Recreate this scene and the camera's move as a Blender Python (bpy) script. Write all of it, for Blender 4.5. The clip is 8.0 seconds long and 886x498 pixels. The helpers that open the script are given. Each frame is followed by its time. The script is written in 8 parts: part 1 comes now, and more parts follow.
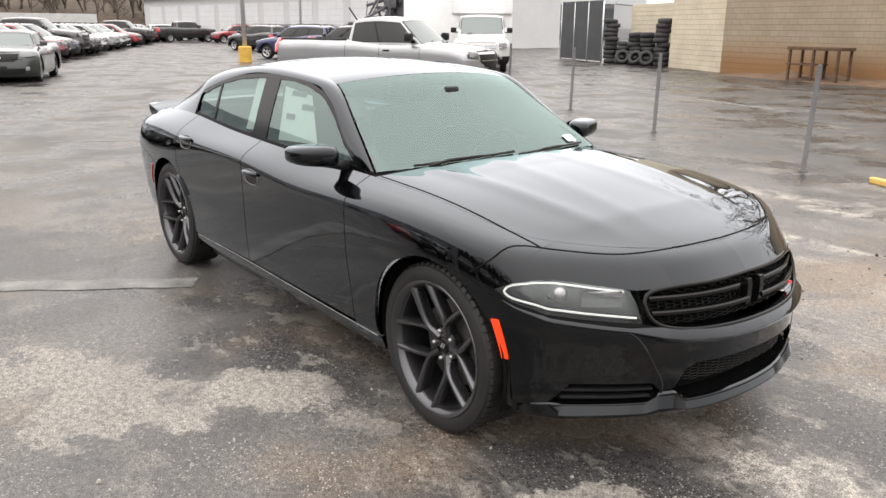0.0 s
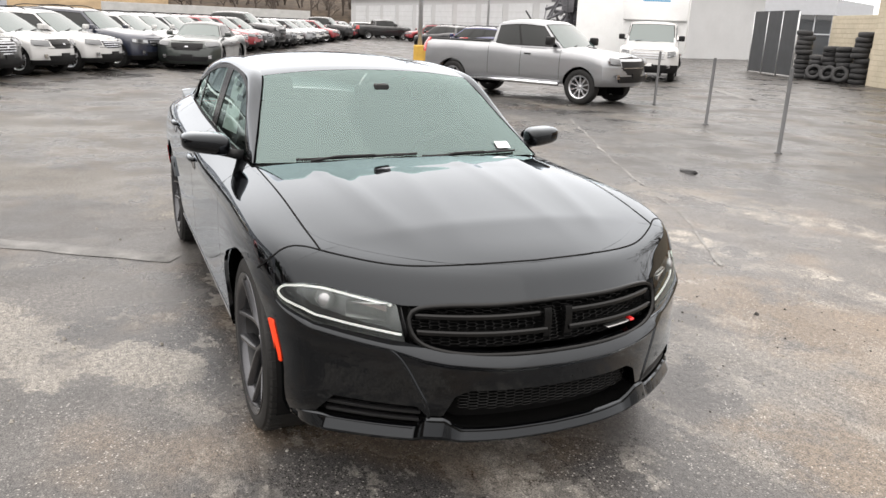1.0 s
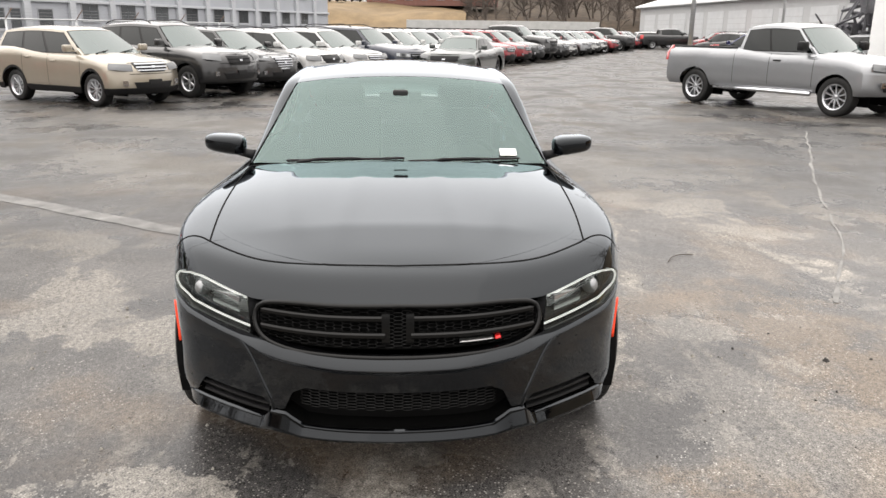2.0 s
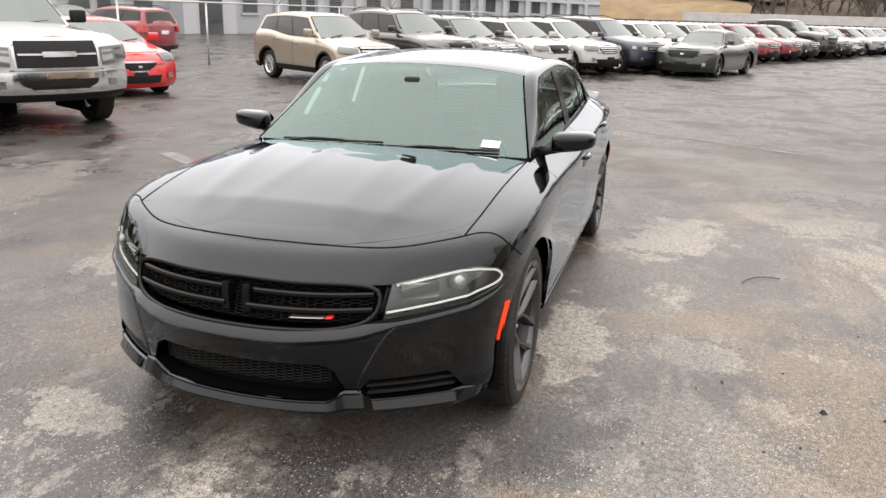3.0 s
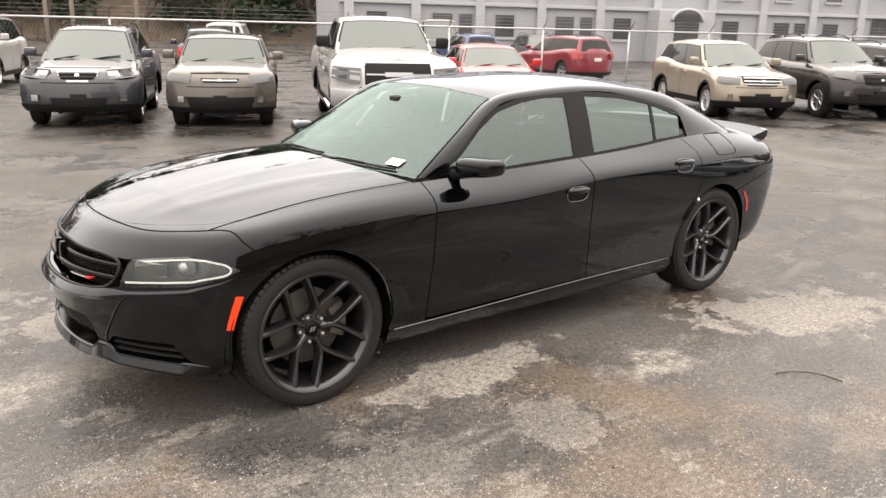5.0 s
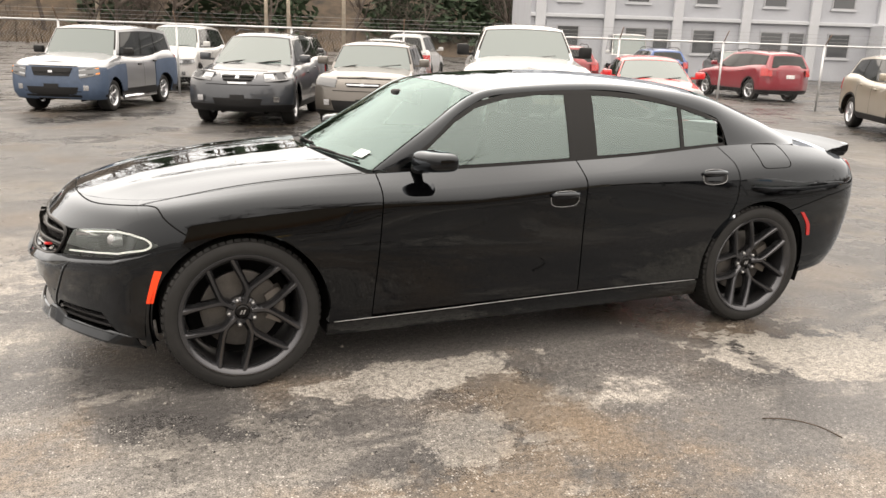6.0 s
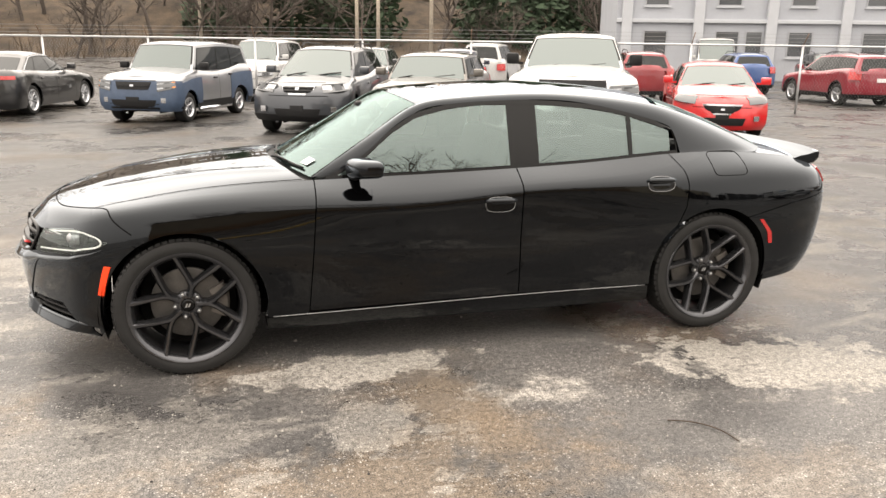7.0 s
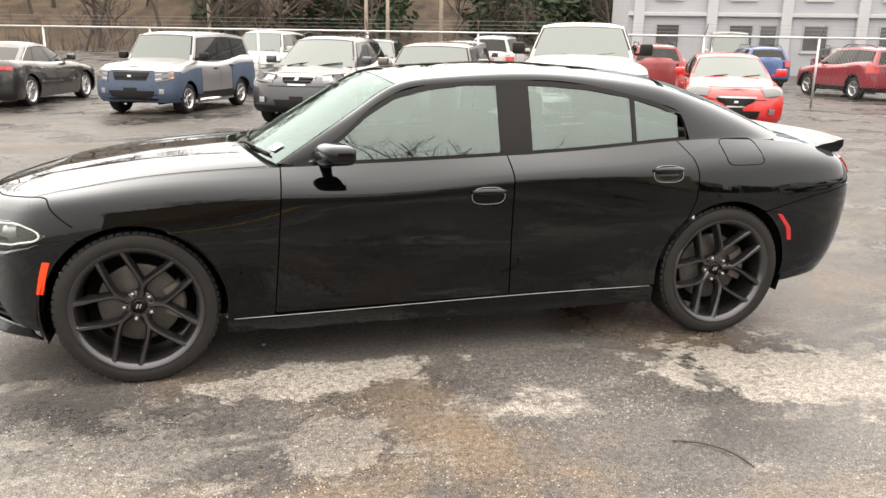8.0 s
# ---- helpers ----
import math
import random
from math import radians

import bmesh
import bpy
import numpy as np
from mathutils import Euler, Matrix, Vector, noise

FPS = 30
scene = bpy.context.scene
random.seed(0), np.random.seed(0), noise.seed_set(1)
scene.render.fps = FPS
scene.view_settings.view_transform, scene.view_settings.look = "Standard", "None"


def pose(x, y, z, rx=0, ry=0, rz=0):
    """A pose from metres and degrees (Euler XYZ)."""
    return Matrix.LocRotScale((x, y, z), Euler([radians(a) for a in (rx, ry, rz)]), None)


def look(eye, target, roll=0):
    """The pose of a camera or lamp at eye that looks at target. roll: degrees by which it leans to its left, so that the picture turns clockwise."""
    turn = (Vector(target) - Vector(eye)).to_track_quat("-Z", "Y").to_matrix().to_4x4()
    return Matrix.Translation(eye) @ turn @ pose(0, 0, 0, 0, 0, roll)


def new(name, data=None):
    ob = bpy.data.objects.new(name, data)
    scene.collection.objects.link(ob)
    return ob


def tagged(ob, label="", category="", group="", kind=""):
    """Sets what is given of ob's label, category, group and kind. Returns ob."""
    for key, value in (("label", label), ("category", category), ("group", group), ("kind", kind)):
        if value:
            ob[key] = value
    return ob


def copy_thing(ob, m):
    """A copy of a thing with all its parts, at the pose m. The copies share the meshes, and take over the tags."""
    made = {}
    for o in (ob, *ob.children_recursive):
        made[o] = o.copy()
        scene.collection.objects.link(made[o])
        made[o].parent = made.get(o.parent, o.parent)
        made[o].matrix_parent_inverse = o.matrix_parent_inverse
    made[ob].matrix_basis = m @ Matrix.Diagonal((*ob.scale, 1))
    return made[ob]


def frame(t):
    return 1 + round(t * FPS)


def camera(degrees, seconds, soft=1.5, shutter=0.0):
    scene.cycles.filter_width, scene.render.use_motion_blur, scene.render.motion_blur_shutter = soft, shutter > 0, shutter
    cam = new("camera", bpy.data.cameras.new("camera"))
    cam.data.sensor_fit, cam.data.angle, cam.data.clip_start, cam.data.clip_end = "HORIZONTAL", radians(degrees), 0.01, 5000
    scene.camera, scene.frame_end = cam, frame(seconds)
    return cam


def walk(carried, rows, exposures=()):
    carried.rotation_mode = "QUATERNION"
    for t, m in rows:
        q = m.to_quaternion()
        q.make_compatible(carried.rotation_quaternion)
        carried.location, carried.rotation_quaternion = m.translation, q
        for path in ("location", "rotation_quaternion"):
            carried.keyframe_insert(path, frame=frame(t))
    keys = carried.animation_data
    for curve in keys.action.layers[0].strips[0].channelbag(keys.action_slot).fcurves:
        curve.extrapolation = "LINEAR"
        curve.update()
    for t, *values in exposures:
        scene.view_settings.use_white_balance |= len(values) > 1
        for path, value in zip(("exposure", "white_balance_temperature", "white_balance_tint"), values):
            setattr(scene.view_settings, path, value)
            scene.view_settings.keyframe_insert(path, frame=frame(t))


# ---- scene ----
cam = camera(59.2, 8.0)
PATH = [
    (0, (3.938, -2.76, 1.666), (2.421, -1.572, 1.1155), 0.4),
    (0.5, (4.345, -2.123, 1.662), (2.688, -1.148, 1.111), 0.7),
    (1, (4.588, -1.435, 1.664), (2.834, -0.648, 1.113), 2.3),
    (1.5, (4.829, -0.703, 1.673), (2.961, -0.234, 1.135), 0.9),
    (2, (4.919, 0.028, 1.672), (2.996, 0.123, 1.13), 0.6),
    (2.2, (4.936, 0.356, 1.704), (3.017, 0.276, 1.146), 0.2),
    (3.3, (4.628, 1.912, 1.681), (2.846, 1.215, 1.1), 2.1),
    (3.5, (4.531, 2.214, 1.697), (2.801, 1.4, 1.111), 1.9),
    (4, (4.155, 2.841, 1.696), (2.604, 1.71, 1.137), 1.4),
    (4.5, (3.685, 3.492, 1.689), (2.326, 2.128, 1.15), 1.2),
    (4.7, (3.467, 3.701, 1.724), (2.173, 2.276, 1.18), 1.3),
    (5.8, (2.255, 4.327, 1.663), (1.431, 2.578, 1.154), 1.6),
    (6, (2.027, 4.417, 1.624), (1.269, 2.639, 1.11), 1.9),
    (6.5, (1.555, 4.715, 1.655), (0.902, 2.888, 1.167), 1.9),
    (7, (1.307, 4.912, 1.674), (0.778, 3.049, 1.174), 0.8),
    (7.5, (1.212, 4.911, 1.661), (0.737, 3.041, 1.132), -0.3),
    (8, (1.055, 4.554, 1.571), (0.553, 2.687, 1.06), 0.9),
]
walk(cam, [(t, look(eye, target, roll)) for t, eye, target, roll in PATH],
     [(0.0, -0.36, 6950, 13), (2.0, -0.52, 6950, 12), (4.5, -0.46, 7450, 16), (6.5, -0.2, 7600, 13), (8.0, -0.1, 7500, 13)])

# ---------------------------------------------------------------- light
world = bpy.data.worlds.new("overcast")
scene.world = world
world.use_nodes = True
wn, wl = world.node_tree.nodes, world.node_tree.links
sky = wn.new("ShaderNodeTexSky")
sky.sky_type = "NISHITA"
sky.sun_disc = False
sky.sun_elevation = radians(48)
sky.sun_rotation = radians(200)
sky.air_density, sky.dust_density, sky.ozone_density = 1.0, 1.0, 1.0
grey = wn.new("ShaderNodeHueSaturation")
grey.inputs["Saturation"].default_value = 0.12
wl.new(sky.outputs["Color"], grey.inputs["Color"])
veil = wn.new("ShaderNodeMix")
veil.data_type = "RGBA"
veil.inputs["Factor"].default_value = 0.8
# the cloud is brighter overhead than at the horizon
up = wn.new("ShaderNodeSeparateXYZ")
wl.new(wn.new("ShaderNodeTexCoord").outputs["Generated"], up.inputs[0])
rising = wn.new("ShaderNodeMapRange")
rising.inputs["From Min"].default_value, rising.inputs["From Max"].default_value = 0.0, 1.0
wl.new(up.outputs["Z"], rising.inputs["Value"])
cloud = wn.new("ShaderNodeMix")
cloud.data_type = "RGBA"
cloud.inputs["A"].default_value = (13.0, 13.2, 13.6, 1)
cloud.inputs["B"].default_value = (42.0, 42.4, 43.0, 1)
wl.new(rising.outputs["Result"], cloud.inputs["Factor"])
wl.new(cloud.outputs["Result"], veil.inputs["B"])
wl.new(grey.outputs["Color"], veil.inputs["A"])
wl.new(veil.outputs["Result"], wn["Background"].inputs["Color"])
wn["Background"].inputs["Strength"].default_value = 0.15
sun = new("sun", bpy.data.lights.new("sun", "SUN"))
sun.data.energy, sun.data.angle, sun.data.color = 0.8, radians(100), (1.0, 0.97, 0.93)
sun.matrix_world = look((0, 0, 30), (0 - 0.34 * 20, 0 + 0.6 * 20, 30 - 25))

# ---------------------------------------------------------------- materials


def material(name, color, rough=0.5, metal=0.0, vary=0.0, scale=8.0, bump=0.0, coat=0.0, spec=0.5, island=0.0):
    m = bpy.data.materials.new(name)
    m.use_nodes = True
    nt = m.node_tree
    b = nt.nodes["Principled BSDF"]
    b.inputs["Base Color"].default_value = (*color, 1)
    b.inputs["Roughness"].default_value = rough
    b.inputs["Metallic"].default_value = metal
    b.inputs["Coat Weight"].default_value = coat
    b.inputs["Coat Roughness"].default_value = 0.015
    b.inputs["Specular IOR Level"].default_value = spec
    if vary or bump:
        tc = nt.nodes.new("ShaderNodeTexCoord")
        n1 = nt.nodes.new("ShaderNodeTexNoise")
        n1.inputs["Scale"].default_value = scale
        n1.inputs["Detail"].default_value = 5
        n2 = nt.nodes.new("ShaderNodeTexNoise")
        n2.inputs["Scale"].default_value = scale * 9
        n2.inputs["Detail"].default_value = 3
        mix = nt.nodes.new("ShaderNodeMath")
        mix.operation = "MULTIPLY_ADD"
        mix.inputs[1].default_value = 0.4
        nt.links.new(tc.outputs["Object"], n1.inputs["Vector"])
        nt.links.new(tc.outputs["Object"], n2.inputs["Vector"])
        nt.links.new(n2.outputs["Fac"], mix.inputs[0])
        nt.links.new(n1.outputs["Fac"], mix.inputs[2])
        if vary:
            ramp = nt.nodes.new("ShaderNodeMapRange")
            ramp.inputs["From Min"].default_value, ramp.inputs["From Max"].default_value = 0.4, 1.0
            ramp.inputs["To Min"].default_value, ramp.inputs["To Max"].default_value = 1 - vary, 1 + vary
            nt.links.new(mix.outputs[0], ramp.inputs["Value"])
            hs = nt.nodes.new("ShaderNodeHueSaturation")
            hs.inputs["Color"].default_value = (*color, 1)
            nt.links.new(ramp.outputs["Result"], hs.inputs["Value"])
            nt.links.new(hs.outputs["Color"], b.inputs["Base Color"])
            if island:
                info = nt.nodes.new("ShaderNodeObjectInfo")
                r2 = nt.nodes.new("ShaderNodeMapRange")
                r2.inputs["To Min"].default_value, r2.inputs["To Max"].default_value = 1 - island, 1 + island
                mu = nt.nodes.new("ShaderNodeMath")
                mu.operation = "MULTIPLY"
                nt.links.new(info.outputs["Random"], r2.inputs["Value"])
                nt.links.new(r2.outputs["Result"], mu.inputs[0])
                nt.links.new(ramp.outputs["Result"], mu.inputs[1])
                nt.links.new(mu.outputs[0], hs.inputs["Value"])
        if bump:
            bp = nt.nodes.new("ShaderNodeBump")
            bp.inputs["Strength"].default_value = bump
            bp.inputs["Distance"].default_value = 0.01
            nt.links.new(mix.outputs[0], bp.inputs["Height"])
            nt.links.new(bp.outputs["Normal"], b.inputs["Normal"])
    return m


def glass_material(name, tint, gloss=0.0, rough=0.01, ior=1.52, sheen=(0.93, 1.0, 0.97)):
    m = bpy.data.materials.new(name)
    m.use_nodes = True
    nt = m.node_tree
    nt.nodes.remove(nt.nodes["Principled BSDF"])
    out = nt.nodes["Material Output"]
    tr = nt.nodes.new("ShaderNodeBsdfTransparent")
    tr.inputs["Color"].default_value = (*tint, 1)
    gl = nt.nodes.new("ShaderNodeBsdfGlossy")
    gl.inputs["Roughness"].default_value = rough
    gl.inputs["Color"].default_value = (*sheen, 1)
    fr = nt.nodes.new("ShaderNodeFresnel")
    fr.inputs["IOR"].default_value = ior
    ad = nt.nodes.new("ShaderNodeMath")
    ad.inputs[1].default_value = gloss
    ad.use_clamp = True
    mx = nt.nodes.new("ShaderNodeMixShader")
    nt.links.new(fr.outputs[0], ad.inputs[0])
    nt.links.new(ad.outputs[0], mx.inputs[0])
    nt.links.new(tr.outputs[0], mx.inputs[1])
    nt.links.new(gl.outputs[0], mx.inputs[2])
    nt.links.new(mx.outputs[0], out.inputs["Surface"])
    return m


def lacquer(name, color, ior=1.45, rough=0.02):
    """Deep gloss paint: a dark ground under a clear mirror-smooth coat."""
    m = bpy.data.materials.new(name)
    m.use_nodes = True
    nt = m.node_tree
    nt.nodes.remove(nt.nodes["Principled BSDF"])
    df = nt.nodes.new("ShaderNodeBsdfDiffuse")
    df.inputs["Color"].default_value = (*color, 1)
    gl = nt.nodes.new("ShaderNodeBsdfGlossy")
    gl.inputs["Roughness"].default_value = rough
    gl.inputs["Color"].default_value = (0.89, 0.945, 1.0, 1)
    fr = nt.nodes.new("ShaderNodeFresnel")
    fr.inputs["IOR"].default_value = ior
    # a faint orange peel
    nz = nt.nodes.new("ShaderNodeTexNoise")
    nz.inputs["Scale"].default_value = 60
    nt.links.new(nt.nodes.new("ShaderNodeTexCoord").outputs["Object"], nz.inputs["Vector"])
    bp = nt.nodes.new("ShaderNodeBump")
    bp.inputs["Strength"].default_value, bp.inputs["Distance"].default_value = 0.03, 0.002
    nt.links.new(nz.outputs["Fac"], bp.inputs["Height"])
    nt.links.new(bp.outputs["Normal"], gl.inputs["Normal"])
    up_ = nt.nodes.new("ShaderNodeMath")
    up_.operation, up_.use_clamp = "MULTIPLY_ADD", True
    up_.inputs[1].default_value, up_.inputs[2].default_value = 1.7, -0.026
    nt.links.new(fr.outputs[0], up_.inputs[0])
    mx = nt.nodes.new("ShaderNodeMixShader")
    nt.links.new(up_.outputs[0], mx.inputs[0])
    nt.links.new(df.outputs[0], mx.inputs[1])
    nt.links.new(gl.outputs[0], mx.inputs[2])
    nt.links.new(mx.outputs[0], nt.nodes["Material Output"].inputs["Surface"])
    return m


def glow(name, color, strength):
    m = bpy.data.materials.new(name)
    m.use_nodes = True
    b = m.node_tree.nodes["Principled BSDF"]
    b.inputs["Base Color"].default_value = (*color, 1)
    b.inputs["Emission Color"].default_value = (*color, 1)
    b.inputs["Emission Strength"].default_value = strength
    return m


def paint(name, color, flake=0.0, vary=0.05):
    return material(name, color, rough=0.32, metal=flake, vary=vary, scale=1.5, coat=1.0)


M_BLACK = lacquer("black_paint", (0.001, 0.001, 0.0012))
M_GLOSSBLACK = material("gloss_black_trim", (0.003, 0.003, 0.003), 0.16, spec=0.22)
M_TRIM = material("black_plastic", (0.008, 0.008, 0.0085), 0.5, vary=0.2, scale=30, bump=0.1, spec=0.25)
M_LAMPCLEAR = material("clear_lamp", (0.13, 0.134, 0.138), 0.1, 0.5)
M_LAMPBOWL = material("lamp_bowl", (0.30, 0.31, 0.32), 0.15, 0.85)
M_LAMPDIM = material("lamp_shadow", (0.05, 0.052, 0.055), 0.12, 0.6)
M_BRIGHTWORK = material("brightwork", (0.42, 0.43, 0.45), 0.16, 0.9)
M_AMBER = material("amber_lens", (0.75, 0.22, 0.02), 0.2)
M_DARK = material("wheel_well", (0.005, 0.005, 0.005), 0.9, spec=0.08)
M_RUBBER = material("rubber", (0.014, 0.0139, 0.0137), 0.6, vary=0.25, scale=12, bump=0.15, spec=0.3)
M_RIM = material("dark_rim", (0.075, 0.076, 0.081), 0.2, 0.85)
# darker copy of the rim metal: shade deep in the wheel, put into colour
M_BARRELSHADE = material("rim_barrel_shade", (0.02, 0.02, 0.021), 0.35, 0.5)
M_DISC = material("brake_steel", (0.10, 0.094, 0.088), 0.5, 0.6, vary=0.3, scale=12)
M_CALIPER = material("cast_caliper", (0.16, 0.145, 0.13), 0.55, 0.5, vary=0.25, scale=18)
M_ALLOY = material("alloy", (0.55, 0.56, 0.58), 0.28, 0.9, vary=0.08, scale=6)
M_STEEL = material("steel", (0.33, 0.33, 0.33), 0.35, 0.9, vary=0.15, scale=10)
M_CHROME = material("chrome", (0.75, 0.76, 0.78), 0.1, 1.0)
M_LENS = glass_material("clear_lens", (0.9, 0.93, 0.93), 0.0)
M_REFLECTOR = material("lamp_reflector", (0.26, 0.265, 0.27), 0.15, 0.5)
M_LAMPDARK = material("lamp_housing", (0.055, 0.056, 0.058), 0.2, 0.6)
M_REDLENS = material("red_lens", (0.45, 0.012, 0.012), 0.15, coat=1.0)
M_ORANGE = glow("orange_lens", (0.85, 0.05, 0.008), 0.2)
M_DRL = glow("daytime_lamp", (1.0, 1.0, 0.97), 0.6)
M_LAMPGREY = material("lamp_chrome", (0.40, 0.40, 0.41), 0.14, 0.9)
M_AUTOGLASS = glass_material("car_glass", (0.50, 0.58, 0.55), 0.09, 0.012, sheen=(0.78, 0.95, 0.92))
M_SCREEN = glass_material("windscreen_glass", (0.55, 0.63, 0.60), 0.05, 0.012, sheen=(0.74, 0.95, 0.92))
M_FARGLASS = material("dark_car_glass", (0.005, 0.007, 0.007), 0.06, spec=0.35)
# windshields of parked cars: the pale sky sheen is mixed into the base colour
M_FARSCREEN = material("pale_sheen_screen", (0.038, 0.062, 0.058), 0.05, spec=1.0)
M_SEAT = material("seat_cloth", (0.03, 0.03, 0.032), 0.8, vary=0.2, scale=20)
M_PAPER = material("paper", (0.80, 0.82, 0.81), 0.6, vary=0.05, scale=20)
M_PLATE = material("plate", (0.7, 0.7, 0.7), 0.4, vary=0.1, scale=20)

# ---------------------------------------------------------------- mesh helpers


def mesh_from(verts, faces, name="m", smooth=True):
    me = bpy.data.meshes.new(name)
    me.from_pydata([tuple(map(float, v)) for v in verts], [], [tuple(int(i) for i in f) for f in faces])
    me.update()
    if smooth:
        me.polygons.foreach_set("use_smooth", [True] * len(me.polygons))
    return me


def part(name, me, mat, parent=None, label="", at=None, sharp=None):
    if isinstance(me, bmesh.types.BMesh):
        bm, me = me, bpy.data.meshes.new(name)
        bm.normal_update()
        bm.to_mesh(me)
        bm.free()
    if mat and not me.materials:
        me.materials.append(mat)
    if sharp is not None:
        me.polygons.foreach_set("use_smooth", [True] * len(me.polygons))
        me.set_sharp_from_angle(angle=radians(sharp))
    ob = new(name, me)
    if parent:
        ob.parent = parent
    if at is not None:
        ob.matrix_basis = at
    return tagged(ob, label)


def thing(name, m, label, category, group="", kind=""):
    ob = new(name)
    ob.empty_display_size = 0.2
    ob.matrix_basis = m
    return tagged(ob, label, category, group, kind)


def soup():
    return [], []


def add(sp, verts, faces):
    o = len(sp[0])
    sp[0].extend([tuple(map(float, v)) for v in verts])
    sp[1].extend([tuple(int(i) + o for i in f) for f in faces])
    return sp


def grid_faces(nu, nv, flip=False, wrap_u=False):
    f = []
    for i in range(nu if wrap_u else nu - 1):
        i2 = (i + 1) % nu
        for j in range(nv - 1):
            q = (i * nv + j, i2 * nv + j, i2 * nv + j + 1, i * nv + j + 1)
            f.append(q[::-1] if flip else q)
    return f


def box_geo(x0, x1, y0, y1, z0, z1):
    v = [(x, y, z) for x in (x0, x1) for y in (y0, y1) for z in (z0, z1)]
    f = [(0, 1, 3, 2), (4, 6, 7, 5), (0, 4, 5, 1), (2, 3, 7, 6), (0, 2, 6, 4), (1, 5, 7, 3)]
    return v, f


def box_bm(x0, x1, y0, y1, z0, z1, bevel=0.0, seg=2):
    bm = bmesh.new()
    v, f = box_geo(min(x0, x1), max(x0, x1), min(y0, y1), max(y0, y1), min(z0, z1), max(z0, z1))
    vs = [bm.verts.new(p) for p in v]
    for q in f:
        bm.faces.new([vs[i] for i in q])
    if bevel:
        bmesh.ops.bevel(bm, geom=bm.edges[:], offset=bevel, segments=seg, profile=0.5, affect="EDGES")
    return bm


def tube_geo(points, r, n=8, closed=False, caps=True):
    """A round tube along points; r a number or one per point."""
    P = [Vector(p) for p in points]
    verts, faces = [], []
    m = len(P)
    ref = None
    for i, p in enumerate(P):
        a = P[(i - 1) % m] if closed or i else P[0]
        b = P[(i + 1) % m] if closed or i < m - 1 else P[-1]
        d = (b - a).normalized()
        if ref is None:
            ref = d.orthogonal().normalized()
        ref = (ref - d * ref.dot(d)).normalized()
        s = d.cross(ref)
        rr = r[i] if isinstance(r, (list, tuple)) else r
        for k in range(n):
            t = 2 * math.pi * k / n
            verts.append(p + ref * (rr * math.cos(t)) + s * (rr * math.sin(t)))
    for i in range(m if closed else m - 1):
        j = (i + 1) % m
        for k in range(n):
            k2 = (k + 1) % n
            faces.append((i * n + k, i * n + k2, j * n + k2, j * n + k))
    if caps and not closed:
        faces.append(tuple(range(n))[::-1])
        faces.append(tuple((m - 1) * n + k for k in range(n)))
    return verts, faces


def lathe_geo(profile, n=48, axis="y"):
    """Turns a profile of (radius, height) round the y axis (or z)."""
    verts = []
    for k in range(n):
        t = 2 * math.pi * k / n
        for r, h in profile:
            verts.append((r * math.cos(t), h, r * math.sin(t)) if axis == "y" else (r * math.cos(t), r * math.sin(t), h))
    return verts, grid_faces(n, len(profile), wrap_u=True, flip=(axis == "y"))


def mirror_geo(verts, faces):
    return [(x, -y, z) for x, y, z in verts], [tuple(f)[::-1] for f in faces]


def resample(pts, n):
    p = np.array(pts, float)
    d = np.r_[0, np.cumsum(np.linalg.norm(np.diff(p, axis=0), axis=1))]
    q = np.linspace(0, d[-1], n)
    return np.stack([np.interp(q, d, p[:, k]) for k in range(p.shape[1])], 1)


def spline(xk, yk, xq):
    """Natural cubic spline through knots in rising xk; yk may have more columns."""
    xk, yk, xq = np.asarray(xk, float), np.asarray(yk, float), np.asarray(xq, float)
    n = len(xk)
    h = np.diff(xk)
    A = np.eye(n)
    r = np.zeros((n,) + yk.shape[1:])
    for i in range(1, n - 1):
        A[i, i - 1], A[i, i], A[i, i + 1] = h[i - 1], 2 * (h[i - 1] + h[i]), h[i]
        r[i] = 6 * ((yk[i + 1] - yk[i]) / h[i] - (yk[i] - yk[i - 1]) / h[i - 1])
    m2 = np.linalg.solve(A, r)
    k = np.clip(np.searchsorted(xk, xq, side="right") - 1, 0, n - 2)
    ex = (slice(None),) + (None,) * (yk.ndim - 1)
    t0, t1, hh = (xk[k + 1] - xq)[ex], (xq - xk[k])[ex], h[k][ex]
    return (m2[k] * t0 ** 3 + m2[k + 1] * t1 ** 3) / (6 * hh) + (yk[k] / hh - m2[k] * hh / 6) * t0 + (yk[k + 1] / hh - m2[k + 1] * hh / 6) * t1


def smooth_line(pts, n):
    """n points along a smooth curve through pts."""
    p = np.array(pts, float)
    d = np.r_[0, np.cumsum(np.linalg.norm(np.diff(p, axis=0), axis=1))]
    dense = spline(d, p, np.linspace(0, d[-1], 8 * n))
    return resample(dense, n)


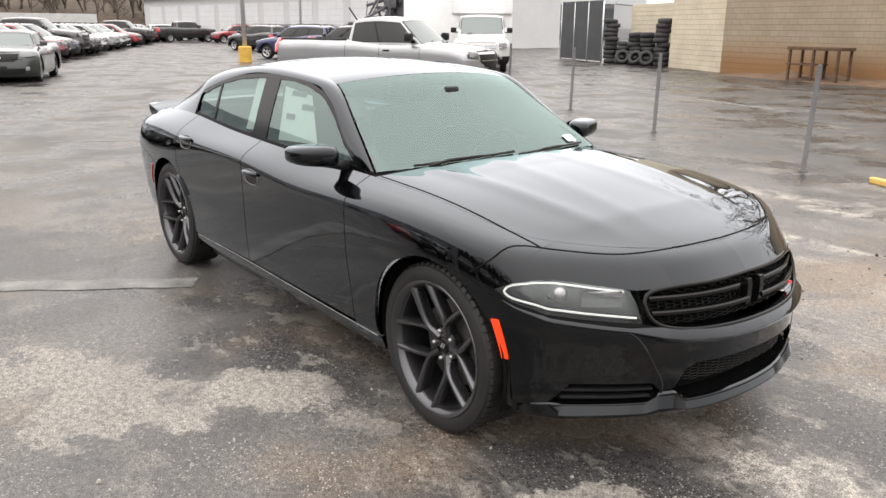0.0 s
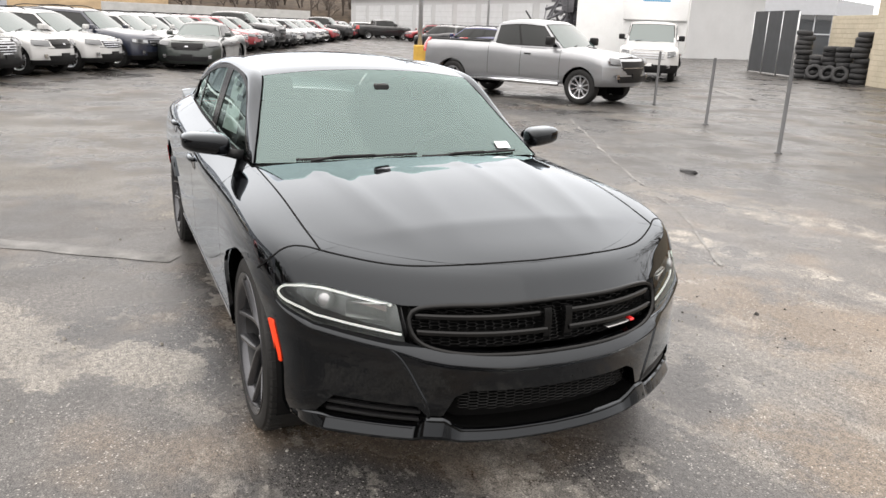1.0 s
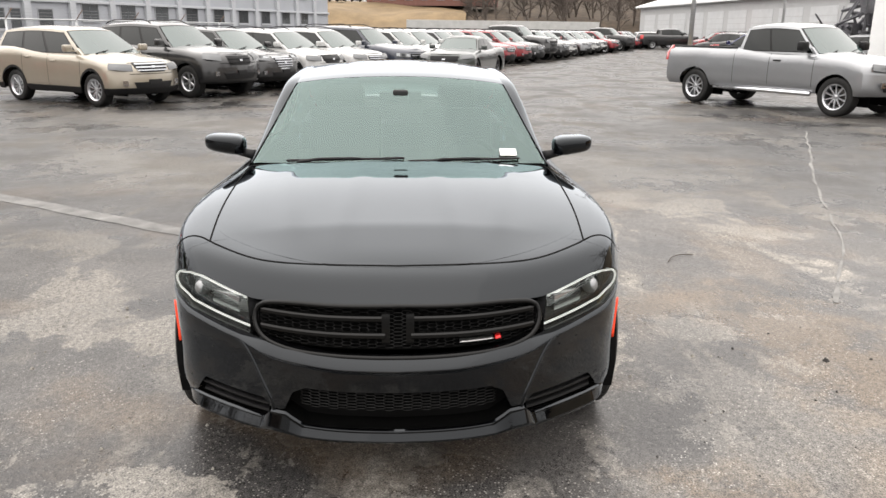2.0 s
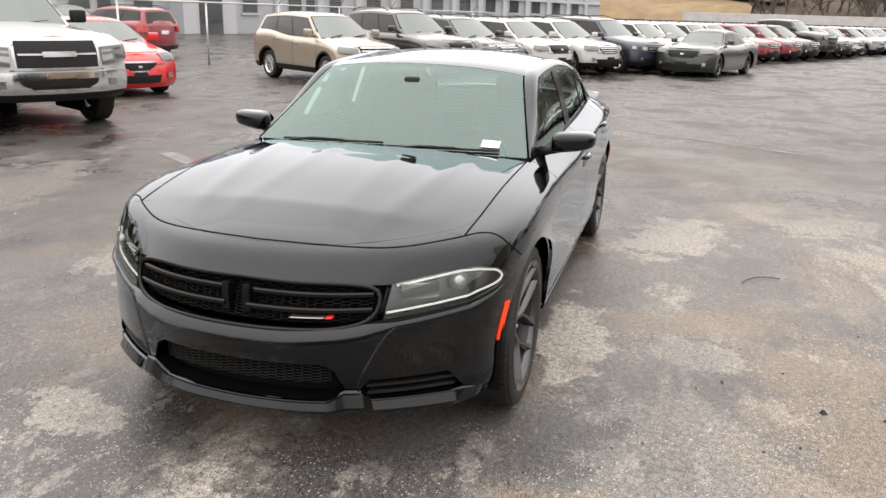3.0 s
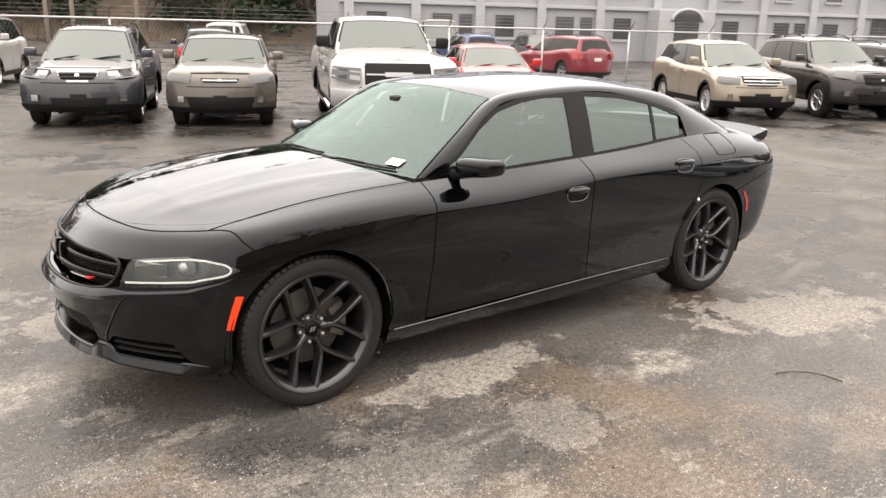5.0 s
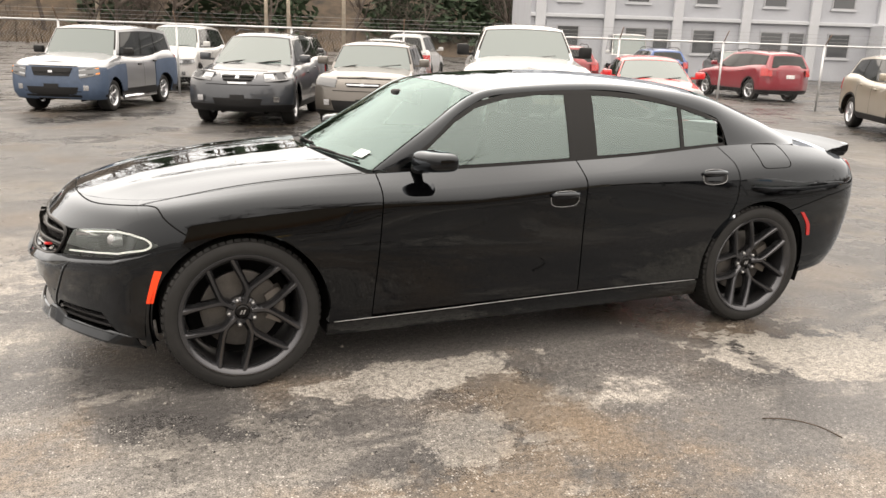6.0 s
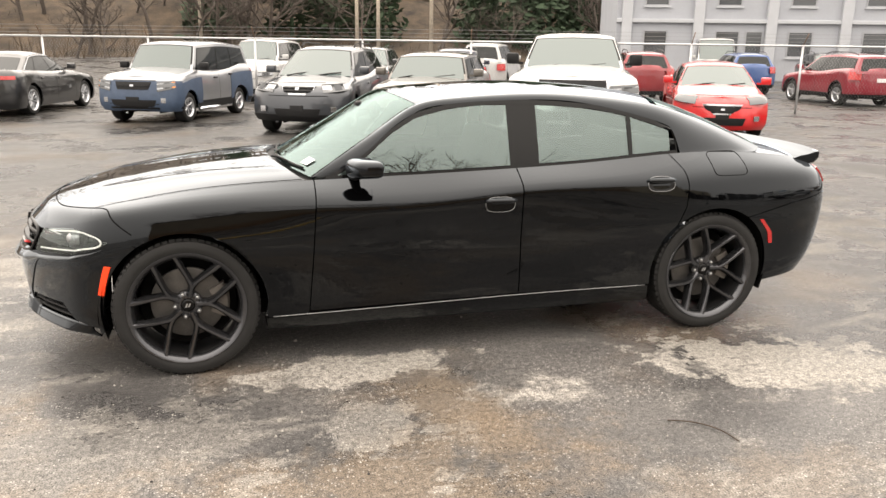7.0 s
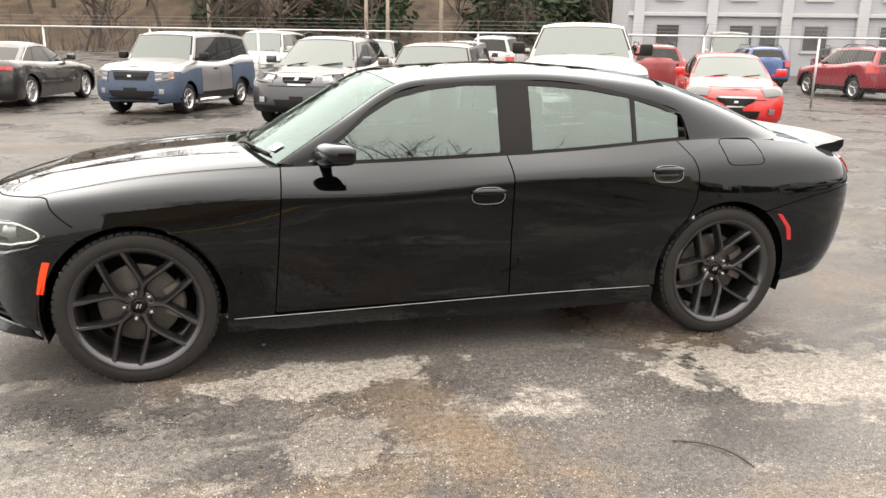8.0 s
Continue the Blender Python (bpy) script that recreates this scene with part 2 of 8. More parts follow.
def shell(P, thick, flip=False):
    """A sheet of points P[u, v, 3] with its rim turned in by thick along the sheet's normal."""
    nu, nv = P.shape[:2]
    du = np.gradient(P, axis=0)
    dv = np.gradient(P, axis=1)
    nrm = np.cross(du, dv)
    nrm /= np.linalg.norm(nrm, axis=2, keepdims=True) + 1e-12
    if flip:
        nrm = -nrm
    verts = list(P.reshape(-1, 3))
    faces = grid_faces(nu, nv, flip)
    rim = [(i, 0) for i in range(nu)] + [(nu - 1, j) for j in range(1, nv)] + [(i, nv - 1) for i in range(nu - 2, -1, -1)] + [(0, j) for j in range(nv - 2, 0, -1)]
    o = len(verts)
    for i, j in rim:
        verts.append(P[i, j])
    for i, j in rim:
        verts.append(P[i, j] - nrm[i, j] * thick)
    m = len(rim)
    for k in range(m):
        k2 = (k + 1) % m
        q = (o + k, o + m + k, o + m + k2, o + k2)
        faces.append(q[::-1] if flip else q)
    return verts, faces


def sheet_normals(P):
    n = np.cross(np.gradient(P, axis=0), np.gradient(P, axis=1))
    return n / (np.linalg.norm(n, axis=2, keepdims=True) + 1e-12)

# ---------------------------------------------------------------- car bodies


class Skin:
    """The side of a car body from nose to tail: belts at rising heights, swept round the plan.
    A place on it is (a, z): a from 0 (nose, middle) over 1 (side begins) and 2 (side ends) to 3 (tail, middle)."""

    def __init__(self, xc, plan_f, plan_r, knots, belts, na=420, ns=90):
        self.xcf, self.xcr = xc
        order = np.argsort(knots)
        kx = np.array(knots, float)[order]
        ts = np.linspace(0, 1, 61)
        pf, pr = smooth_line(plan_f, 200), smooth_line(plan_r, 200)
        tf = np.linspace(0, 1, 200)
        self.a = np.linspace(0, 3, na)
        cols = []
        for b in belts:
            xs, px = np.empty(na), np.empty(na)
            f, s, r = self.a <= 1, (self.a > 1) & (self.a < 2), self.a >= 2
            xs[f] = self.xcf + (b["xf"] - self.xcf) * np.interp(self.a[f], tf, pf[:, 0])
            px[f] = np.interp(self.a[f], tf, pf[:, 1])
            xs[s] = self.xcf + (self.xcr - self.xcf) * (self.a[s] - 1)
            px[s] = 1
            xs[r] = self.xcr + (b["xr"] - self.xcr) * np.interp(3 - self.a[r], tf, pr[:, 0])
            px[r] = np.interp(3 - self.a[r], tf, pr[:, 1])
            xq = np.clip(xs, kx[0], kx[-1])
            w = spline(kx, np.array(b["w"], float)[order], xq)
            z = spline(kx, np.array(b["z"], float)[order], xq)
            cols.append(np.stack([xs, w * px, z], 1))
        C = np.stack(cols, 1)
        n = C.shape[1]
        sq = np.linspace(0, n - 1, ns)
        self.T = np.stack([spline(np.arange(n), C[i], sq) for i in range(na)], 0)

    def column(self, a):
        f = np.clip(a, 0, 3) / 3 * (len(self.a) - 1)
        i = min(int(f), len(self.a) - 2)
        t = f - i
        return self.T[i] * (1 - t) + self.T[i + 1] * t

    def at(self, a, z):
        c = self.column(a)
        zz = np.maximum.accumulate(c[:, 2] + np.arange(len(c)) * 1e-7)
        return np.array((np.interp(z, zz, c[:, 0]), np.interp(z, zz, c[:, 1]), z))

    def top(self, a):
        return self.column(a)[-1]

    def low(self, a):
        return self.column(a)[0]

    def a_of_x(self, x, z, rear=False):
        """The a at which the skin at height z reaches x."""
        lo, hi = (1.5, 3.0) if x < 0 else (0.0, 1.5)
        for _ in range(26):
            mid = (lo + hi) / 2
            if self.at(mid, z)[0] > x:
                lo = mid
            else:
                hi = mid
        return (lo + hi) / 2

    def a_of_y(self, y, z, rear=False):
        lo, hi = (2.0, 3.0) if rear else (0.0, 1.0)
        for _ in range(26):
            mid = (lo + hi) / 2
            if (self.at(mid, z)[1] < y) != rear:
                lo = mid
            else:
                hi = mid
        return (lo + hi) / 2

    def patch(self, c0, c1, nu, nv, off=0.0):
        """The sheet between two lines of (a, z)."""
        c0, c1 = resample(c0, nu), resample(c1, nu)
        P = np.empty((nu, nv, 3))
        for i in range(nu):
            for j in range(nv):
                t = j / (nv - 1)
                q = c0[i] * (1 - t) + c1[i] * t
                P[i, j] = self.at(q[0], q[1])
        if off:
            P = P + sheet_normals(P) * off
        return P


def wheel_meshes(radius, rim_r, width, spokes, style="alloy", lugs=0):
    """Meshes of a wheel whose outer face looks along +y, its middle at 0."""
    h = width / 2
    t = radius - rim_r
    prof = [(rim_r - 0.008, -h * 0.92), (rim_r + t * 0.15, -h), (rim_r + t * 0.55, -h * 1.06), (rim_r + t * 0.85, -h * 0.98), (radius - 0.006, -h * 0.86), (radius, -h * 0.6),
            (radius, h * 0.6), (radius - 0.006, h * 0.86), (rim_r + t * 0.85, h * 0.98), (rim_r + t * 0.55, h * 1.06), (rim_r + t * 0.3, h * 1.03), (rim_r + t * 0.15, h), (rim_r - 0.008, h * 0.92)]
    sp = soup()
    add(sp, *lathe_geo(prof, 64))
    tread = soup()
    if lugs:
        for s in (-1, 1):
            for k in range(lugs):
                b = 2 * math.pi * (k + (0.5 if s > 0 else 0)) / lugs
                d = 2 * math.pi / lugs * 0.36
                v = []
                for rr, hh in ((radius + 0.0035, 0.42 * h), (radius + 0.002, 0.84 * h), (radius - 0.02, 0.985 * h)):
                    for e in (-d, d):
                        v.append((rr * math.cos(b + e), s * hh, rr * math.sin(b + e)))
                for rr, hh in ((radius - 0.012, 0.42 * h), (radius - 0.012, 0.84 * h), (radius - 0.03, 0.9 * h)):
                    for e in (-d, d):
                        v.append((rr * math.cos(b + e), s * hh, rr * math.sin(b + e)))
                f = [(0, 1, 3, 2), (2, 3, 5, 4), (0, 2, 8, 6), (2, 4, 10, 8), (1, 7, 9, 3), (3, 9, 11, 5), (4, 5, 11, 10), (0, 6, 7, 1)]
                add(tread, v, [q[::-1] for q in f] if s > 0 else f)
    tyre = mesh_from(*sp, name="tyre")
    tyre.set_sharp_from_angle(angle=radians(35))
    tread = mesh_from(*tread, name="tread", smooth=False) if lugs else None
    sp = soup()
    R = rim_r
    add(sp, *lathe_geo([(R - 0.02, -h * 0.9), (R - 0.03, 0), (R - 0.022, h * 0.75), (R - 0.010, h * 0.94), (R + 0.004, h * 1.03), (R + 0.012, h * 1.045), (R + 0.014, h * 1.02), (R + 0.012, h * 0.88)], 64))
    fy = h * 0.78
    dh = 0.0
    if style == "twin":
        dh = 0.02
        # five forked pairs: each spoke leaves the hub beside its neighbour, bends, then runs to the rim
        way = smooth_line([(.12, .09, .072), (.20, .152, .068), (.30, .212, .060), (.43, .232, .054), (.66, .226, .056), (.985, .208, .068)], 15)
        for k in range(5):
            b0 = radians(68) + 2 * math.pi * k / 5
            for s in (-1, 1):
                V = []
                tan_ = np.gradient(way[:, :2], axis=0)
                for (u, o, half), (tu, to) in zip(way, tan_):
                    ln = math.hypot(tu, to)
                    nu_, no_ = -to / ln, tu / ln
                    y = fy - 0.034 + 0.052 * min(1, max(0, (u - .14) / .8)) ** 0.8
                    for ww, dy in ((-1, -0.05), (-1, -0.009), (-.42, 0.004), (.30, 0.004), (1, -0.012), (1, -0.05)):
                        uu, oo = (u + nu_ * ww * half) * R, s * (o + no_ * ww * half) * R
                        V.append((uu * math.cos(b0) - oo * math.sin(b0), y + dy, uu * math.sin(b0) + oo * math.cos(b0)))
                F = []
                for i in range(len(way) - 1):
                    for j in range(5):
                        q = (i * 6 + j, i * 6 + j + 1, i * 6 + 6 + j + 1, i * 6 + 6 + j)
                        F.append(q if s > 0 else q[::-1])
                add(sp, V, F)
    else:
        for k in range(spokes):
            b0 = math.pi / 2 + 2 * math.pi * k / spokes
            V = []
            k0 = 0.62 if spokes < 8 else 0.38
            rows = [(0.2 * R, 0.16 * R * k0 * 1.2, fy - 0.02), (0.5 * R, 0.14 * R * k0, fy - 0.004), (R - 0.012, 0.2 * R * k0, fy + 0.002)]
            for r, half, y in rows:
                for ww, dy in ((-half, -0.035), (-half, -0.004), (-half * 0.6, 0.004), (half * 0.6, 0.004), (half, -0.004), (half, -0.035)):
                    V.append((r * math.cos(b0) - ww * math.sin(b0), y + dy, r * math.sin(b0) + ww * math.cos(b0)))
            F = [(i * 6 + j, i * 6 + j + 1, i * 6 + 7 + j, i * 6 + 6 + j) for i in range(2) for j in range(5)]
            add(sp, V, F)
    add(sp, *lathe_geo([(0.26 * R, fy - 0.06 - dh), (0.25 * R, fy - 0.028 - dh), (0.20 * R, fy - 0.02 - dh), (0.13 * R, fy - 0.018 - dh)], 32))
    rim = mesh_from(*sp, name="rim")
    # the inner barrel faces take the darker rim colour that paints in the shade
    if style == "twin":
        rim.polygons.foreach_set("material_index", [1 if k < 64 * 7 and k % 7 < 2 else 0 for k in range(len(rim.polygons))])
    rim.set_sharp_from_angle(angle=radians(40))
    sp = soup()
    add(sp, *lathe_geo([(0.0, fy - 0.012 - dh), (0.085 * R, fy - 0.012 - dh), (0.12 * R, fy - 0.016 - dh), (0.125 * R, fy - 0.03 - dh)], 24))
    cap = mesh_from(*sp, name="hub_cap")
    nuts = []
    for k in range(5):
        b = 2 * math.pi * k / 5 + radians(68)
        v, f = lathe_geo([(0.0, 0.016), (0.006, 0.015), (0.009, 0.006), (0.009, -0.01)], 8)
        nuts.append(mesh_from([(x * 1.25 + 0.225 * R * math.cos(b), y + fy - 0.02 - dh, z * 1.25 + 0.225 * R * math.sin(b)) for x, y, z in v], f, name="lug_nut"))
    sp = soup()
    add(sp, *lathe_geo([(0.0, -0.0), (0.62 * R, 0.0), (0.66 * R, -0.004), (0.66 * R, -0.03), (0.0, -0.03)], 40))
    # back plate, coloured black below to stand for the shade behind the spokes
    v, f = lathe_geo([(R - 0.04, -h * 0.5), (0.0, -h * 0.5)], 32)
    add(sp, v, f)
    disc = mesh_from(*sp, name="brake_disc")
    disc.polygons.foreach_set("material_index", [0] * (40 * 4) + [1] * 32)
    disc.set_sharp_from_angle(angle=radians(30))
    # caliper over the disc, and a small emblem of two slanted strokes
    cal = soup()
    for t0, t1 in ((150, 205),):
        V = []
        for t in np.radians(np.linspace(t0, t1, 9)):
            for rr, hh in ((.44 * R, -.03), (.44 * R, .022), (.70 * R, .026), (.74 * R, .012), (.74 * R, -.03)):
                V.append((rr * math.cos(t), hh, rr * math.sin(t)))
        add(cal, V, grid_faces(9, 5, True) + [tuple(range(5)), tuple(40 + k for k in range(5))[::-1]])
    caliper = mesh_from(*cal, name="caliper", smooth=False)
    em = soup()
    for o in (-.007, .007):
        v, f = box_geo(-.0035, .0035, 0, .002, -.010, .010)
        add(em, [(x + o - .45 * z, y + fy - .0115 - dh, z) for x, y, z in v], f)
    emblem = mesh_from(*em, name="emblem", smooth=False)
    return dict(tread=tread, tyre=tyre, rim=rim, cap=cap, nuts=nuts, disc=disc, caliper=caliper, emblem=emblem)


WHEEL_CACHE = {}


def put_wheels(car, wb, track, radius, rim_r, width, spokes=5, style="alloy", rim_mat=None, lugs=0, steer=0.0):
    key = (radius, rim_r, width, spokes, style, lugs, rim_mat.name)
    if key not in WHEEL_CACHE:
        W = wheel_meshes(radius, rim_r, width, spokes, style, lugs)
        W["tyre"].materials.append(M_RUBBER)
        if W["tread"]:
            W["tread"].materials.append(M_RUBBER)
        W["rim"].materials.append(rim_mat)
        W["rim"].materials.append(M_BARRELSHADE)
        W["cap"].materials.append(M_GLOSSBLACK if style == "twin" else rim_mat)
        [q.materials.append(M_STEEL) for q in W["nuts"]]
        W["disc"].materials.append(M_DISC)
        W["disc"].materials.append(M_DARK)
        W["caliper"].materials.append(M_CALIPER)
        W["emblem"].materials.append(M_ALLOY)
        WHEEL_CACHE[key] = W
    W = WHEEL_CACHE[key]
    for fx in (wb / 2, -wb / 2):
        for s in (1, -1):
            turn = steer if fx > 0 else 0
            wh = part("wheel", W["disc"], None, car, at=pose(fx, s * track / 2, radius, 0, 0, (0 if s > 0 else 180) + turn))
            part("tyre", W["tyre"], None, wh)
            if W["tread"]:
                tagged(part("tread", W["tread"], None, wh), kind="stuff")
            part("rim", W["rim"], None, wh)
            part("hub_cap", W["cap"], None, wh)
            if style == "twin":
                part("caliper", W["caliper"], None, wh, "grey cast brake caliper")
                part("emblem", W["emblem"], None, wh, "small pale wheel emblem")
            for q in (W["nuts"] if style == "twin" else ()):
                part("lug_nut", q, None, wh)


def outward(me):
    """The mesh with all its faces turned outward."""
    bm = bmesh.new()
    bm.from_mesh(me)
    bmesh.ops.remove_doubles(bm, verts=bm.verts, dist=1e-5)
    bmesh.ops.recalc_face_normals(bm, faces=bm.faces)
    bm.to_mesh(me)
    bm.free()
    return me


def both(sp):
    v, f = mirror_geo(*sp)
    out = soup()
    add(out, *sp)
    add(out, v, f)
    return out


def pair(name, sp, mat, parent, label="", sharp=None):
    """A part and its mirror image on the other side."""
    a = part(name, mesh_from(*sp, name=name), mat, parent, label, sharp=sharp)
    b = part(name, mesh_from(*mirror_geo(*sp), name=name), mat, parent, label, sharp=sharp)
    return a, b


def proud(Q, off, thick):
    """A sheet laid off above a body's skin, its rim turned in."""
    n = sheet_normals(Q)
    c = Q[Q.shape[0] // 2, Q.shape[1] // 2]
    ref = np.array((c[0] * 0.35, c[1], 0.0))
    flip = bool(np.dot(n[Q.shape[0] // 2, Q.shape[1] // 2], ref) < 0)
    return shell(Q + n * (-off if flip else off), thick, flip)


def plan_curve(corner, crown):
    """Half a bumper in plan, as (share of length, share of width) from the middle to the side."""
    return [(1.0, 0.0), (1 - 0.25 * crown, 0.3), (1 - crown, 0.55), (1 - crown - 0.35 * corner, 0.78), (1 - crown - 0.75 * corner, 0.92), (1 - crown - 1.25 * corner, 0.985), (0.25, 1.0), (0.0, 1.0)]


def car_thing(name, m, sp, label, category="car", group=""):
    """A parked vehicle. sp gives its sizes: wb, front and rear overhang, w (half width), heights of sill, hood, belt and roof, and the lines of its glass."""
    g = dict(of=0.85, orr=0.9, w=0.92, sill=0.24, hf=0.85, hr=1.05, b0=1.08, b1=1.14, tail=None, cowl=0.75, wtop=0.2, roof=1.65, rr=-1.7, rrz=None, back=-2.0,
             wr=0.62, wbelt=0.84, R=0.36, rim=0.22, tw=0.23, spokes=5, rimmat=M_ALLOY, track=None, clad=None, bed=None, corner=0.12, crown=0.07, grille=(0.42, 0.62, 0.82),
             light=(0.5, 0.70, 0.86, 0.25), pillars=(0.0, -0.95), grillemat=M_TRIM, bars=2, barmat=M_BRIGHTWORK, bumpermat=None, rails=False, roofmat=None, fendermat=None,
             plate=True, taillight=(0.7, 1.0), quarter=True, fog=True, hoodmat=None, step=False, backglass=True, mirrormat=None, taper=0.85, badge=(0.10, 0.02), frame=None, amber=False, frontmat=None, lowgrille=(0.10, 0.24, 1.25), trimmat=None)
    g.update(sp)
    P = g["paint"]
    wb, w, R = g["wb"], g["w"], g["R"]
    xf, xr = wb / 2 + g["of"], -wb / 2 - g["orr"]
    tail = g["tail"] or g["b1"]
    car = thing(name, m, label, category, group)
    xcf, xcr = wb / 2 - 0.35, -wb / 2 + 0.35
    kn = [xf, wb / 2 + 0.1, g["cowl"], 0.0, -wb / 2, xr]
    topz = [g["hf"] - 0.02, g["hf"] + 0.55 * (g["hr"] - g["hf"]), g["hr"], g["b0"], g["b1"] if not g["bed"] else g["bed"], tail if not g["bed"] else g["bed"]]
    if g["bed"]:
        kn.insert(4, g["back"] - 0.02)
        topz.insert(4, g["bed"])
        kn.insert(4, g["back"] + 0.25)
        topz.insert(4, g["b1"])
    sill = g["sill"]

    def belt(share, ww, ef, er, drop=0.0):
        return dict(xf=xf - ef, xr=xr + er, w=[w * ww] * len(kn), z=[sill + share * (t - sill) - drop for t in topz])

    belts = [belt(0, 0.93, 0.07, 0.06), belt(0.16, 0.985, 0.005, 0.0), belt(0.42, 1.0, 0.0, 0.0), belt(0.68, 0.995, 0.02, 0.015), belt(0.86, 0.975, 0.05, 0.03), belt(0.96, 0.93, 0.10, 0.05), belt(1, 0.865, 0.17, 0.08)]
    sk = Skin((xcf, xcr), plan_curve(g["corner"], g["crown"]), plan_curve(g["corner"] * 0.8, g["crown"] * 0.6), kn, belts, 240, 50)
    ra = R + 0.055

    def bottom(x, base):
        z = base
        for wx in (wb / 2, -wb / 2):
            d = abs(x - wx)
            if d < ra:
                z = max(z, R + math.sqrt(ra * ra - d * d))
        return z

    xs = list(np.linspace(xf - 0.02, wb / 2 + ra + 0.03, 8)) + [wb / 2 + ra * c for c in np.cos(np.linspace(0, math.pi, 17))] + list(np.linspace(wb / 2 - ra - 0.05, -wb / 2 + ra + 0.05, 14)) + [-wb / 2 + ra * c for c in np.cos(np.linspace(0, math.pi, 17))] + list(np.linspace(-wb / 2 - ra - 0.03, xr + 0.02, 8))
    aa = [0.0, 0.06, 0.14, 0.24, 0.34] + [sk.a_of_x(x, R + 0.2) for x in xs if x < xf - 0.3 and x > xr + 0.25] + [2.7, 2.8, 2.9, 2.96, 3.0]
    aa = sorted(set(round(a, 4) for a in aa))
    split = g["clad"]
    nv = 12
    cols, clad = [], []
    for a in aa:
        x = sk.at(a, R + 0.2)[0]
        c = sk.column(a)
        z0, z1 = bottom(x, max(sill, c[0][2])), c[-1][2]
        zs = z0 + (z1 - z0) * np.linspace(0, 1, nv)
        side = [sk.at(a, z) for z in zs]
        t = side[-1]
        crown = 0.035 if x > g["cowl"] else 0.02
        deck = []
        inbed = g["bed"] and x < g["back"] - 0.06 and x > xr + 0.12
        for k in (0.95, 0.88, 0.76, 0.5, 0.2, 0.0):
            zz = t[2] + crown * (1 - k * k)
            if inbed:
                zz = t[2] + 0.004 if k > 0.9 else 0.72
                k = 0.90 if 0.7 < k < 0.9 else k
            elif x > g["cowl"] - 0.1:
                # the hood stands a little proud of the fenders
                zz += 0.022 * max(0.0, min(1.0, (0.9 - k) / 0.18)) * min(1.0, max(0.0, (xf - 0.12 - x) / 0.3))
            deck.append((t[0], t[1] * k, zz))
        cols.append(side + deck)
    Pg = np.array(cols)
    nu, nw = Pg.shape[:2]
    half = soup()
    add(half, Pg.reshape(-1, 3), grid_faces(nu, nw, True))
    body = part("body", mesh_from(*both(half), name="body"), P, car, sharp=50)
    if split or g["bumpermat"]:
        s2 = soup()
        cc = []
        for a in aa:
            x = sk.at(a, R + 0.2)[0]
            zb = bottom(x, sill)
            z1 = split if split else sill + 0.25
            if zb >= z1:
                z1 = zb + 0.05
            cc.append([sk.at(a, zb + (z1 - zb) * t) for t in (0, 0.35, 0.7, 1)])
        Q = np.array(cc)
        add(s2, *proud(Q, 0.012, 0.02))
        part("lower_cladding", mesh_from(*both(s2)), g["bumpermat"] or M_TRIM, car, "unpainted lower body cladding", sharp=40)
    if g["frontmat"]:
        fm, fz0, fz1 = g["frontmat"]
        af = [a for a in aa if sk.at(a, R + 0.2)[0] > wb / 2 + ra + 0.01]
        Q = np.array([[sk.at(a, max(sill, fz0) + (fz1 - max(sill, fz0)) * t) for t in np.linspace(0, 1, 5)] for a in af])
        s2 = soup()
        add(s2, *proud(Q, 0.016, 0.03))
        part("front_bumper", mesh_from(*both(s2)), fm, car, sharp=40)
    if g["fendermat"]:
        for wx, lo, hi in ((wb / 2, wb / 2 - ra - 0.2, xf - 0.05), (-wb / 2, xr + 0.1, -wb / 2 + ra + 0.12)):
            al = np.linspace(sk.a_of_x(hi, 0.8), sk.a_of_x(lo, 0.8), 26)
            Q = np.array([[sk.at(a, max(bottom(sk.at(a, .7)[0], sill), sill) * (1 - t) + t * (sk.top(a)[2] - 0.17)) for t in np.linspace(0, 1, 6)] for a in al])
            s2 = soup()
            add(s2, *proud(Q, 0.014, 0.02))
            pair("fender", s2, g["fendermat"], car, "blue plastic fender", sharp=40)
    s2 = soup()
    for wx in (wb / 2, -wb / 2):
        ww = w * 0.9
        n = 14
        V, F = [], []
        for i in range(n + 1):
            t = math.pi * i / n
            for yy in (ww - 0.02, ww - 0.42):
                V.append((wx + (ra + 0.01) * math.cos(t), yy, R + (ra + 0.01) * math.sin(t)))
        F = grid_faces(n + 1, 2)
        add(s2, V, F)
        add(s2, *box_geo(wx - ra, wx + ra, ww - 0.46, ww - 0.42, 0.2, R + ra))
    add(s2, *box_geo(xr + 0.35, xf - 0.35, 0, w * 0.78, sill - 0.02, sill + 0.14))
    part("underbody", mesh_from(*both(s2), name="underbody", smooth=False), M_DARK, car)
    # cabin: front, rear and width at share k of its height
    zb0, roof = g["b0"] - 0.03, g["roof"]
    rrz = g["rrz"] or roof - 0.06
    rear0 = g["back"]

    def cab(k, x):
        """The half width of the cabin."""
        x0, x1 = g["cowl"] + (g["wtop"] - g["cowl"]) * k, rear0 + (g["rr"] - rear0) * k
        u = (2 * x - x0 - x1) / (x0 - x1)
        return (g["wbelt"] + (g["wr"] - g["wbelt"]) * k ** 1.25) * (1 - 0.035 * abs(u) ** 3 * (1 if u < 0 else 1.5))

    def roofz(x):
        return float(spline([g["rr"], (g["rr"] + g["wtop"]) / 2, g["wtop"]], [rrz, roof, roof - 0.045], [min(max(x, g["rr"]), g["wtop"])])[0])

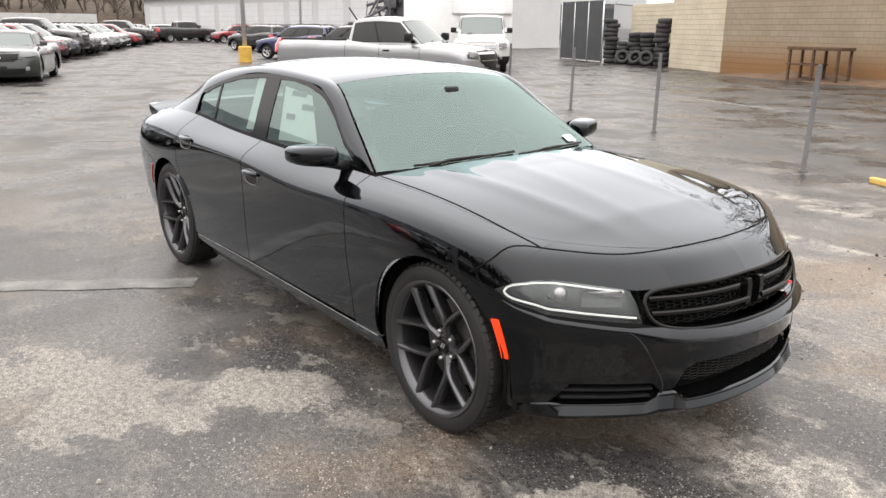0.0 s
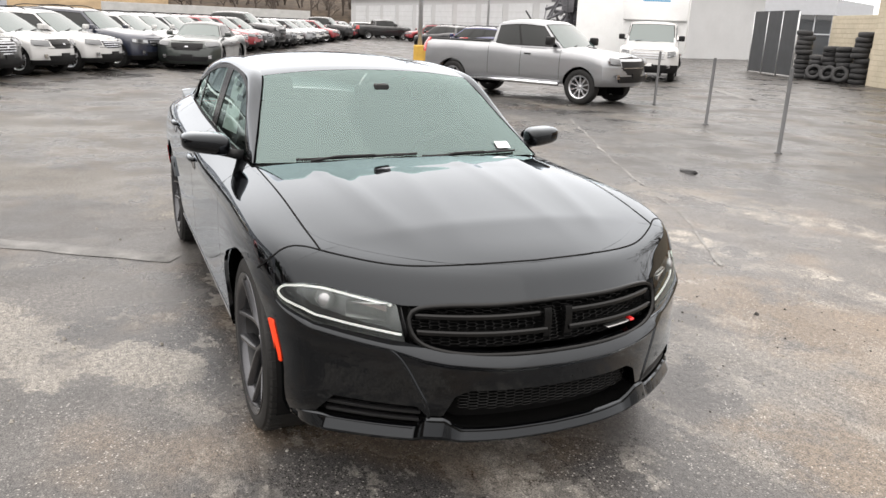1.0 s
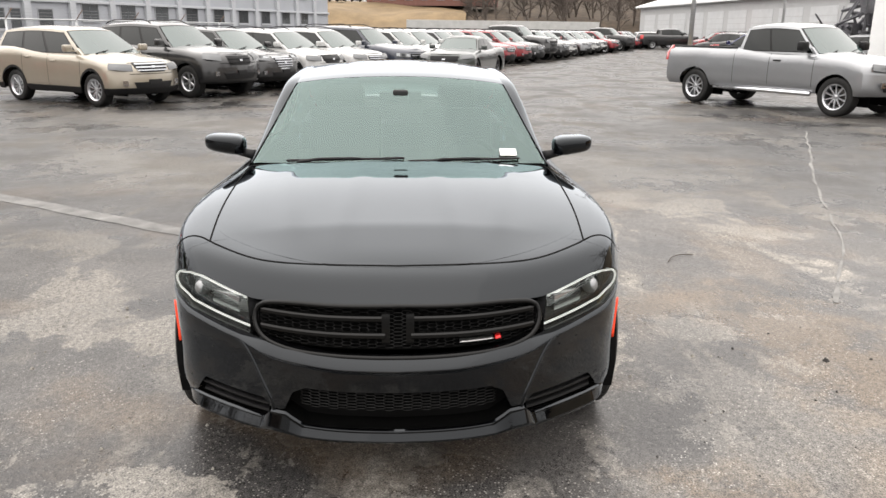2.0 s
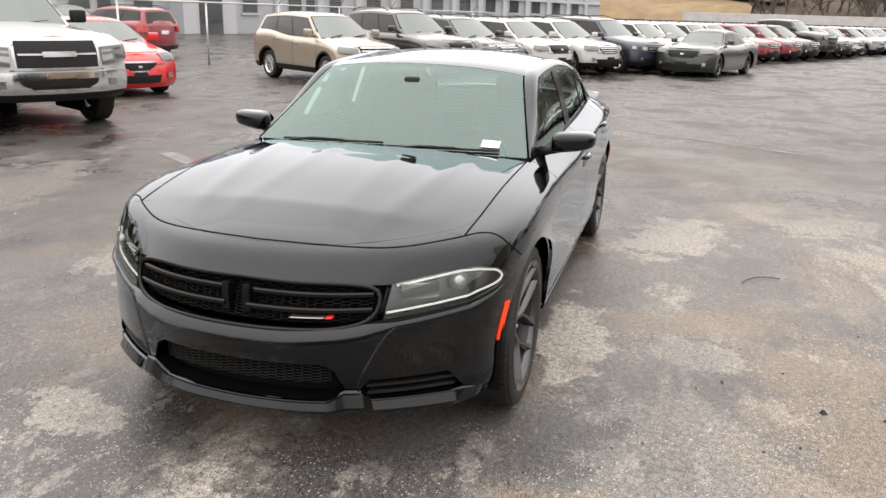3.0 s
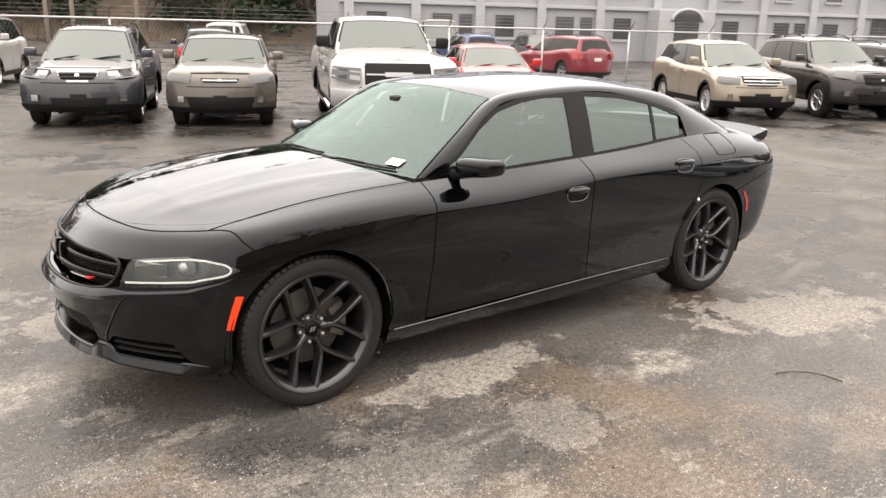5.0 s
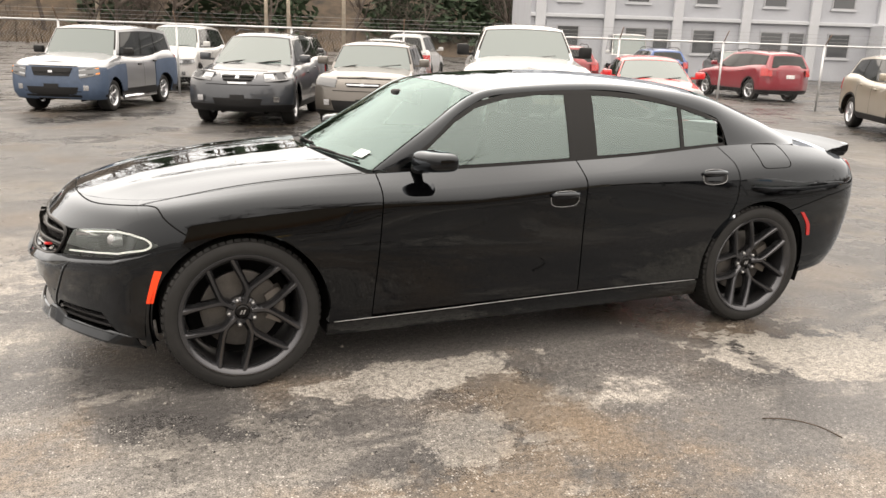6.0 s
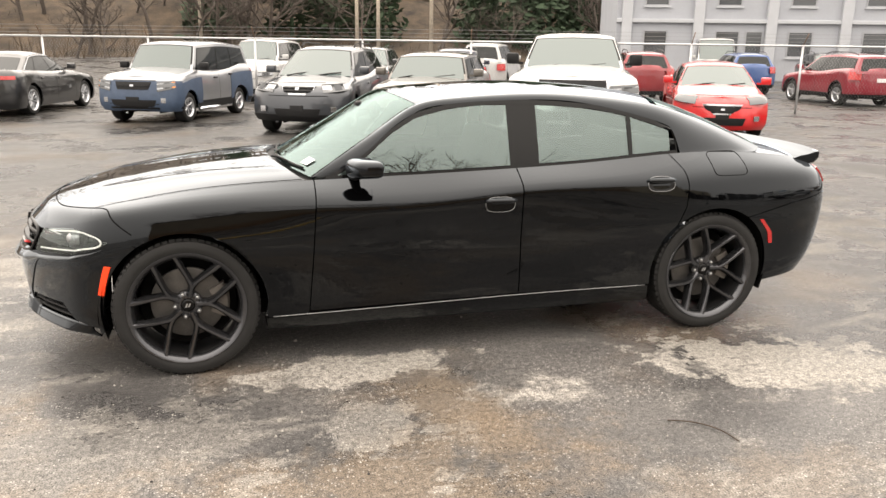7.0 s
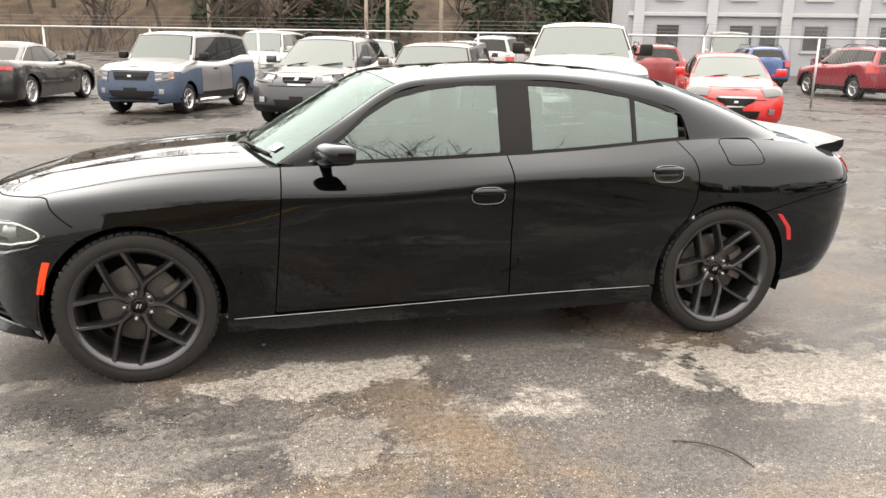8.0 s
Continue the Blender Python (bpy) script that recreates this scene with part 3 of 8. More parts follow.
    def cabp(x0, k):
        """A place on the cabin's side: x0 from 0 (rear edge) to 1 (screen), k its height."""
        xa, xb = rear0 + (g["rr"] - rear0) * k, g["cowl"] + (g["wtop"] - g["cowl"]) * k
        x = xa + (xb - xa) * x0
        xt = g["rr"] + (g["wtop"] - g["rr"]) * x0
        zz = (zb0 - 0.02) + (roofz(xt) - 0.045 - zb0) * k
        return (x, cab(k, x), zz)

    ks = np.linspace(0, 1, 9)
    us = np.linspace(0, 1, 19)
    half = soup()
    side = np.array([[cabp(u, k) for k in ks] for u in us])
    add(half, side.reshape(-1, 3), grid_faces(len(us), len(ks), True))

    def endp(x0, k, v):
        e = np.array(cabp(x0, k))
        bow = (0.16 if x0 > 0.5 else -0.07) * (1 - v * v) * (1 - 0.5 * k)
        return (e[0] + bow, e[1] * v, e[2] + 0.03 * (1 - v * v) * k)

    vs = np.linspace(0, 1, 9)
    for x0, fl in ((1.0, True), (0.0, False)):
        E = np.array([[endp(x0, k, v) for k in ks] for v in vs])
        add(half, E.reshape(-1, 3), grid_faces(len(vs), len(ks), not fl))
    roofg = []
    for u in us:
        e = np.array(cabp(u, 1.0))
        row = []
        for v in vs[::-1]:
            f = np.array(endp(1.0, 1.0, v)) * u + np.array(endp(0.0, 1.0, v)) * (1 - u)
            row.append((f[0], e[1] * v, e[2] + 0.045 * (1 - v ** 4) + 0.02 * (1 - v * v)))
        roofg.append(row)
    Rg = np.array(roofg)
    Rg[0, :, 2] = [endp(0.0, 1.0, v)[2] for v in vs[::-1]]
    Rg[-1, :, 2] = [endp(1.0, 1.0, v)[2] for v in vs[::-1]]
    add(half, Rg.reshape(-1, 3), grid_faces(len(us), len(vs)))
    part("cabin", mesh_from(*both(half), name="cabin"), g["roofmat"] or P, car, sharp=45)
    # glass

    def pane(fn, us_, ks_, off, flip=False):
        Q = np.array([[fn(u, k) for k in ks_] for u in us_])
        n = sheet_normals(Q) * (-1 if flip else 1)
        s3 = soup()
        add(s3, *shell(Q + n * off, off + 0.01, flip))
        return s3

    scr = soup()
    for s in (1,):
        vv = np.linspace(-0.93, 0.93, 15)
        Q = np.array([[(lambda e: (e[0], e[1], e[2]))(endp(1.0, k, abs(v)) if v >= 0 else (lambda q: (q[0], -q[1], q[2]))(endp(1.0, k, -v))) for k in np.linspace(0.05, 0.93, 7)] for v in vv])
        add(scr, *shell(Q + sheet_normals(Q) * 0.012, 0.02))
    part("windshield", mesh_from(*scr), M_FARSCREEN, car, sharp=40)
    scr = soup()
    Q = np.array([[(endp(1.0, k, v) if v >= 0 else (lambda q: (q[0], -q[1], q[2]))(endp(1.0, k, -v))) for k in np.linspace(-0.03, 0.965, 7)] for v in np.linspace(-0.975, 0.975, 15)])
    add(scr, *shell(Q + sheet_normals(Q) * 0.006, 0.02))
    part("screen_border", outward(mesh_from(*scr)), M_GLOSSBLACK, car, sharp=40)
    if g["backglass"]:
        scr = soup()
        Q = np.array([[endp(0.0, k, abs(v)) if v >= 0 else (lambda q: (q[0], -q[1], q[2]))(endp(0.0, k, -v)) for k in np.linspace(0.15, 0.88, 6)] for v in np.linspace(-0.86, 0.86, 13)])
        add(scr, *shell(Q - sheet_normals(Q) * 0.012, 0.02, True))
        part("rear_window", mesh_from(*scr), M_FARGLASS, car, sharp=40)
    L = g["cowl"] - rear0
    if g["trimmat"]:
        line_ = [np.array(cabp(u, k)) + np.array((0, .012, 0)) for u, k in [(x_, .06) for x_ in np.linspace(.97, .05, 12)] + [(.05, .5), (.1, .9)] + [(x_, .92) for x_ in np.linspace(.15, .93, 12)] + [(.97, .06)]]
        pair("window_trim", add(soup(), *tube_geo(line_, .012, 5)), g["trimmat"], car)
    if g["backglass"]:
        s3 = pane(cabp, np.linspace((0.05 if g["quarter"] else (g["pillars"][-1] - rear0) / L), 0.965, 15), np.linspace(0.07, 0.9, 5), 0.004, True)
        pair("window_surround", s3, M_GLOSSBLACK, car, sharp=40)
    cuts = [0.955] + [(p - rear0) / L for p in g["pillars"]] + ([0.05] if g["quarter"] else [])
    for i in range(len(cuts) - 1):
        hi, lo = cuts[i] - (0.015 if i else 0.0), cuts[i + 1] + 0.015
        s3 = pane(cabp, np.linspace(lo, hi, 9), np.linspace(0.1, 0.86, 5), 0.008, True)
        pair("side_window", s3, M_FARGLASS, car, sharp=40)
    # lamps, grille, bumper
    y0, z0, z1, wrap = g["light"]
    al = np.linspace(sk.a_of_y(y0 * w, (z0 + z1) / 2), sk.a_of_x(wb / 2 + g["of"] - 0.05 - wrap, (z0 + z1) / 2), 12)
    Q = np.array([[sk.at(a, (z0 + (0.35 * (z1 - z0) * i / 11)) * (1 - t) + (z1 + 0.03 * i / 11) * t) for t in (0, 0.33, 0.66, 1)] for i, a in enumerate(al)])
    s3 = soup()
    lift = 0.026 if g["frontmat"] else 0.012
    add(s3, *proud(Q, lift, 0.04))
    hl = pair("headlight", s3, M_LAMPCLEAR, car, "clear headlight", sharp=40)
    # two bright bowls; the dark piece between them paints the shade inside the lamp
    for lo_, hi_, mat_ in ((0, 5, M_LAMPBOWL), (5, 9, M_LAMPDIM), (9, 12, M_AMBER if g["amber"] else M_LAMPBOWL)):
        B_ = Q[lo_:hi_]
        B_ = np.stack([B_[:, 0] * (1 - t_) + B_[:, -1] * t_ for t_ in ((.2, .5, .82) if lo_ < 5 else (.14, .5, .86))], 1)
        for lamp_, geo_ in zip(hl, (proud(B_, lift + 0.005, 0.01), mirror_geo(*proud(B_, lift + 0.005, 0.01)))):
            part("bowl", mesh_from(*geo_), mat_, lamp_, sharp=40)
    # seams of the hood and the bumper
    for zz_, mm_ in ((z1 + 0.035, 0.55), (z0 - 0.05, 0.62)):
        ay = [sk.a_of_y(max(y, 0.001), zz_) for y in np.linspace(0, mm_ * w, 9)]
        Q2 = np.array([[(lambda p: (p[0], s_ * p[1], p[2]))(sk.at(a, zz_ + d_)) for d_ in (-0.006, 0.006)] for s_, a in [(-1, a) for a in ay[::-1]] + [(1, a) for a in ay[1:]]])
        part("body_seam", mesh_from((Q2 + np.array((0.006, 0, 0))).reshape(-1, 3), grid_faces(len(Q2), 2)), M_DARK, car)
    gy, gz0, gz1 = g["grille"]
    av = [sk.a_of_y(max(y, 0.001), (gz0 + gz1) / 2) for y in np.linspace(0, gy * w, 9)]

    def strip(za, zb, amax, off, n=4, taper=1):
        full = [(-1, a) for a in av[::-1]] + [(1, a) for a in av[1:]]
        Q = np.array([[(lambda p: (p[0], s * p[1], p[2]))(sk.at(a * amax, za + (zb - za) * t)) for t in np.linspace(0, 1, n)] for s, a in full])
        if taper != 1:
            Q[:, :, 1] *= 1 + (taper - 1) * (1 - (Q[:, :, 2] - za) / (zb - za))
        s4 = soup()
        nn = sheet_normals(Q)
        nn *= np.sign(nn[len(full) // 2, 0, 0])
        fl = np.cross(Q[1, 0] - Q[0, 0], Q[0, 1] - Q[0, 0])[0] < 0
        add(s4, *shell(Q + nn * off, off + 0.03, bool(fl)))
        return s4

    grille = part("grille", mesh_from(*strip(gz0, gz1, 1.0, lift, 4, g["taper"])), g["grillemat"], car, sharp=40)
    if g["frame"]:
        part("grille_frame", mesh_from(*strip(gz0 - .035, gz1 + .035, 1.07, lift - 0.006, 4, g["taper"])), g["frame"], grille, sharp=40)
    for i in range(g["bars"]):
        zc = gz0 + (gz1 - gz0) * (i + 0.7) / (g["bars"] + 0.4)
        part("grille_bar", mesh_from(*strip(zc - 0.012, zc + 0.012, 0.95 * (g["taper"] + (1 - g["taper"]) * (zc - gz0) / (gz1 - gz0)), lift + 0.016)), g["barmat"], grille, sharp=40)
    part("badge", mesh_from(*strip((gz0 + gz1) / 2 - g["badge"][1], (gz0 + gz1) / 2 + g["badge"][1], g["badge"][0], lift + 0.022)), M_BRIGHTWORK, grille, sharp=40)
    part("lower_grille", mesh_from(*strip(sill + g["lowgrille"][0], sill + g["lowgrille"][1], g["lowgrille"][2], 0.022, 4, 0.9)), M_TRIM, car, sharp=40)
    if g["plate"]:
        part("plate", mesh_from(*strip(sill + 0.2, sill + 0.3, 0.34, 0.035)), M_TRIM, car, "dark empty plate holder", sharp=40)
    if g["fog"]:
        al = np.linspace(sk.a_of_y(0.68 * w, sill + 0.22), sk.a_of_y(0.79 * w, sill + 0.22), 6)
        Q = np.array([[sk.at(a, sill + 0.18 + 0.1 * t) for t in (0, 0.5, 1)] for a in al])
        s3 = soup()
        add(s3, *proud(Q, 0.02, 0.03))
        pair("fog_lamp", s3, M_LAMPGREY, car, sharp=40)
    tz0, tz1 = g["taillight"]
    al = np.linspace(sk.a_of_x(xr + 0.32, tz0), sk.a_of_y(0.72 * w, tz0, True), 8)
    Q = np.array([[sk.at(a, tz0 + (tz1 - tz0) * t) for t in (0, 0.5, 1)] for a in al])
    s3 = soup()
    add(s3, *proud(Q, 0.012, 0.03))
    pair("tail_lamp", s3, M_REDLENS, car, sharp=40)
    # mirrors, handles, door seams
    mx, mz = g["cowl"] - 0.22, zb0 + 0.06
    big = 1.3 if g["bed"] else 1.0
    my = g["wbelt"] + 0.02
    bm = box_bm(mx - 0.06 * big, mx + 0.07 * big, my + 0.03, my + 0.03 + 0.2 * (0.7 + 0.3 * big), mz, mz + 0.15 * big, 0.03 * big)
    me = bpy.data.meshes.new("mirror")
    v0, f0 = box_geo(mx - 0.03, mx + 0.03, my - 0.05, my + 0.06, mz - 0.0, mz + 0.04)
    vs0 = [bm.verts.new(p) for p in v0]
    for q in f0:
        bm.faces.new([vs0[i] for i in q])
    bm.normal_update()
    bm.to_mesh(me)
    bm.free()
    V = [tuple(v.co) for v in me.vertices]
    F = [tuple(p.vertices) for p in me.polygons]
    s3 = soup()
    add(s3, V, F)
    pair("mirror", s3, g["mirrormat"] or P, car, sharp=40)
    doors = [g["cowl"] + 0.02] + list(g["pillars"]) + ([g["back"] - 0.04] if g["bed"] else [])
    for x in doors:
        zlo, zhi = sill + 0.12, sk.top(sk.a_of_x(x, 0.8))[2] - 0.03
        Q = np.array([[sk.at(sk.a_of_x(x, 0.8), zlo + (zhi - zlo) * t) + np.array((d, 0.0025, 0)) for t in np.linspace(0, 1, 8)] for d in (0.005, -0.005)])
        s3 = soup()
        add(s3, Q.reshape(-1, 3), grid_faces(2, 8, True))
        pair("door_seam", s3, M_DARK, car)
    for x in g["pillars"]:
        p = sk.at(sk.a_of_x(x + 0.2, 0.8), sk.top(sk.a_of_x(x + 0.2, 0.8))[2] - 0.17)
        bm = box_bm(p[0] - 0.09, p[0] + 0.09, p[1] - 0.01, p[1] + 0.03, p[2] - 0.018, p[2] + 0.018, 0.012)
        me = bpy.data.meshes.new("door_handle")
        bm.to_mesh(me)
        bm.free()
        s3 = soup()
        add(s3, [tuple(v.co) for v in me.vertices], [tuple(q.vertices) for q in me.polygons])
        pair("door_handle", s3, g.get("handlemat", P), car, sharp=40)
    if g["rails"]:
        s3 = soup()
        x0, x1 = g["rr"] + 0.15, g["wtop"] - 0.25
        pts = [(x1, g["wr"] - 0.04, roofz(x1) - 0.02), (x1 - 0.1, g["wr"] - 0.04, roofz(x1) + 0.022), ((x0 + x1) / 2, g["wr"] - 0.03, roofz((x0 + x1) / 2) + 0.03), (x0 + 0.1, g["wr"] - 0.04, roofz(x0) + 0.022), (x0, g["wr"] - 0.04, roofz(x0) - 0.02)]
        add(s3, *tube_geo(smooth_line(pts, 14), 0.014, 6))
        pair("roof_rail", s3, g.get("railmat", M_TRIM), car)
    if g["bed"] and g["backglass"]:
        rail = [sk.top(sk.a_of_x(x, 0.9)) + np.array((0, -0.02, 0.012)) for x in np.linspace(g["back"] - 0.08, xr + 0.2, 12)]
        pair("bed_rail", add(soup(), *tube_geo(rail, 0.028, 6)), M_TRIM, car)
    if g["step"]:
        s3 = soup()
        add(s3, *tube_geo([(wb / 2 - ra - 0.1, w - 0.03, sill - 0.02), (-wb / 2 + ra + 0.15, w - 0.03, sill - 0.02)], 0.05, 10))
        pair("running_board", s3, M_CHROME, car)
    # wipers
    for yy, dy in ((0.05, 0.5), (-0.55, 0.5)):
        s3 = soup()
        a = np.array((g["cowl"] + 0.12, yy, zb0 + 0.02))
        b = np.array((g["cowl"] - 0.02, yy + dy, zb0 + 0.09))
        add(s3, *tube_geo([a, (a + b) / 2 + np.array((0.01, 0, 0.01)), b], 0.012, 5))
        part("wiper", mesh_from(*s3), M_TRIM, car)
    put_wheels(car, wb, g["track"] or (2 * w - g["tw"] - 0.07), R, g["rim"], g["tw"], g["spokes"], "alloy", g["rimmat"])
    return car

# ---------------------------------------------------------------- ground
# dry or dusty patches of the lot: x, y, half length, half width, turn, strength
PATCHES = [(0.68, 1.03, 0.62, 0.16, 6, 1.0), (-1.7, 1.5, 0.7, 0.42, -20, 1.0), (-1.55, 3.05, 0.5, 0.22, 70, 0.7), (-1.2, -2.7, 0.7, 0.3, 60, 0.7), (0.76, 1.7, 0.26, 0.2, 50, 0.4), (0.3, -2.0, 0.75, 0.36, 25, 0.8), (0.75, -1.35, 0.35, 0.2, 60, 0.8),
           (-4.6, -2.6, 2.4, 0.9, 50, 0.9), (-0.7, -4.4, 1.6, 0.5, 20, 0.9), (2.3, -0.85, 0.32, 0.16, 70, 0.8), (-5.2, 1.9, 2.2, 1.1, 65, 0.75), (1.95, 1.75, 0.8, 0.45, 30, 0.25),
           (3.1, -1.3, 0.7, 0.4, 20, 0.8), (-9.5, -3.5, 3.0, 1.0, 60, 0.7), (2.6, 2.6, 0.6, 0.9, 0, 0.3), (-3.0, 2.6, 0.9, 0.5, 10, 0.8)]


# brown dust, in the same terms
DUST = [(1.3, 2.4, 1.6, 0.55, 10, 0.9), (0.25, 1.75, 0.28, 0.75, 10, 0.8), (2.9, 1.6, 0.8, 0.5, 60, 0.9), (3.1, -2.2, 1.2, 0.5, 20, 0.5), (-0.8, 2.6, 0.9, 0.3, 0, 0.6), (2.4, 3.3, 1.4, 0.6, -30, 0.8)]


def asphalt():
    m = bpy.data.materials.new("wet_asphalt")
    m.use_nodes = True
    nt = m.node_tree
    N, K = nt.nodes, nt.links
    b = N["Principled BSDF"]

    def math_node(op, a, c, clamp=False):
        n = N.new("ShaderNodeMath")
        n.operation, n.use_clamp = op, clamp
        for i, q in enumerate((a, c)):
            if isinstance(q, (int, float)):
                n.inputs[i].default_value = q
            else:
                K.new(q, n.inputs[i])
        return n.outputs[0]

    def noise_node(scale, detail=4, vec=None, rough=0.55, dist=0.0):
        n = N.new("ShaderNodeTexNoise")
        n.inputs["Scale"].default_value, n.inputs["Detail"].default_value, n.inputs["Roughness"].default_value = scale, detail, rough
        n.inputs["Distortion"].default_value = dist
        K.new(vec if vec else pos, n.inputs["Vector"])
        return n.outputs["Fac"]

    def ramp(val, lo, hi, a=0.0, c=1.0):
        n = N.new("ShaderNodeMapRange")
        n.interpolation_type = "SMOOTHSTEP"
        n.inputs["From Min"].default_value, n.inputs["From Max"].default_value = lo, hi
        n.inputs["To Min"].default_value, n.inputs["To Max"].default_value = a, c
        K.new(val, n.inputs["Value"])
        return n.outputs["Result"]

    def mix(f, a, c):
        n = N.new("ShaderNodeMix")
        n.data_type = "RGBA"
        K.new(f, n.inputs["Factor"])
        for k, q in (("A", a), ("B", c)):
            if isinstance(q, tuple):
                n.inputs[k].default_value = (*q, 1)
            else:
                K.new(q, n.inputs[k])
        return n.outputs["Result"]

    pos = N.new("ShaderNodeNewGeometry").outputs["Position"]
    sep = N.new("ShaderNodeSeparateXYZ")
    K.new(pos, sep.inputs[0])
    w1, w2 = noise_node(2.2, 5), noise_node(0.6, 4)
    # streaks run along the lanes
    st = N.new("ShaderNodeMapping")
    st.inputs["Rotation"].default_value = (0, 0, radians(-58))
    st.inputs["Scale"].default_value = (0.35, 1.6, 1)
    K.new(pos, st.inputs["Vector"])
    streak = noise_node(0.55, 6, st.outputs[0], 0.6, 0.6)
    blot = noise_node(1.3, 7, None, 0.62, 0.4)
    dry = math_node("MULTIPLY", math_node("MULTIPLY", ramp(streak, 0.50, 0.60), ramp(blot, 0.44, 0.56)), ramp(noise_node(6, 8, None, 0.7), 0.44, 0.56, 0.25, 1.0))
    rag = noise_node(5.5, 9, None, 0.72, 0.3)

    def blobs(table, lo, hi):
        mask = None
        for x, y, a, c, turn, k in table:
            mp = N.new("ShaderNodeMapping")
            mp.vector_type = "TEXTURE"
            mp.inputs["Location"].default_value = (x, y, 0)
            mp.inputs["Rotation"].default_value = (0, 0, radians(turn))
            mp.inputs["Scale"].default_value = (a, c, 1)
            K.new(pos, mp.inputs["Vector"])
            ln = N.new("ShaderNodeVectorMath")
            ln.operation = "LENGTH"
            K.new(mp.outputs[0], ln.inputs[0])
            d = math_node("ADD", ln.outputs["Value"], warp)
            e = ramp(d, lo, hi, k, 0.0)
            mask = e if mask is None else math_node("MAXIMUM", mask, e)
        return mask

    warp = math_node("ADD", math_node("MULTIPLY", math_node("SUBTRACT", blot, 0.5), 2.6), math_node("MULTIPLY", math_node("SUBTRACT", rag, 0.5), 2.6))
    mask = blobs(PATCHES, 0.86, 1.02)
    dust = blobs(DUST, 0.4, 1.2)
    mask = math_node("MULTIPLY", mask, ramp(w1, 0.34, 0.46, 0.3, 1.0))
    mask = math_node("MULTIPLY", mask, ramp(noise_node(24, 5, None, 0.7), 0.36, 0.50, 0.3, 1.0))
    # thin broken crusts between the large patches, stretched along the lanes
    st2 = N.new("ShaderNodeMapping")
    st2.inputs["Rotation"].default_value = (0, 0, radians(-75))
    st2.inputs["Scale"].default_value = (0.8, 1.25, 1)
    K.new(pos, st2.inputs["Vector"])
    crust = math_node("MULTIPLY", ramp(noise_node(2.3, 9, st2.outputs[0], 0.72, 0.1), 0.54, 0.585), ramp(noise_node(0.55, 4), 0.44, 0.58, 0.05, 0.5))
    pale = math_node("MAXIMUM", math_node("MAXIMUM", dry, mask), crust)
    grain = noise_node(140, 2)
    grain2 = noise_node(38, 3)
    vor = N.new("ShaderNodeTexVoronoi")
    vor.inputs["Scale"].default_value = 88
    K.new(pos, vor.inputs["Vector"])
    wet = ramp(w2, 0.40, 0.62)
    col = mix(wet, (0.100, 0.094, 0.089), (0.050, 0.048, 0.047))
    brown = math_node("MULTIPLY", ramp(noise_node(0.8, 5), 0.50, 0.66), 0.75)
    col = mix(brown, col, (0.14, 0.108, 0.08))
    col = mix(math_node("MULTIPLY", dust, 0.55), col, (0.165, 0.122, 0.082))
    col = mix(pale, col, (0.26, 0.242, 0.216))
    pick = N.new("ShaderNodeSeparateColor")
    K.new(vor.outputs["Color"], pick.inputs[0])
    speck = math_node("MULTIPLY", ramp(vor.outputs["Distance"], 0.25, 0.45, 1.0, 0.0), ramp(pick.outputs[0], 0.62, 0.9))
    col = mix(math_node("MULTIPLY", math_node("MULTIPLY", speck, ramp(w1, 0.40, 0.6, 0.25, 1.0)), 0.6), col, (0.46, 0.44, 0.41))
    # the lot is drier near its middle and stays wet and dark farther off
    off_ = N.new("ShaderNodeVectorMath")
    off_.operation = "DISTANCE"
    K.new(pos, off_.inputs[0])
    off_.inputs[1].default_value = (1.5, 2.0, 0)
    damp = ramp(math_node("ADD", off_.outputs["Value"], math_node("MULTIPLY", math_node("SUBTRACT", w2, 0.5), 5.0)), 2.0, 6.5, 1.0, 0.42)
    hs = N.new("ShaderNodeHueSaturation")
    K.new(col, hs.inputs["Color"])
    K.new(math_node("MULTIPLY", damp, math_node("ADD", ramp(grain2, 0.32, 0.68, 0.72, 1.28), math_node("MULTIPLY", math_node("SUBTRACT", grain, 0.5), 3.6))), hs.inputs["Value"])
    # cracks
    ck = N.new("ShaderNodeTexVoronoi")
    ck.feature = "DISTANCE_TO_EDGE"
    ck.inputs["Scale"].default_value = 0.16
    wv = N.new("ShaderNodeVectorMath")
    wv.operation = "ADD"
    wn_ = N.new("ShaderNodeTexNoise")
    wn_.inputs["Scale"].default_value = 0.9
    wn_.inputs["Detail"].default_value = 6
    K.new(pos, wn_.inputs["Vector"])
    K.new(pos, wv.inputs[0])
    K.new(wn_.outputs["Color"], wv.inputs[1])
    K.new(wv.outputs[0], ck.inputs["Vector"])
    crack = ramp(ck.outputs["Distance"], 0.0, 0.006, 1.0, 0.0)
    col = mix(math_node("MULTIPLY", crack, 0.15), hs.outputs["Color"], (0.03, 0.029, 0.028))
    K.new(col, b.inputs["Base Color"])
    ro = math_node("SUBTRACT", ramp(w2, 0.38, 0.62, 0.55, 0.26), math_node("MULTIPLY", ramp(blot, 0.45, 0.58, 1.0, 0.0), 0.10))
    ro = math_node("ADD", ro, math_node("MULTIPLY", pale, 0.3), True)
    K.new(ro, b.inputs["Roughness"])
    b.inputs["Specular IOR Level"].default_value = 0.30
    bp = N.new("ShaderNodeBump")
    bp.inputs["Strength"].default_value, bp.inputs["Distance"].default_value = 0.45, 0.005
    K.new(math_node("ADD", math_node("ADD", grain, math_node("MULTIPLY", grain2, 0.8)), math_node("MULTIPLY", blot, 2.0)), bp.inputs["Height"])
    K.new(bp.outputs["Normal"], b.inputs["Normal"])
    return m


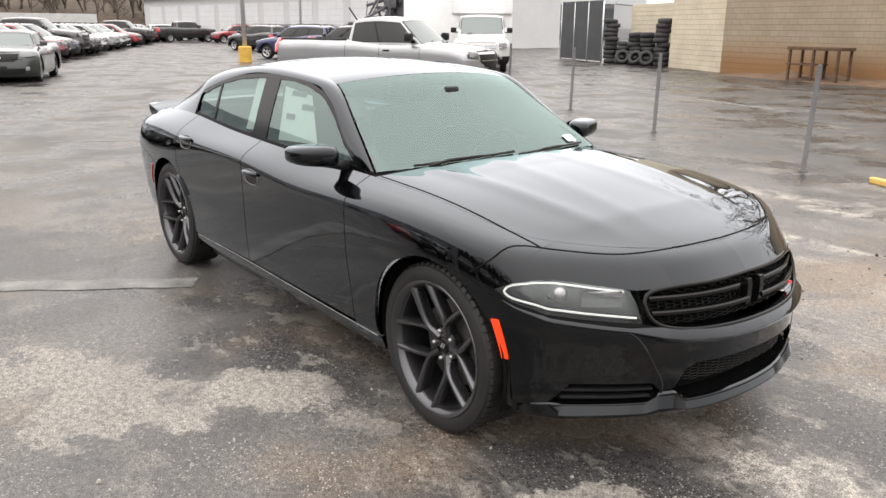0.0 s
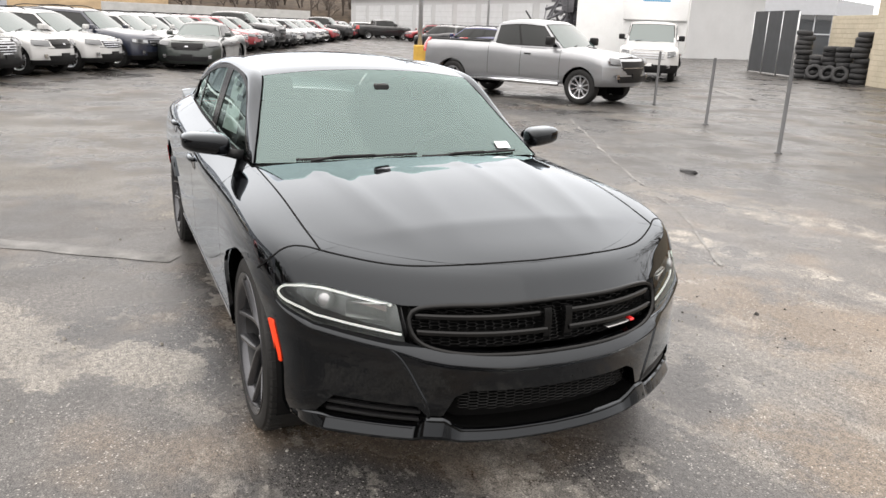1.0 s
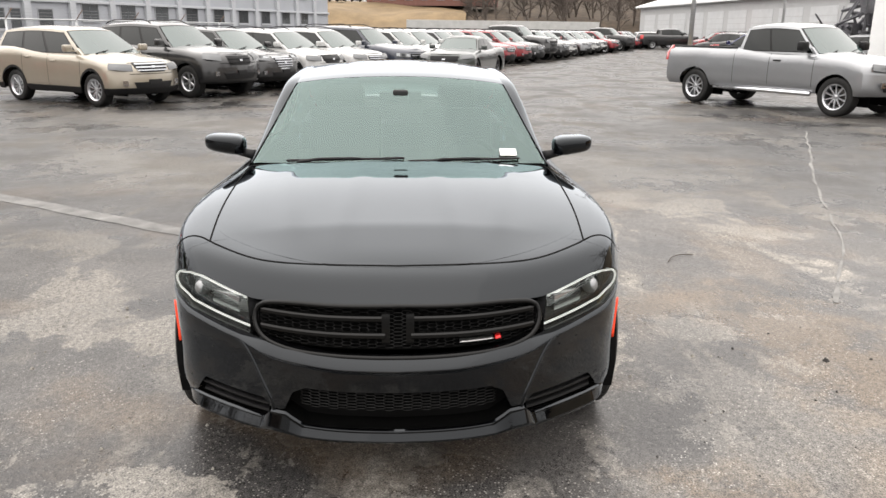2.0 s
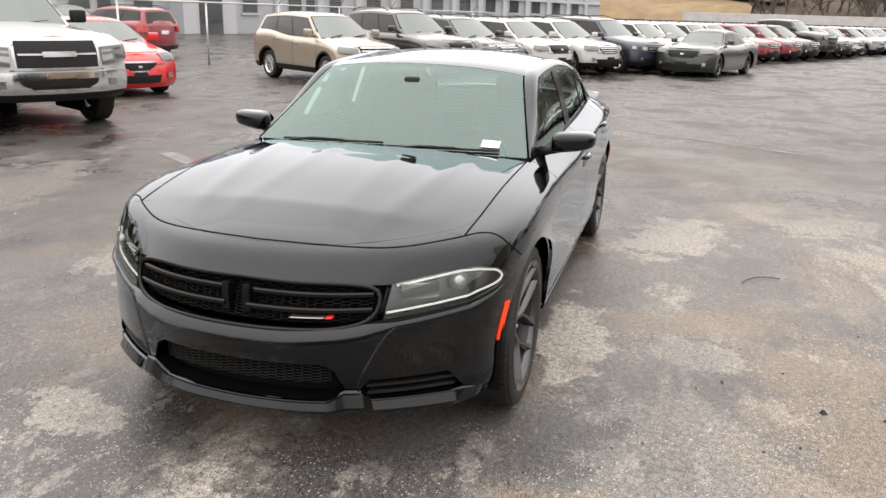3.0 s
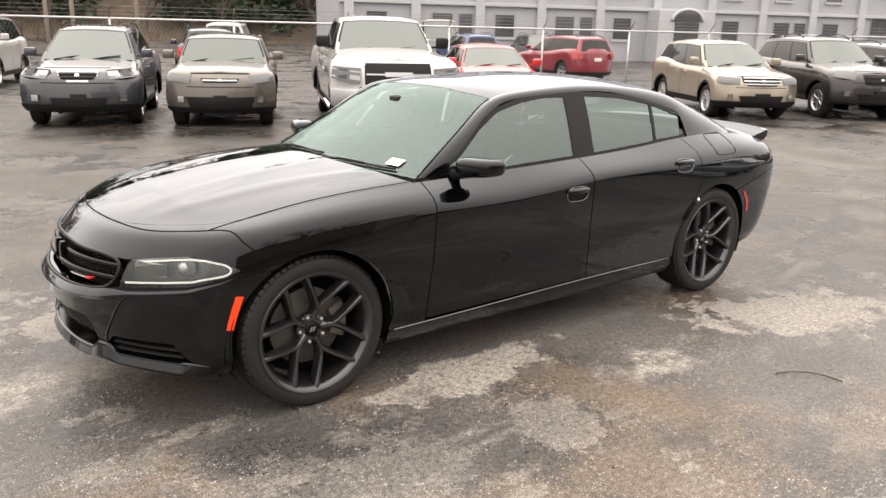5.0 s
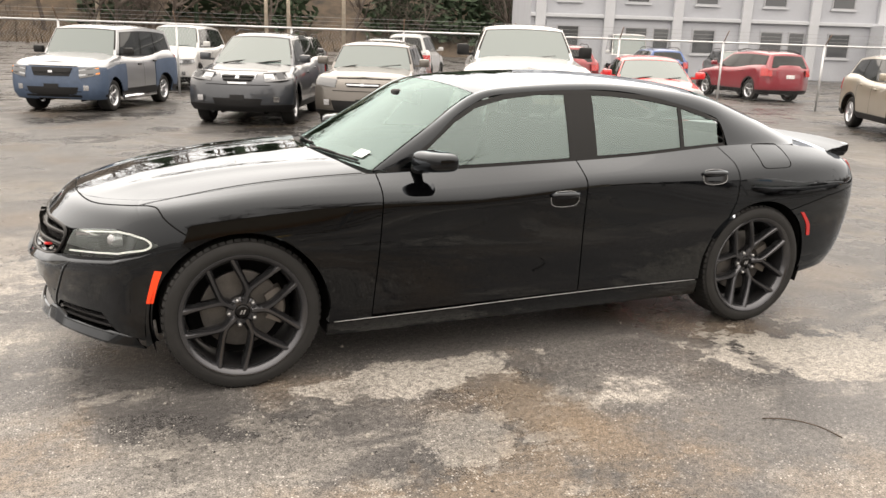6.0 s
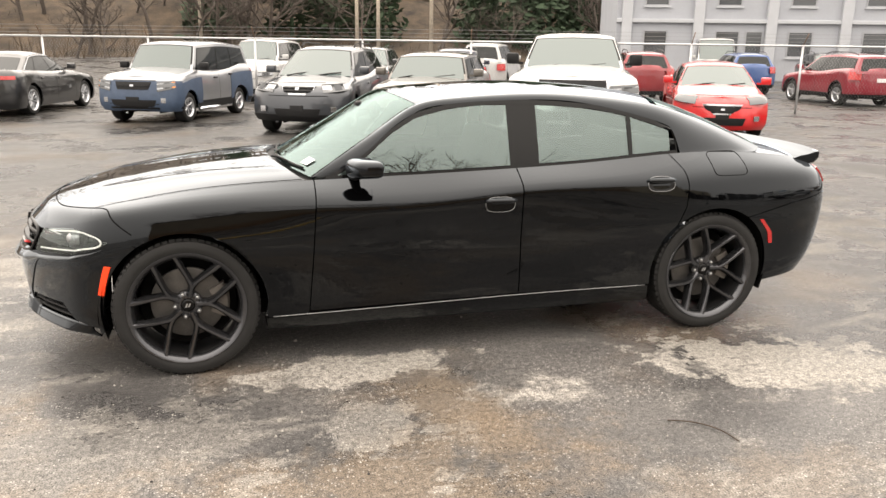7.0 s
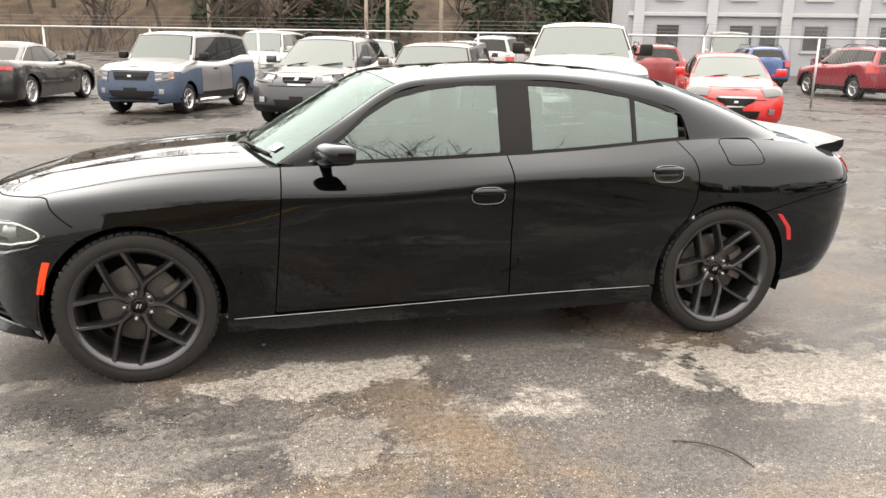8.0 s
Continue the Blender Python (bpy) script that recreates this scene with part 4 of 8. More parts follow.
M_ASPHALT = asphalt()
n = 46
edge = [math.copysign(abs(t) ** 3.0 * 1200, t) for t in np.linspace(-1, 1, n)]


def rise(x, y):
    """The lot is level; far behind it, to the woods, the land climbs."""
    d1 = max(0, -(y + 62) - 0.05 * abs(x))
    d2 = max(0, -(x + 112) - 0.0 * y) if y < 26 else 0
    return min(14, 0.28 * d1) + min(16, 0.12 * d2)


xs_g = sorted(set([round(e - 10, 2) for e in edge]))
v = [(x, y, rise(x, y)) for x in xs_g for y in edge]
tagged(part("ground", mesh_from(v, grid_faces(len(xs_g), n), "ground"), M_ASPHALT), "wet patched asphalt of the car lot", "ground", kind="structure")

# worn lane lines
M_LINE = material("worn_line_paint", (0.115, 0.112, 0.107), 0.6, vary=0.7, scale=5)
M_SEAM = material("seam_filler", (0.165, 0.16, 0.152), 0.7, vary=0.5, scale=6)
for (x0, y0), (x1, y1), wd in (((-1.0, -1.0), (-3.2, -4.4), 0.2), ((-8.6, -0.3), (-6.7, 3.2), 0.10), ((-16, 6.0), (-14.2, 10.5), 0.1), ((-30, 5.0), (-44, 20.0), 0.14), ((-19.3, 18.9), (-12.0, 15.2), 0.3), ((-12.5, 15.5), (-4.5, 13.0), 0.16)):
    d = Vector((x1 - x0, y1 - y0, 0))
    nrm = Vector((-d.y, d.x, 0)).normalized() * wd / 2
    k = 24
    pts = []
    for i in range(k + 1):
        c = Vector((x0, y0, 0.004)) + d * i / k
        jit = noise.noise(c * 3.1) * 0.35
        pts += [c + nrm * (1 + jit), c - nrm * (1 - jit)]
    tagged(part("lane_line", mesh_from(pts, grid_faces(k + 1, 2), smooth=False), M_LINE), "worn pale paint line on the asphalt", "lane line", kind="structure")
seam = smooth_line([(-8.6, 7.1), (-5.5, 5.6), (-2.56, 4.23), (-0.9, 3.5), (0.05, 2.94), (0.3, 2.8)], 60)
pts = []
for i, (x, y) in enumerate(seam):
    w_ = 0.012 + 0.018 * noise.noise(Vector((x * 4, y * 4, 0)))
    pts += [(x + w_ * .45, y + w_ + .05 * noise.noise(Vector((x * 2, y, 3))), 0.004), (x - w_ * .45, y - w_ + .05 * noise.noise(Vector((x * 2, y, 3))), 0.004)]
tagged(part("asphalt_seam", mesh_from(pts, grid_faces(60, 2), smooth=False), M_SEAM), "pale filled seam in the asphalt", "seam", kind="structure")

# loose stones, twig and scraps
random.seed(5)
M_STONE = material("stone", (0.24, 0.225, 0.20), 0.8, vary=0.4, scale=30)
st = soup()
for _ in range(900):
    r_ = random.random()
    if r_ < 0.45:
        x, y = random.gauss(2.6, 1.6), random.gauss(2.4, 1.0)
    elif r_ < 0.75:
        x, y = random.gauss(1.5, 1.8), random.gauss(-2.0, 1.0)
    else:
        x, y = random.uniform(-6, 5), random.uniform(-5, 6)
    r_ = random.uniform(0.003, 0.009) if random.random() < 0.93 else random.uniform(0.009, 0.015)
    a = random.random() * 6
    base = [(math.cos(a + k * 1.57) * r_ * random.uniform(.7, 1.2), math.sin(a + k * 1.57) * r_ * random.uniform(.7, 1.2)) for k in range(4)]
    V = [(x + p, y + q, 0.0) for p, q in base] + [(x + p * .5, y + q * .5, r_ * random.uniform(.6, 1.0)) for p, q in base]
    add(st, V, [(0, 1, 5, 4), (1, 2, 6, 5), (2, 3, 7, 6), (3, 0, 4, 7), (4, 5, 6, 7)])
tagged(part("gravel", mesh_from(*st, smooth=False), M_STONE), "loose pale grit and small stones on the asphalt", "gravel", kind="stuff")
dg = soup()
for _ in range(260):
    x, y = random.gauss(3.3, 1.1), random.gauss(2.9, 0.9)
    r_ = random.uniform(0.004, 0.012) if random.random() < 0.94 else random.uniform(0.014, 0.024)
    a = random.random() * 6
    base = [(math.cos(a + k * 1.57) * r_ * random.uniform(.6, 1.3), math.sin(a + k * 1.57) * r_ * random.uniform(.6, 1.3)) for k in range(4)]
    V = [(x + p, y + q, 0.0) for p, q in base] + [(x + p * .5, y + q * .5, r_ * random.uniform(.5, .9)) for p, q in base]
    add(dg, V, [(0, 1, 5, 4), (1, 2, 6, 5), (2, 3, 7, 6), (3, 0, 4, 7), (4, 5, 6, 7)])
tagged(part("dark_grit", mesh_from(*dg, smooth=False), material("dark_grit", (0.028, 0.026, 0.024), 0.8, vary=0.3, scale=30)), "dark crumbs of asphalt scattered on the lot", "gravel", kind="stuff")
M_TWIG = material("twig_bark", (0.05, 0.035, 0.025), 0.8, vary=0.3, scale=20)
tagged(part("twig", mesh_from(*tube_geo(smooth_line([(-0.62, 2.0, .006), (-0.72, 2.06, .012), (-0.80, 2.16, .010), (-0.82, 2.26, .006)], 14), .0035, 5)), M_TWIG), "thin bent twig lying on the asphalt", "twig")
bm = bmesh.new()
bmesh.ops.create_icosphere(bm, subdivisions=2, radius=0.09)
for q in bm.verts:
    q.co *= 1 + 0.4 * noise.noise(q.co * 18)
    q.co.z = max(q.co.z * 0.4, -0.002) + 0.002
    q.co.x *= 1.5
tagged(part("rag", bm, M_TRIM, at=pose(-3.05, 5.35, 0)), "small dark rag lying on the asphalt", "rag")

# ---------------------------------------------------------------- parked vehicles


def parked(x, y, heading, wb):
    """The pose of a vehicle whose front axle's middle stands at x, y."""
    h = radians(heading)
    return pose(x - wb / 2 * math.cos(h), y - wb / 2 * math.sin(h), 0, 0, 0, heading)


P_WHITE = paint("white_paint", (0.44, 0.44, 0.436))
P_RED = paint("red_paint", (0.55, 0.010, 0.013))
P_CRIMSON = paint("crimson_paint", (0.22, 0.010, 0.022), 0.2)
P_MAROON = paint("maroon_paint", (0.22, 0.012, 0.018), 0.3)
P_SILVER = paint("silver_paint", (0.27, 0.278, 0.29), 0.6)
P_GOLD = paint("pale_gold_paint", (0.31, 0.275, 0.22), 0.45)
P_GREY = paint("dark_grey_paint", (0.018, 0.018, 0.0195), 0.35)
P_SLATE = paint("slate_grey_paint", (0.034, 0.039, 0.047), 0.45)
P_TAUPE = paint("taupe_paint", (0.105, 0.094, 0.082), 0.45)
P_NAVY = paint("navy_paint", (0.012, 0.016, 0.032), 0.2)
P_CAR_BLACK = paint("car_black_paint", (0.008, 0.008, 0.009))
P_BLUE = paint("blue_paint", (0.02, 0.07, 0.22), 0.2)
P_GREEN = paint("green_grey_paint", (0.026, 0.033, 0.03), 0.4)
M_BLUEPLASTIC = material("blue_plastic", (0.045, 0.07, 0.115), 0.5, vary=0.15, scale=10)
SUV = dict(wb=2.69, of=0.88, orr=0.95, w=0.92, sill=0.27, hf=0.90, hr=1.06, b0=1.10, b1=1.20, cowl=0.95, wtop=0.18, roof=1.68, rr=-1.95, back=-2.15, pillars=(-0.12, -1.02), R=0.35, rim=0.22, clad=0.40, rails=True, light=(0.52, 0.74, 0.88, 0.30), grille=(0.5, 0.66, 0.86), taillight=(0.85, 1.1))

elem = car_thing("compact_suv", parked(2.75, -13.85, 64, 2.575), dict(SUV, wb=2.575, of=0.80, orr=0.92, w=0.905, paint=P_SILVER, hf=0.98, hr=1.12, cowl=0.92, wtop=0.52, roof=1.76, rr=-1.95, back=-2.08, wr=0.70, wbelt=0.83, R=0.325, rim=0.2, spokes=6, fendermat=M_BLUEPLASTIC, frontmat=(M_BLUEPLASTIC, 0.3, 0.90), clad=0.44, amber=True, step=True, light=(0.60, 0.68, 0.88, 0.16), grille=(0.46, 0.72, 0.88), rails=False, pillars=(-0.18, -0.98), bars=1, barmat=M_TRIM, corner=0.10, crown=0.04, mirrormat=M_TRIM, handlemat=M_TRIM), "boxy silver SUV with blue plastic fenders, parked by the fence", "car")
car_thing("crossover", parked(-0.42, -11.1, 67, 2.70), dict(SUV, wb=2.70, w=0.94, paint=P_SLATE, roof=1.70, R=0.36, spokes=5, grille=(0.36, 0.80, 0.92), frame=M_BRIGHTWORK, taper=0.7, light=(0.5, 0.80, 0.96, 0.36), barmat=M_TRIM), "slate grey crossover with chrome-framed grille, facing the lot", "car")
car_thing("boxy_hatchback", parked(-2.45, -9.9, 64, 2.57), dict(SUV, wb=2.57, of=0.78, orr=0.75, w=0.90, paint=P_TAUPE, hf=0.93, hr=1.07, cowl=0.88, wtop=0.45, roof=1.60, rr=-1.80, back=-1.98, wr=0.68, R=0.34, rails=False, grille=(0.36, 0.78, 0.85), light=(0.55, 0.76, 0.90, 0.22), clad=0.36, bars=1, lowgrille=(0.07, 0.27, 1.75)), "taupe boxy hatchback parked against the chain-link fence", "car")
RAM = dict(wb=3.79, of=0.95, orr=1.28, w=1.01, sill=0.42, hf=1.25, hr=1.37, b0=1.38, b1=1.40, cowl=1.28, wtop=0.72, roof=1.98, rr=-1.06, back=-1.14, bed=1.42, wr=0.73, wbelt=0.92, R=0.42, rim=0.235, tw=0.27, pillars=(0.12,), spokes=8, corner=0.08, crown=0.05, light=(0.62, 0.98, 1.20, 0.12), taillight=(1.0, 1.35), rails=False)
ram = car_thing("pickup_truck", parked(-4.42, -7.42, 65, 3.79), dict(RAM, paint=P_WHITE, grille=(0.54, 0.86, 1.20), bars=1, badge=(0.40, 0.034), frame=M_BRIGHTWORK, taper=0.96, light=(0.60, 0.88, 1.12, 0.22),  frontmat=(M_CHROME, 0.52, 0.80), clad=0.52, lowgrille=(0.16, 0.29, 0.95), step=True, mirrormat=M_TRIM), "white heavy-duty crew-cab pickup with chrome bumper", "pickup truck")
car_thing("hatchback", parked(-8.55, -9.25, 62, 2.65), dict(SUV, wb=2.65, of=0.88, orr=0.83, w=0.90, sill=0.17, paint=P_RED, hf=0.78, hr=0.96, b0=0.98, b1=1.06, cowl=0.95, wtop=0.25, roof=1.47, rr=-1.35, back=-1.95, R=0.315, rails=False, clad=None, light=(0.55, 0.66, 0.80, 0.42), grille=(0.40, 0.50, 0.64), taper=0.75, frame=M_BRIGHTWORK, bars=0, corner=0.16, crown=0.09, pillars=(-0.1, -0.9)), "bright red hatchback with trapezoid black grille", "car")
car_thing("crossover", parked(-13.15, -6.15, 58, 2.69), dict(SUV, paint=P_GOLD, spokes=10, rails=False, lowgrille=(0.12, 0.25, 1.05), grille=(0.5, 0.72, 0.92), bars=3), "pale gold crossover with ten-spoke wheels", "car", "row of parked cars")
car_thing("suv", parked(-15.45, -4.75, 58, 2.79), dict(SUV, wb=2.79, of=0.9, orr=1.1, w=0.965, paint=P_GREY, hf=1.02, hr=1.18, b0=1.2, b1=1.26, roof=1.80, R=0.39, cowl=0.78, wtop=0.12, spokes=6, sill=0.36, light=(0.56, 0.88, 1.04, 0.3), grille=(0.42, 0.78, 1.0), barmat=M_TRIM), "dark grey body-on-frame SUV", "car", "row of parked cars")
car_thing("crossover", parked(-17.75, -4.0, 58, 2.70), dict(SUV, wb=2.7, w=0.94, paint=P_GREY, bars=4, grille=(0.40, 0.62, 0.88), frame=M_BRIGHTWORK, taper=0.75, light=(0.5, 0.80, 0.94, 0.42)), "charcoal crossover with chrome hexagon grille", "car", "row of parked cars")
car_thing("small_suv", parked(-19.4, -2.75, 58, 2.52), dict(SUV, wb=2.52, of=0.8, orr=0.8, w=0.885, paint=P_WHITE, roof=1.65, bars=1, barmat=M_TRIM, grille=(0.5, 0.68, 0.90)), "white small SUV with black grille", "car", "row of parked cars")
car_thing("crossover", parked(-21.1, -1.55, 58, 2.69), dict(SUV, paint=P_WHITE, bars=3, spokes=10), "white crossover with chrome grille bars", "car", "row of parked cars")
car_thing("suv", parked(-23.1, -0.25, 58, 3.02), dict(SUV, wb=3.02, of=0.95, orr=1.1, w=0.99, paint=P_NAVY, roof=1.77, R=0.38, cowl=1.0, wtop=0.25, rr=-2.3, back=-2.5, hf=1.0, hr=1.14), "dark navy three-row SUV", "car", "row of parked cars")
SEDAN = dict(wb=2.83, of=0.92, orr=1.08, w=0.92, sill=0.18, hf=0.78, hr=0.97, b0=0.98, b1=1.03, tail=1.05, cowl=0.80, wtop=0.05, roof=1.46, rr=-1.0, back=-1.75, wr=0.60, wbelt=0.80, R=0.345, rim=0.235, clad=None, rails=False, light=(0.52, 0.64, 0.76, 0.42), grille=(0.55, 0.45, 0.70), pillars=(-0.2, -1.1), taillight=(0.84, 0.92), corner=0.15, crown=0.09)
car_thing("sedan", parked(-22.55, 1.6, -20, 3.05), dict(SEDAN, wb=3.05, w=0.95, paint=P_GREEN, hf=0.86, hr=1.0, cowl=0.92, wtop=0.3, back=-1.85, roof=1.48, R=0.36, rimmat=M_RIM, light=(0.6, 0.72, 0.84, 0.28), grille=(0.55, 0.60, 0.82), bars=0, corner=0.1, crown=0.05), "dark green-grey sedan with dark wheels standing ahead of the row", "car")
car_thing("sedan", parked(5.69, -18.78, -105, 2.83), dict(SEDAN, paint=P_CAR_BLACK, spokes=10, trimmat=M_BRIGHTWORK), "black sedan seen from behind with red tail lamps", "car")
silv = car_thing("pickup_truck", parked(-11.55, 9.75, 28, 3.74), dict(RAM, wb=3.74, of=0.95, orr=1.15, w=1.0, sill=0.45, paint=P_SILVER, cowl=1.30, wtop=0.68, rr=-0.62, back=-0.70, pillars=(0.22,), hf=1.10, hr=1.25, b0=1.28, b1=1.32, bed=1.32, roof=1.90, R=0.405, rim=0.255, clad=None, grille=(0.6, 0.72, 1.02), light=(0.62, 0.92, 1.06, 0.16), spokes=10, step=True, amber=True, mirrormat=M_TRIM, bars=1, handlemat=M_TRIM), "silver crew-cab pickup with black grille and chrome step tubes", "pickup truck")

# ---------------------------------------------------------------- the black sedan in the middle of the lot
HK = [2.5, 2.2, 1.9, 1.5, 0.85, 0.3, -0.3, -0.8, -1.3, -1.8, -2.2, -2.5]


def hb(xf, xr, w, z):
    return dict(xf=xf, xr=xr, w=w if isinstance(w, list) else [w] * len(HK), z=z)


HERO_BELTS = [
    hb(2.36, -2.40, [.905, .905, .895, .875, .865, .865, .865, .865, .865, .865, .865, .865], [.235, .225, .21, .20, .19, .19, .19, .19, .19, .21, .26, .30]),
    hb(2.43, -2.44, [.935, .935, .93, .92, .915, .915, .915, .915, .915, .915, .915, .915], [.33, .32, .30, .29, .28, .28, .28, .28, .29, .31, .36, .39]),
    hb(2.445, -2.49, 0.93, [.46, .45, .44, .43, .43, .43, .43, .43, .44, .46, .50, .52]),
    hb(2.44, -2.51, [.930, .930, .938, .952, .942, .936, .936, .94, .948, .95, .945, .945], [.58, .58, .58, .58, .58, .58, .58, .59, .60, .62, .66, .68]),
    hb(2.405, -2.51, [.932, .932, .940, .957, .945, .938, .938, .944, .954, .955, .95, .95], [.69, .70, .71, .73, .72, .71, .73, .75, .765, .79, .81, .82]),
    hb(2.345, -2.49, [.922, .922, .928, .940, .942, .940, .940, .942, .942, .938, .935, .935], [.755, .78, .81, .85, .835, .825, .875, .895, .905, .905, .90, .895]),
    hb(2.29, -2.45, [.895, .895, .893, .895, .912, .918, .916, .912, .905, .90, .895, .895], [.80, .83, .865, .915, .915, .905, .945, .965, .985, .995, .975, .96]),
    hb(2.24, -2.40, [.80, .79, .78, .775, .785, .80, .80, .80, .79, .775, .77, .77], [.83, .85, .885, .945, .985, 1.0, 1.02, 1.045, 1.08, 1.075, 1.035, 1.005]),
]
HERO_FRONT = [(1, 0), (.983, .264), (.931, .475), (.865, .640), (.782, .80), (.690, .922), (.602, .968), (.484, .994), (.346, 1.0), (0, 1)]
HERO_REAR = [(1, 0), (.990, .42), (.970, .68), (.935, .83), (.865, .925), (.71, .977), (.5, .993), (.3, 1), (0, 1)]
SK = Skin((1.0, -1.0), HERO_FRONT, HERO_REAR, HK, HERO_BELTS, 900, 200)
HUB = 1.526
ARCH = 0.403


def hx(x, z=None):
    """The place on the hero's skin at x; without z, on its top edge."""
    if z is None:
        lo, hi = (1.5, 3.0) if x < 0 else (0.0, 1.5)
        for _ in range(30):
            mid = (lo + hi) / 2
            lo, hi = (mid, hi) if SK.top(mid)[0] > x else (lo, mid)
        return (lo, SK.top(lo)[2])
    return (SK.a_of_x(x, z), z)


def hy(y, z, rear=False):
    return (0.0 if not rear else 3.0, z) if y == 0 else (SK.a_of_y(y, z, rear), z)


def arch(wx, a0, a1, n=20, r=ARCH):
    return [hx(wx + r * math.cos(t), 0.364 + r * math.sin(t)) for t in np.radians(np.linspace(a0, a1, n))]


def top_line(x0, x1, n=24):
    a0, a1 = hx(x0)[0], hx(x1)[0]
    return [(a, SK.top(a)[2]) for a in np.linspace(a0, a1, n)]


def coons(c0, c1, d0, d1, nu, nv, off=0.0, even=True):
    c0, c1, d0, d1 = resample(c0, nu), resample(c1, nu), resample(d0, nv), resample(d1, nv)
    P = np.empty((nu, nv, 3))
    for i in range(nu):
        u = i / (nu - 1)
        for j in range(nv):
            v = j / (nv - 1)
            q = (1 - v) * c0[i] + v * c1[i] + (1 - u) * d0[j] + u * d1[j] - ((1 - u) * (1 - v) * c0[0] + u * (1 - v) * c0[-1] + (1 - u) * v * c1[0] + u * v * c1[-1])
            P[i, j] = SK.at(q[0], q[1])
    if off:
        P = P - sheet_normals(P) * off
    return P


def panel(P, thick=0.018):
    """A body panel, its rim turned in towards the car's middle."""
    s = soup()
    i, j = P.shape[0] // 2, P.shape[1] // 2
    n = sheet_normals(P)[i, j]
    out = P[i, j] - np.array((P[i, j][0] * 0.9, 0, 0.55))
    add(s, *shell(P, thick, bool(np.dot(n, out) < 0)))
    return s


def up_shell(P, thick):
    return shell(P, thick, bool(sheet_normals(P)[P.shape[0] // 2, P.shape[1] // 2][2] < 0))


def out_shell(P, thick):
    return shell(P, thick, bool(sheet_normals(P)[P.shape[0] // 2, P.shape[1] // 2][1] < 0))


hero = thing("sedan", pose(0, 0, 0), "glossy black four-door sedan with dark wheels and spoiler, wet lot", "car")
# bumper, nose and their openings
HL_TOP = [hy(.545, .738), hy(.70, .764), hy(.765, .774), hx(2.0, .770), hx(1.94, .754), hx(1.878, .722)]
HL_LOW = [hy(.53, .618), hy(.70, .636), hy(.80, .650), hx(2.03, .664), hx(1.95, .686), hx(1.878, .718)]
s = soup()
c0 = [hy(0, .748), hy(.25, .745), hy(.47, .738), hy(.52, .736)] + HL_TOP
c1 = top_line(2.239, 1.94, 40)
c1[0] = (0.0, SK.top(0)[2])
nose = coons(resample(c0, 60), resample(c1, 60), [c0[0], c1[0]], [c0[-1], hx(1.908, .765), hx(1.932, .815), c1[-1]], 60, 14)
add(s, *panel(nose))
R0 = arch(HUB, -14, 57, 14)
right = R0 + [hx(1.94)]
right = list(resample(R0, 16)) + list(resample([R0[-1], hx(1.94)], 12))[1:]
left = [hx(1.953, .225), hx(1.955, .30), hx(1.945, .45), hx(1.92, .60), hx(1.878, .72), hx(1.908, .765), hx(1.932, .815), hx(1.94)]
side_p = coons(left, right, [left[0], right[0]], [left[-1], right[-1]], 40, 12)
add(s, *panel(side_p))
c1 = [hy(0, .582), hy(.28, .585), hy(.42, .597), hy(.50, .612)] + HL_LOW
c0 = [hy(0, .455), hy(.33, .455), hy(.375, .43), hy(.41, .352), hy(.46, .350), hy(.49, .385), hy(.74, .385), hy(.79, .305), hx(1.955, .27)]
mid_p = coons(resample(c0, 90), resample(c1, 90), [c0[0], c1[0]], [c0[-1], hx(1.945, .45), hx(1.92, .60), c1[-1]], 90, 14)
add(s, *panel(mid_p))
part("front_bumper", mesh_from(*both(s), name="front_bumper"), M_BLACK, hero, sharp=50)
lt = resample([hy(0, .300), hy(.34, .302), hy(.405, .345), hy(.46, .343), hy(.49, .305), hy(.62, .303), hy(.76, .300), hy(.79, .298), hx(2.0, .285)], 90)
lows = [(a, SK.low(a)[2]) for a, _ in lt]
P = np.empty((90, 7, 3))
for i in range(90):
    t0, t1 = lt[i], lows[i]
    out = SK.at(*hy(0.001, .3))
    for j, (t, o) in enumerate(((0, 0), (.06, .010), (.52, .050), (.60, .055), (.68, .054), (.80, .040), (1, .005))):
        p = SK.at(t0[0], t0[1] * (1 - t) + t1[1] * t)
        q = SK.at(min(t0[0] + .01, 3), .3) - SK.at(max(t0[0] - .01, 0), .3)
        n = np.array((q[1], -q[0], 0))
        n = n / (np.linalg.norm(n) + 1e-9)
        fade = 1 if t0[1] > 0 and i < 78 else max(0, (89 - i) / 12) ** 0.6
        P[i, j] = p + n * o * fade
if P[0, 0, 1] < 1e-3:
    P[0, :, 1] = 0
s = soup()
add(s, *shell(P, 0.01, bool(sheet_normals(P)[30, 2][0] < 0)))
part("chin_spoiler", mesh_from(*both(s), name="chin_spoiler"), M_BLACK, hero, "black chin spoiler with upturned lip", sharp=22)

# dark shelf between the lip and the lower grille
shelf = np.array([[(p[0] - dx, p[1] * (1 - .25 * dx), p[2] + dz - .004) for dx, dz in ((-.012, -.004), (.02, 0), (.09, .012), (.16, .06))] for p in (SK.at(*q) for q in lt[:82])])
shelf[0, :, 1] = 0
s = soup()
add(s, *up_shell(shelf, 0.006))
part("chin_shelf", mesh_from(*both(s), name="chin_shelf"), M_GLOSSBLACK, hero, sharp=40)


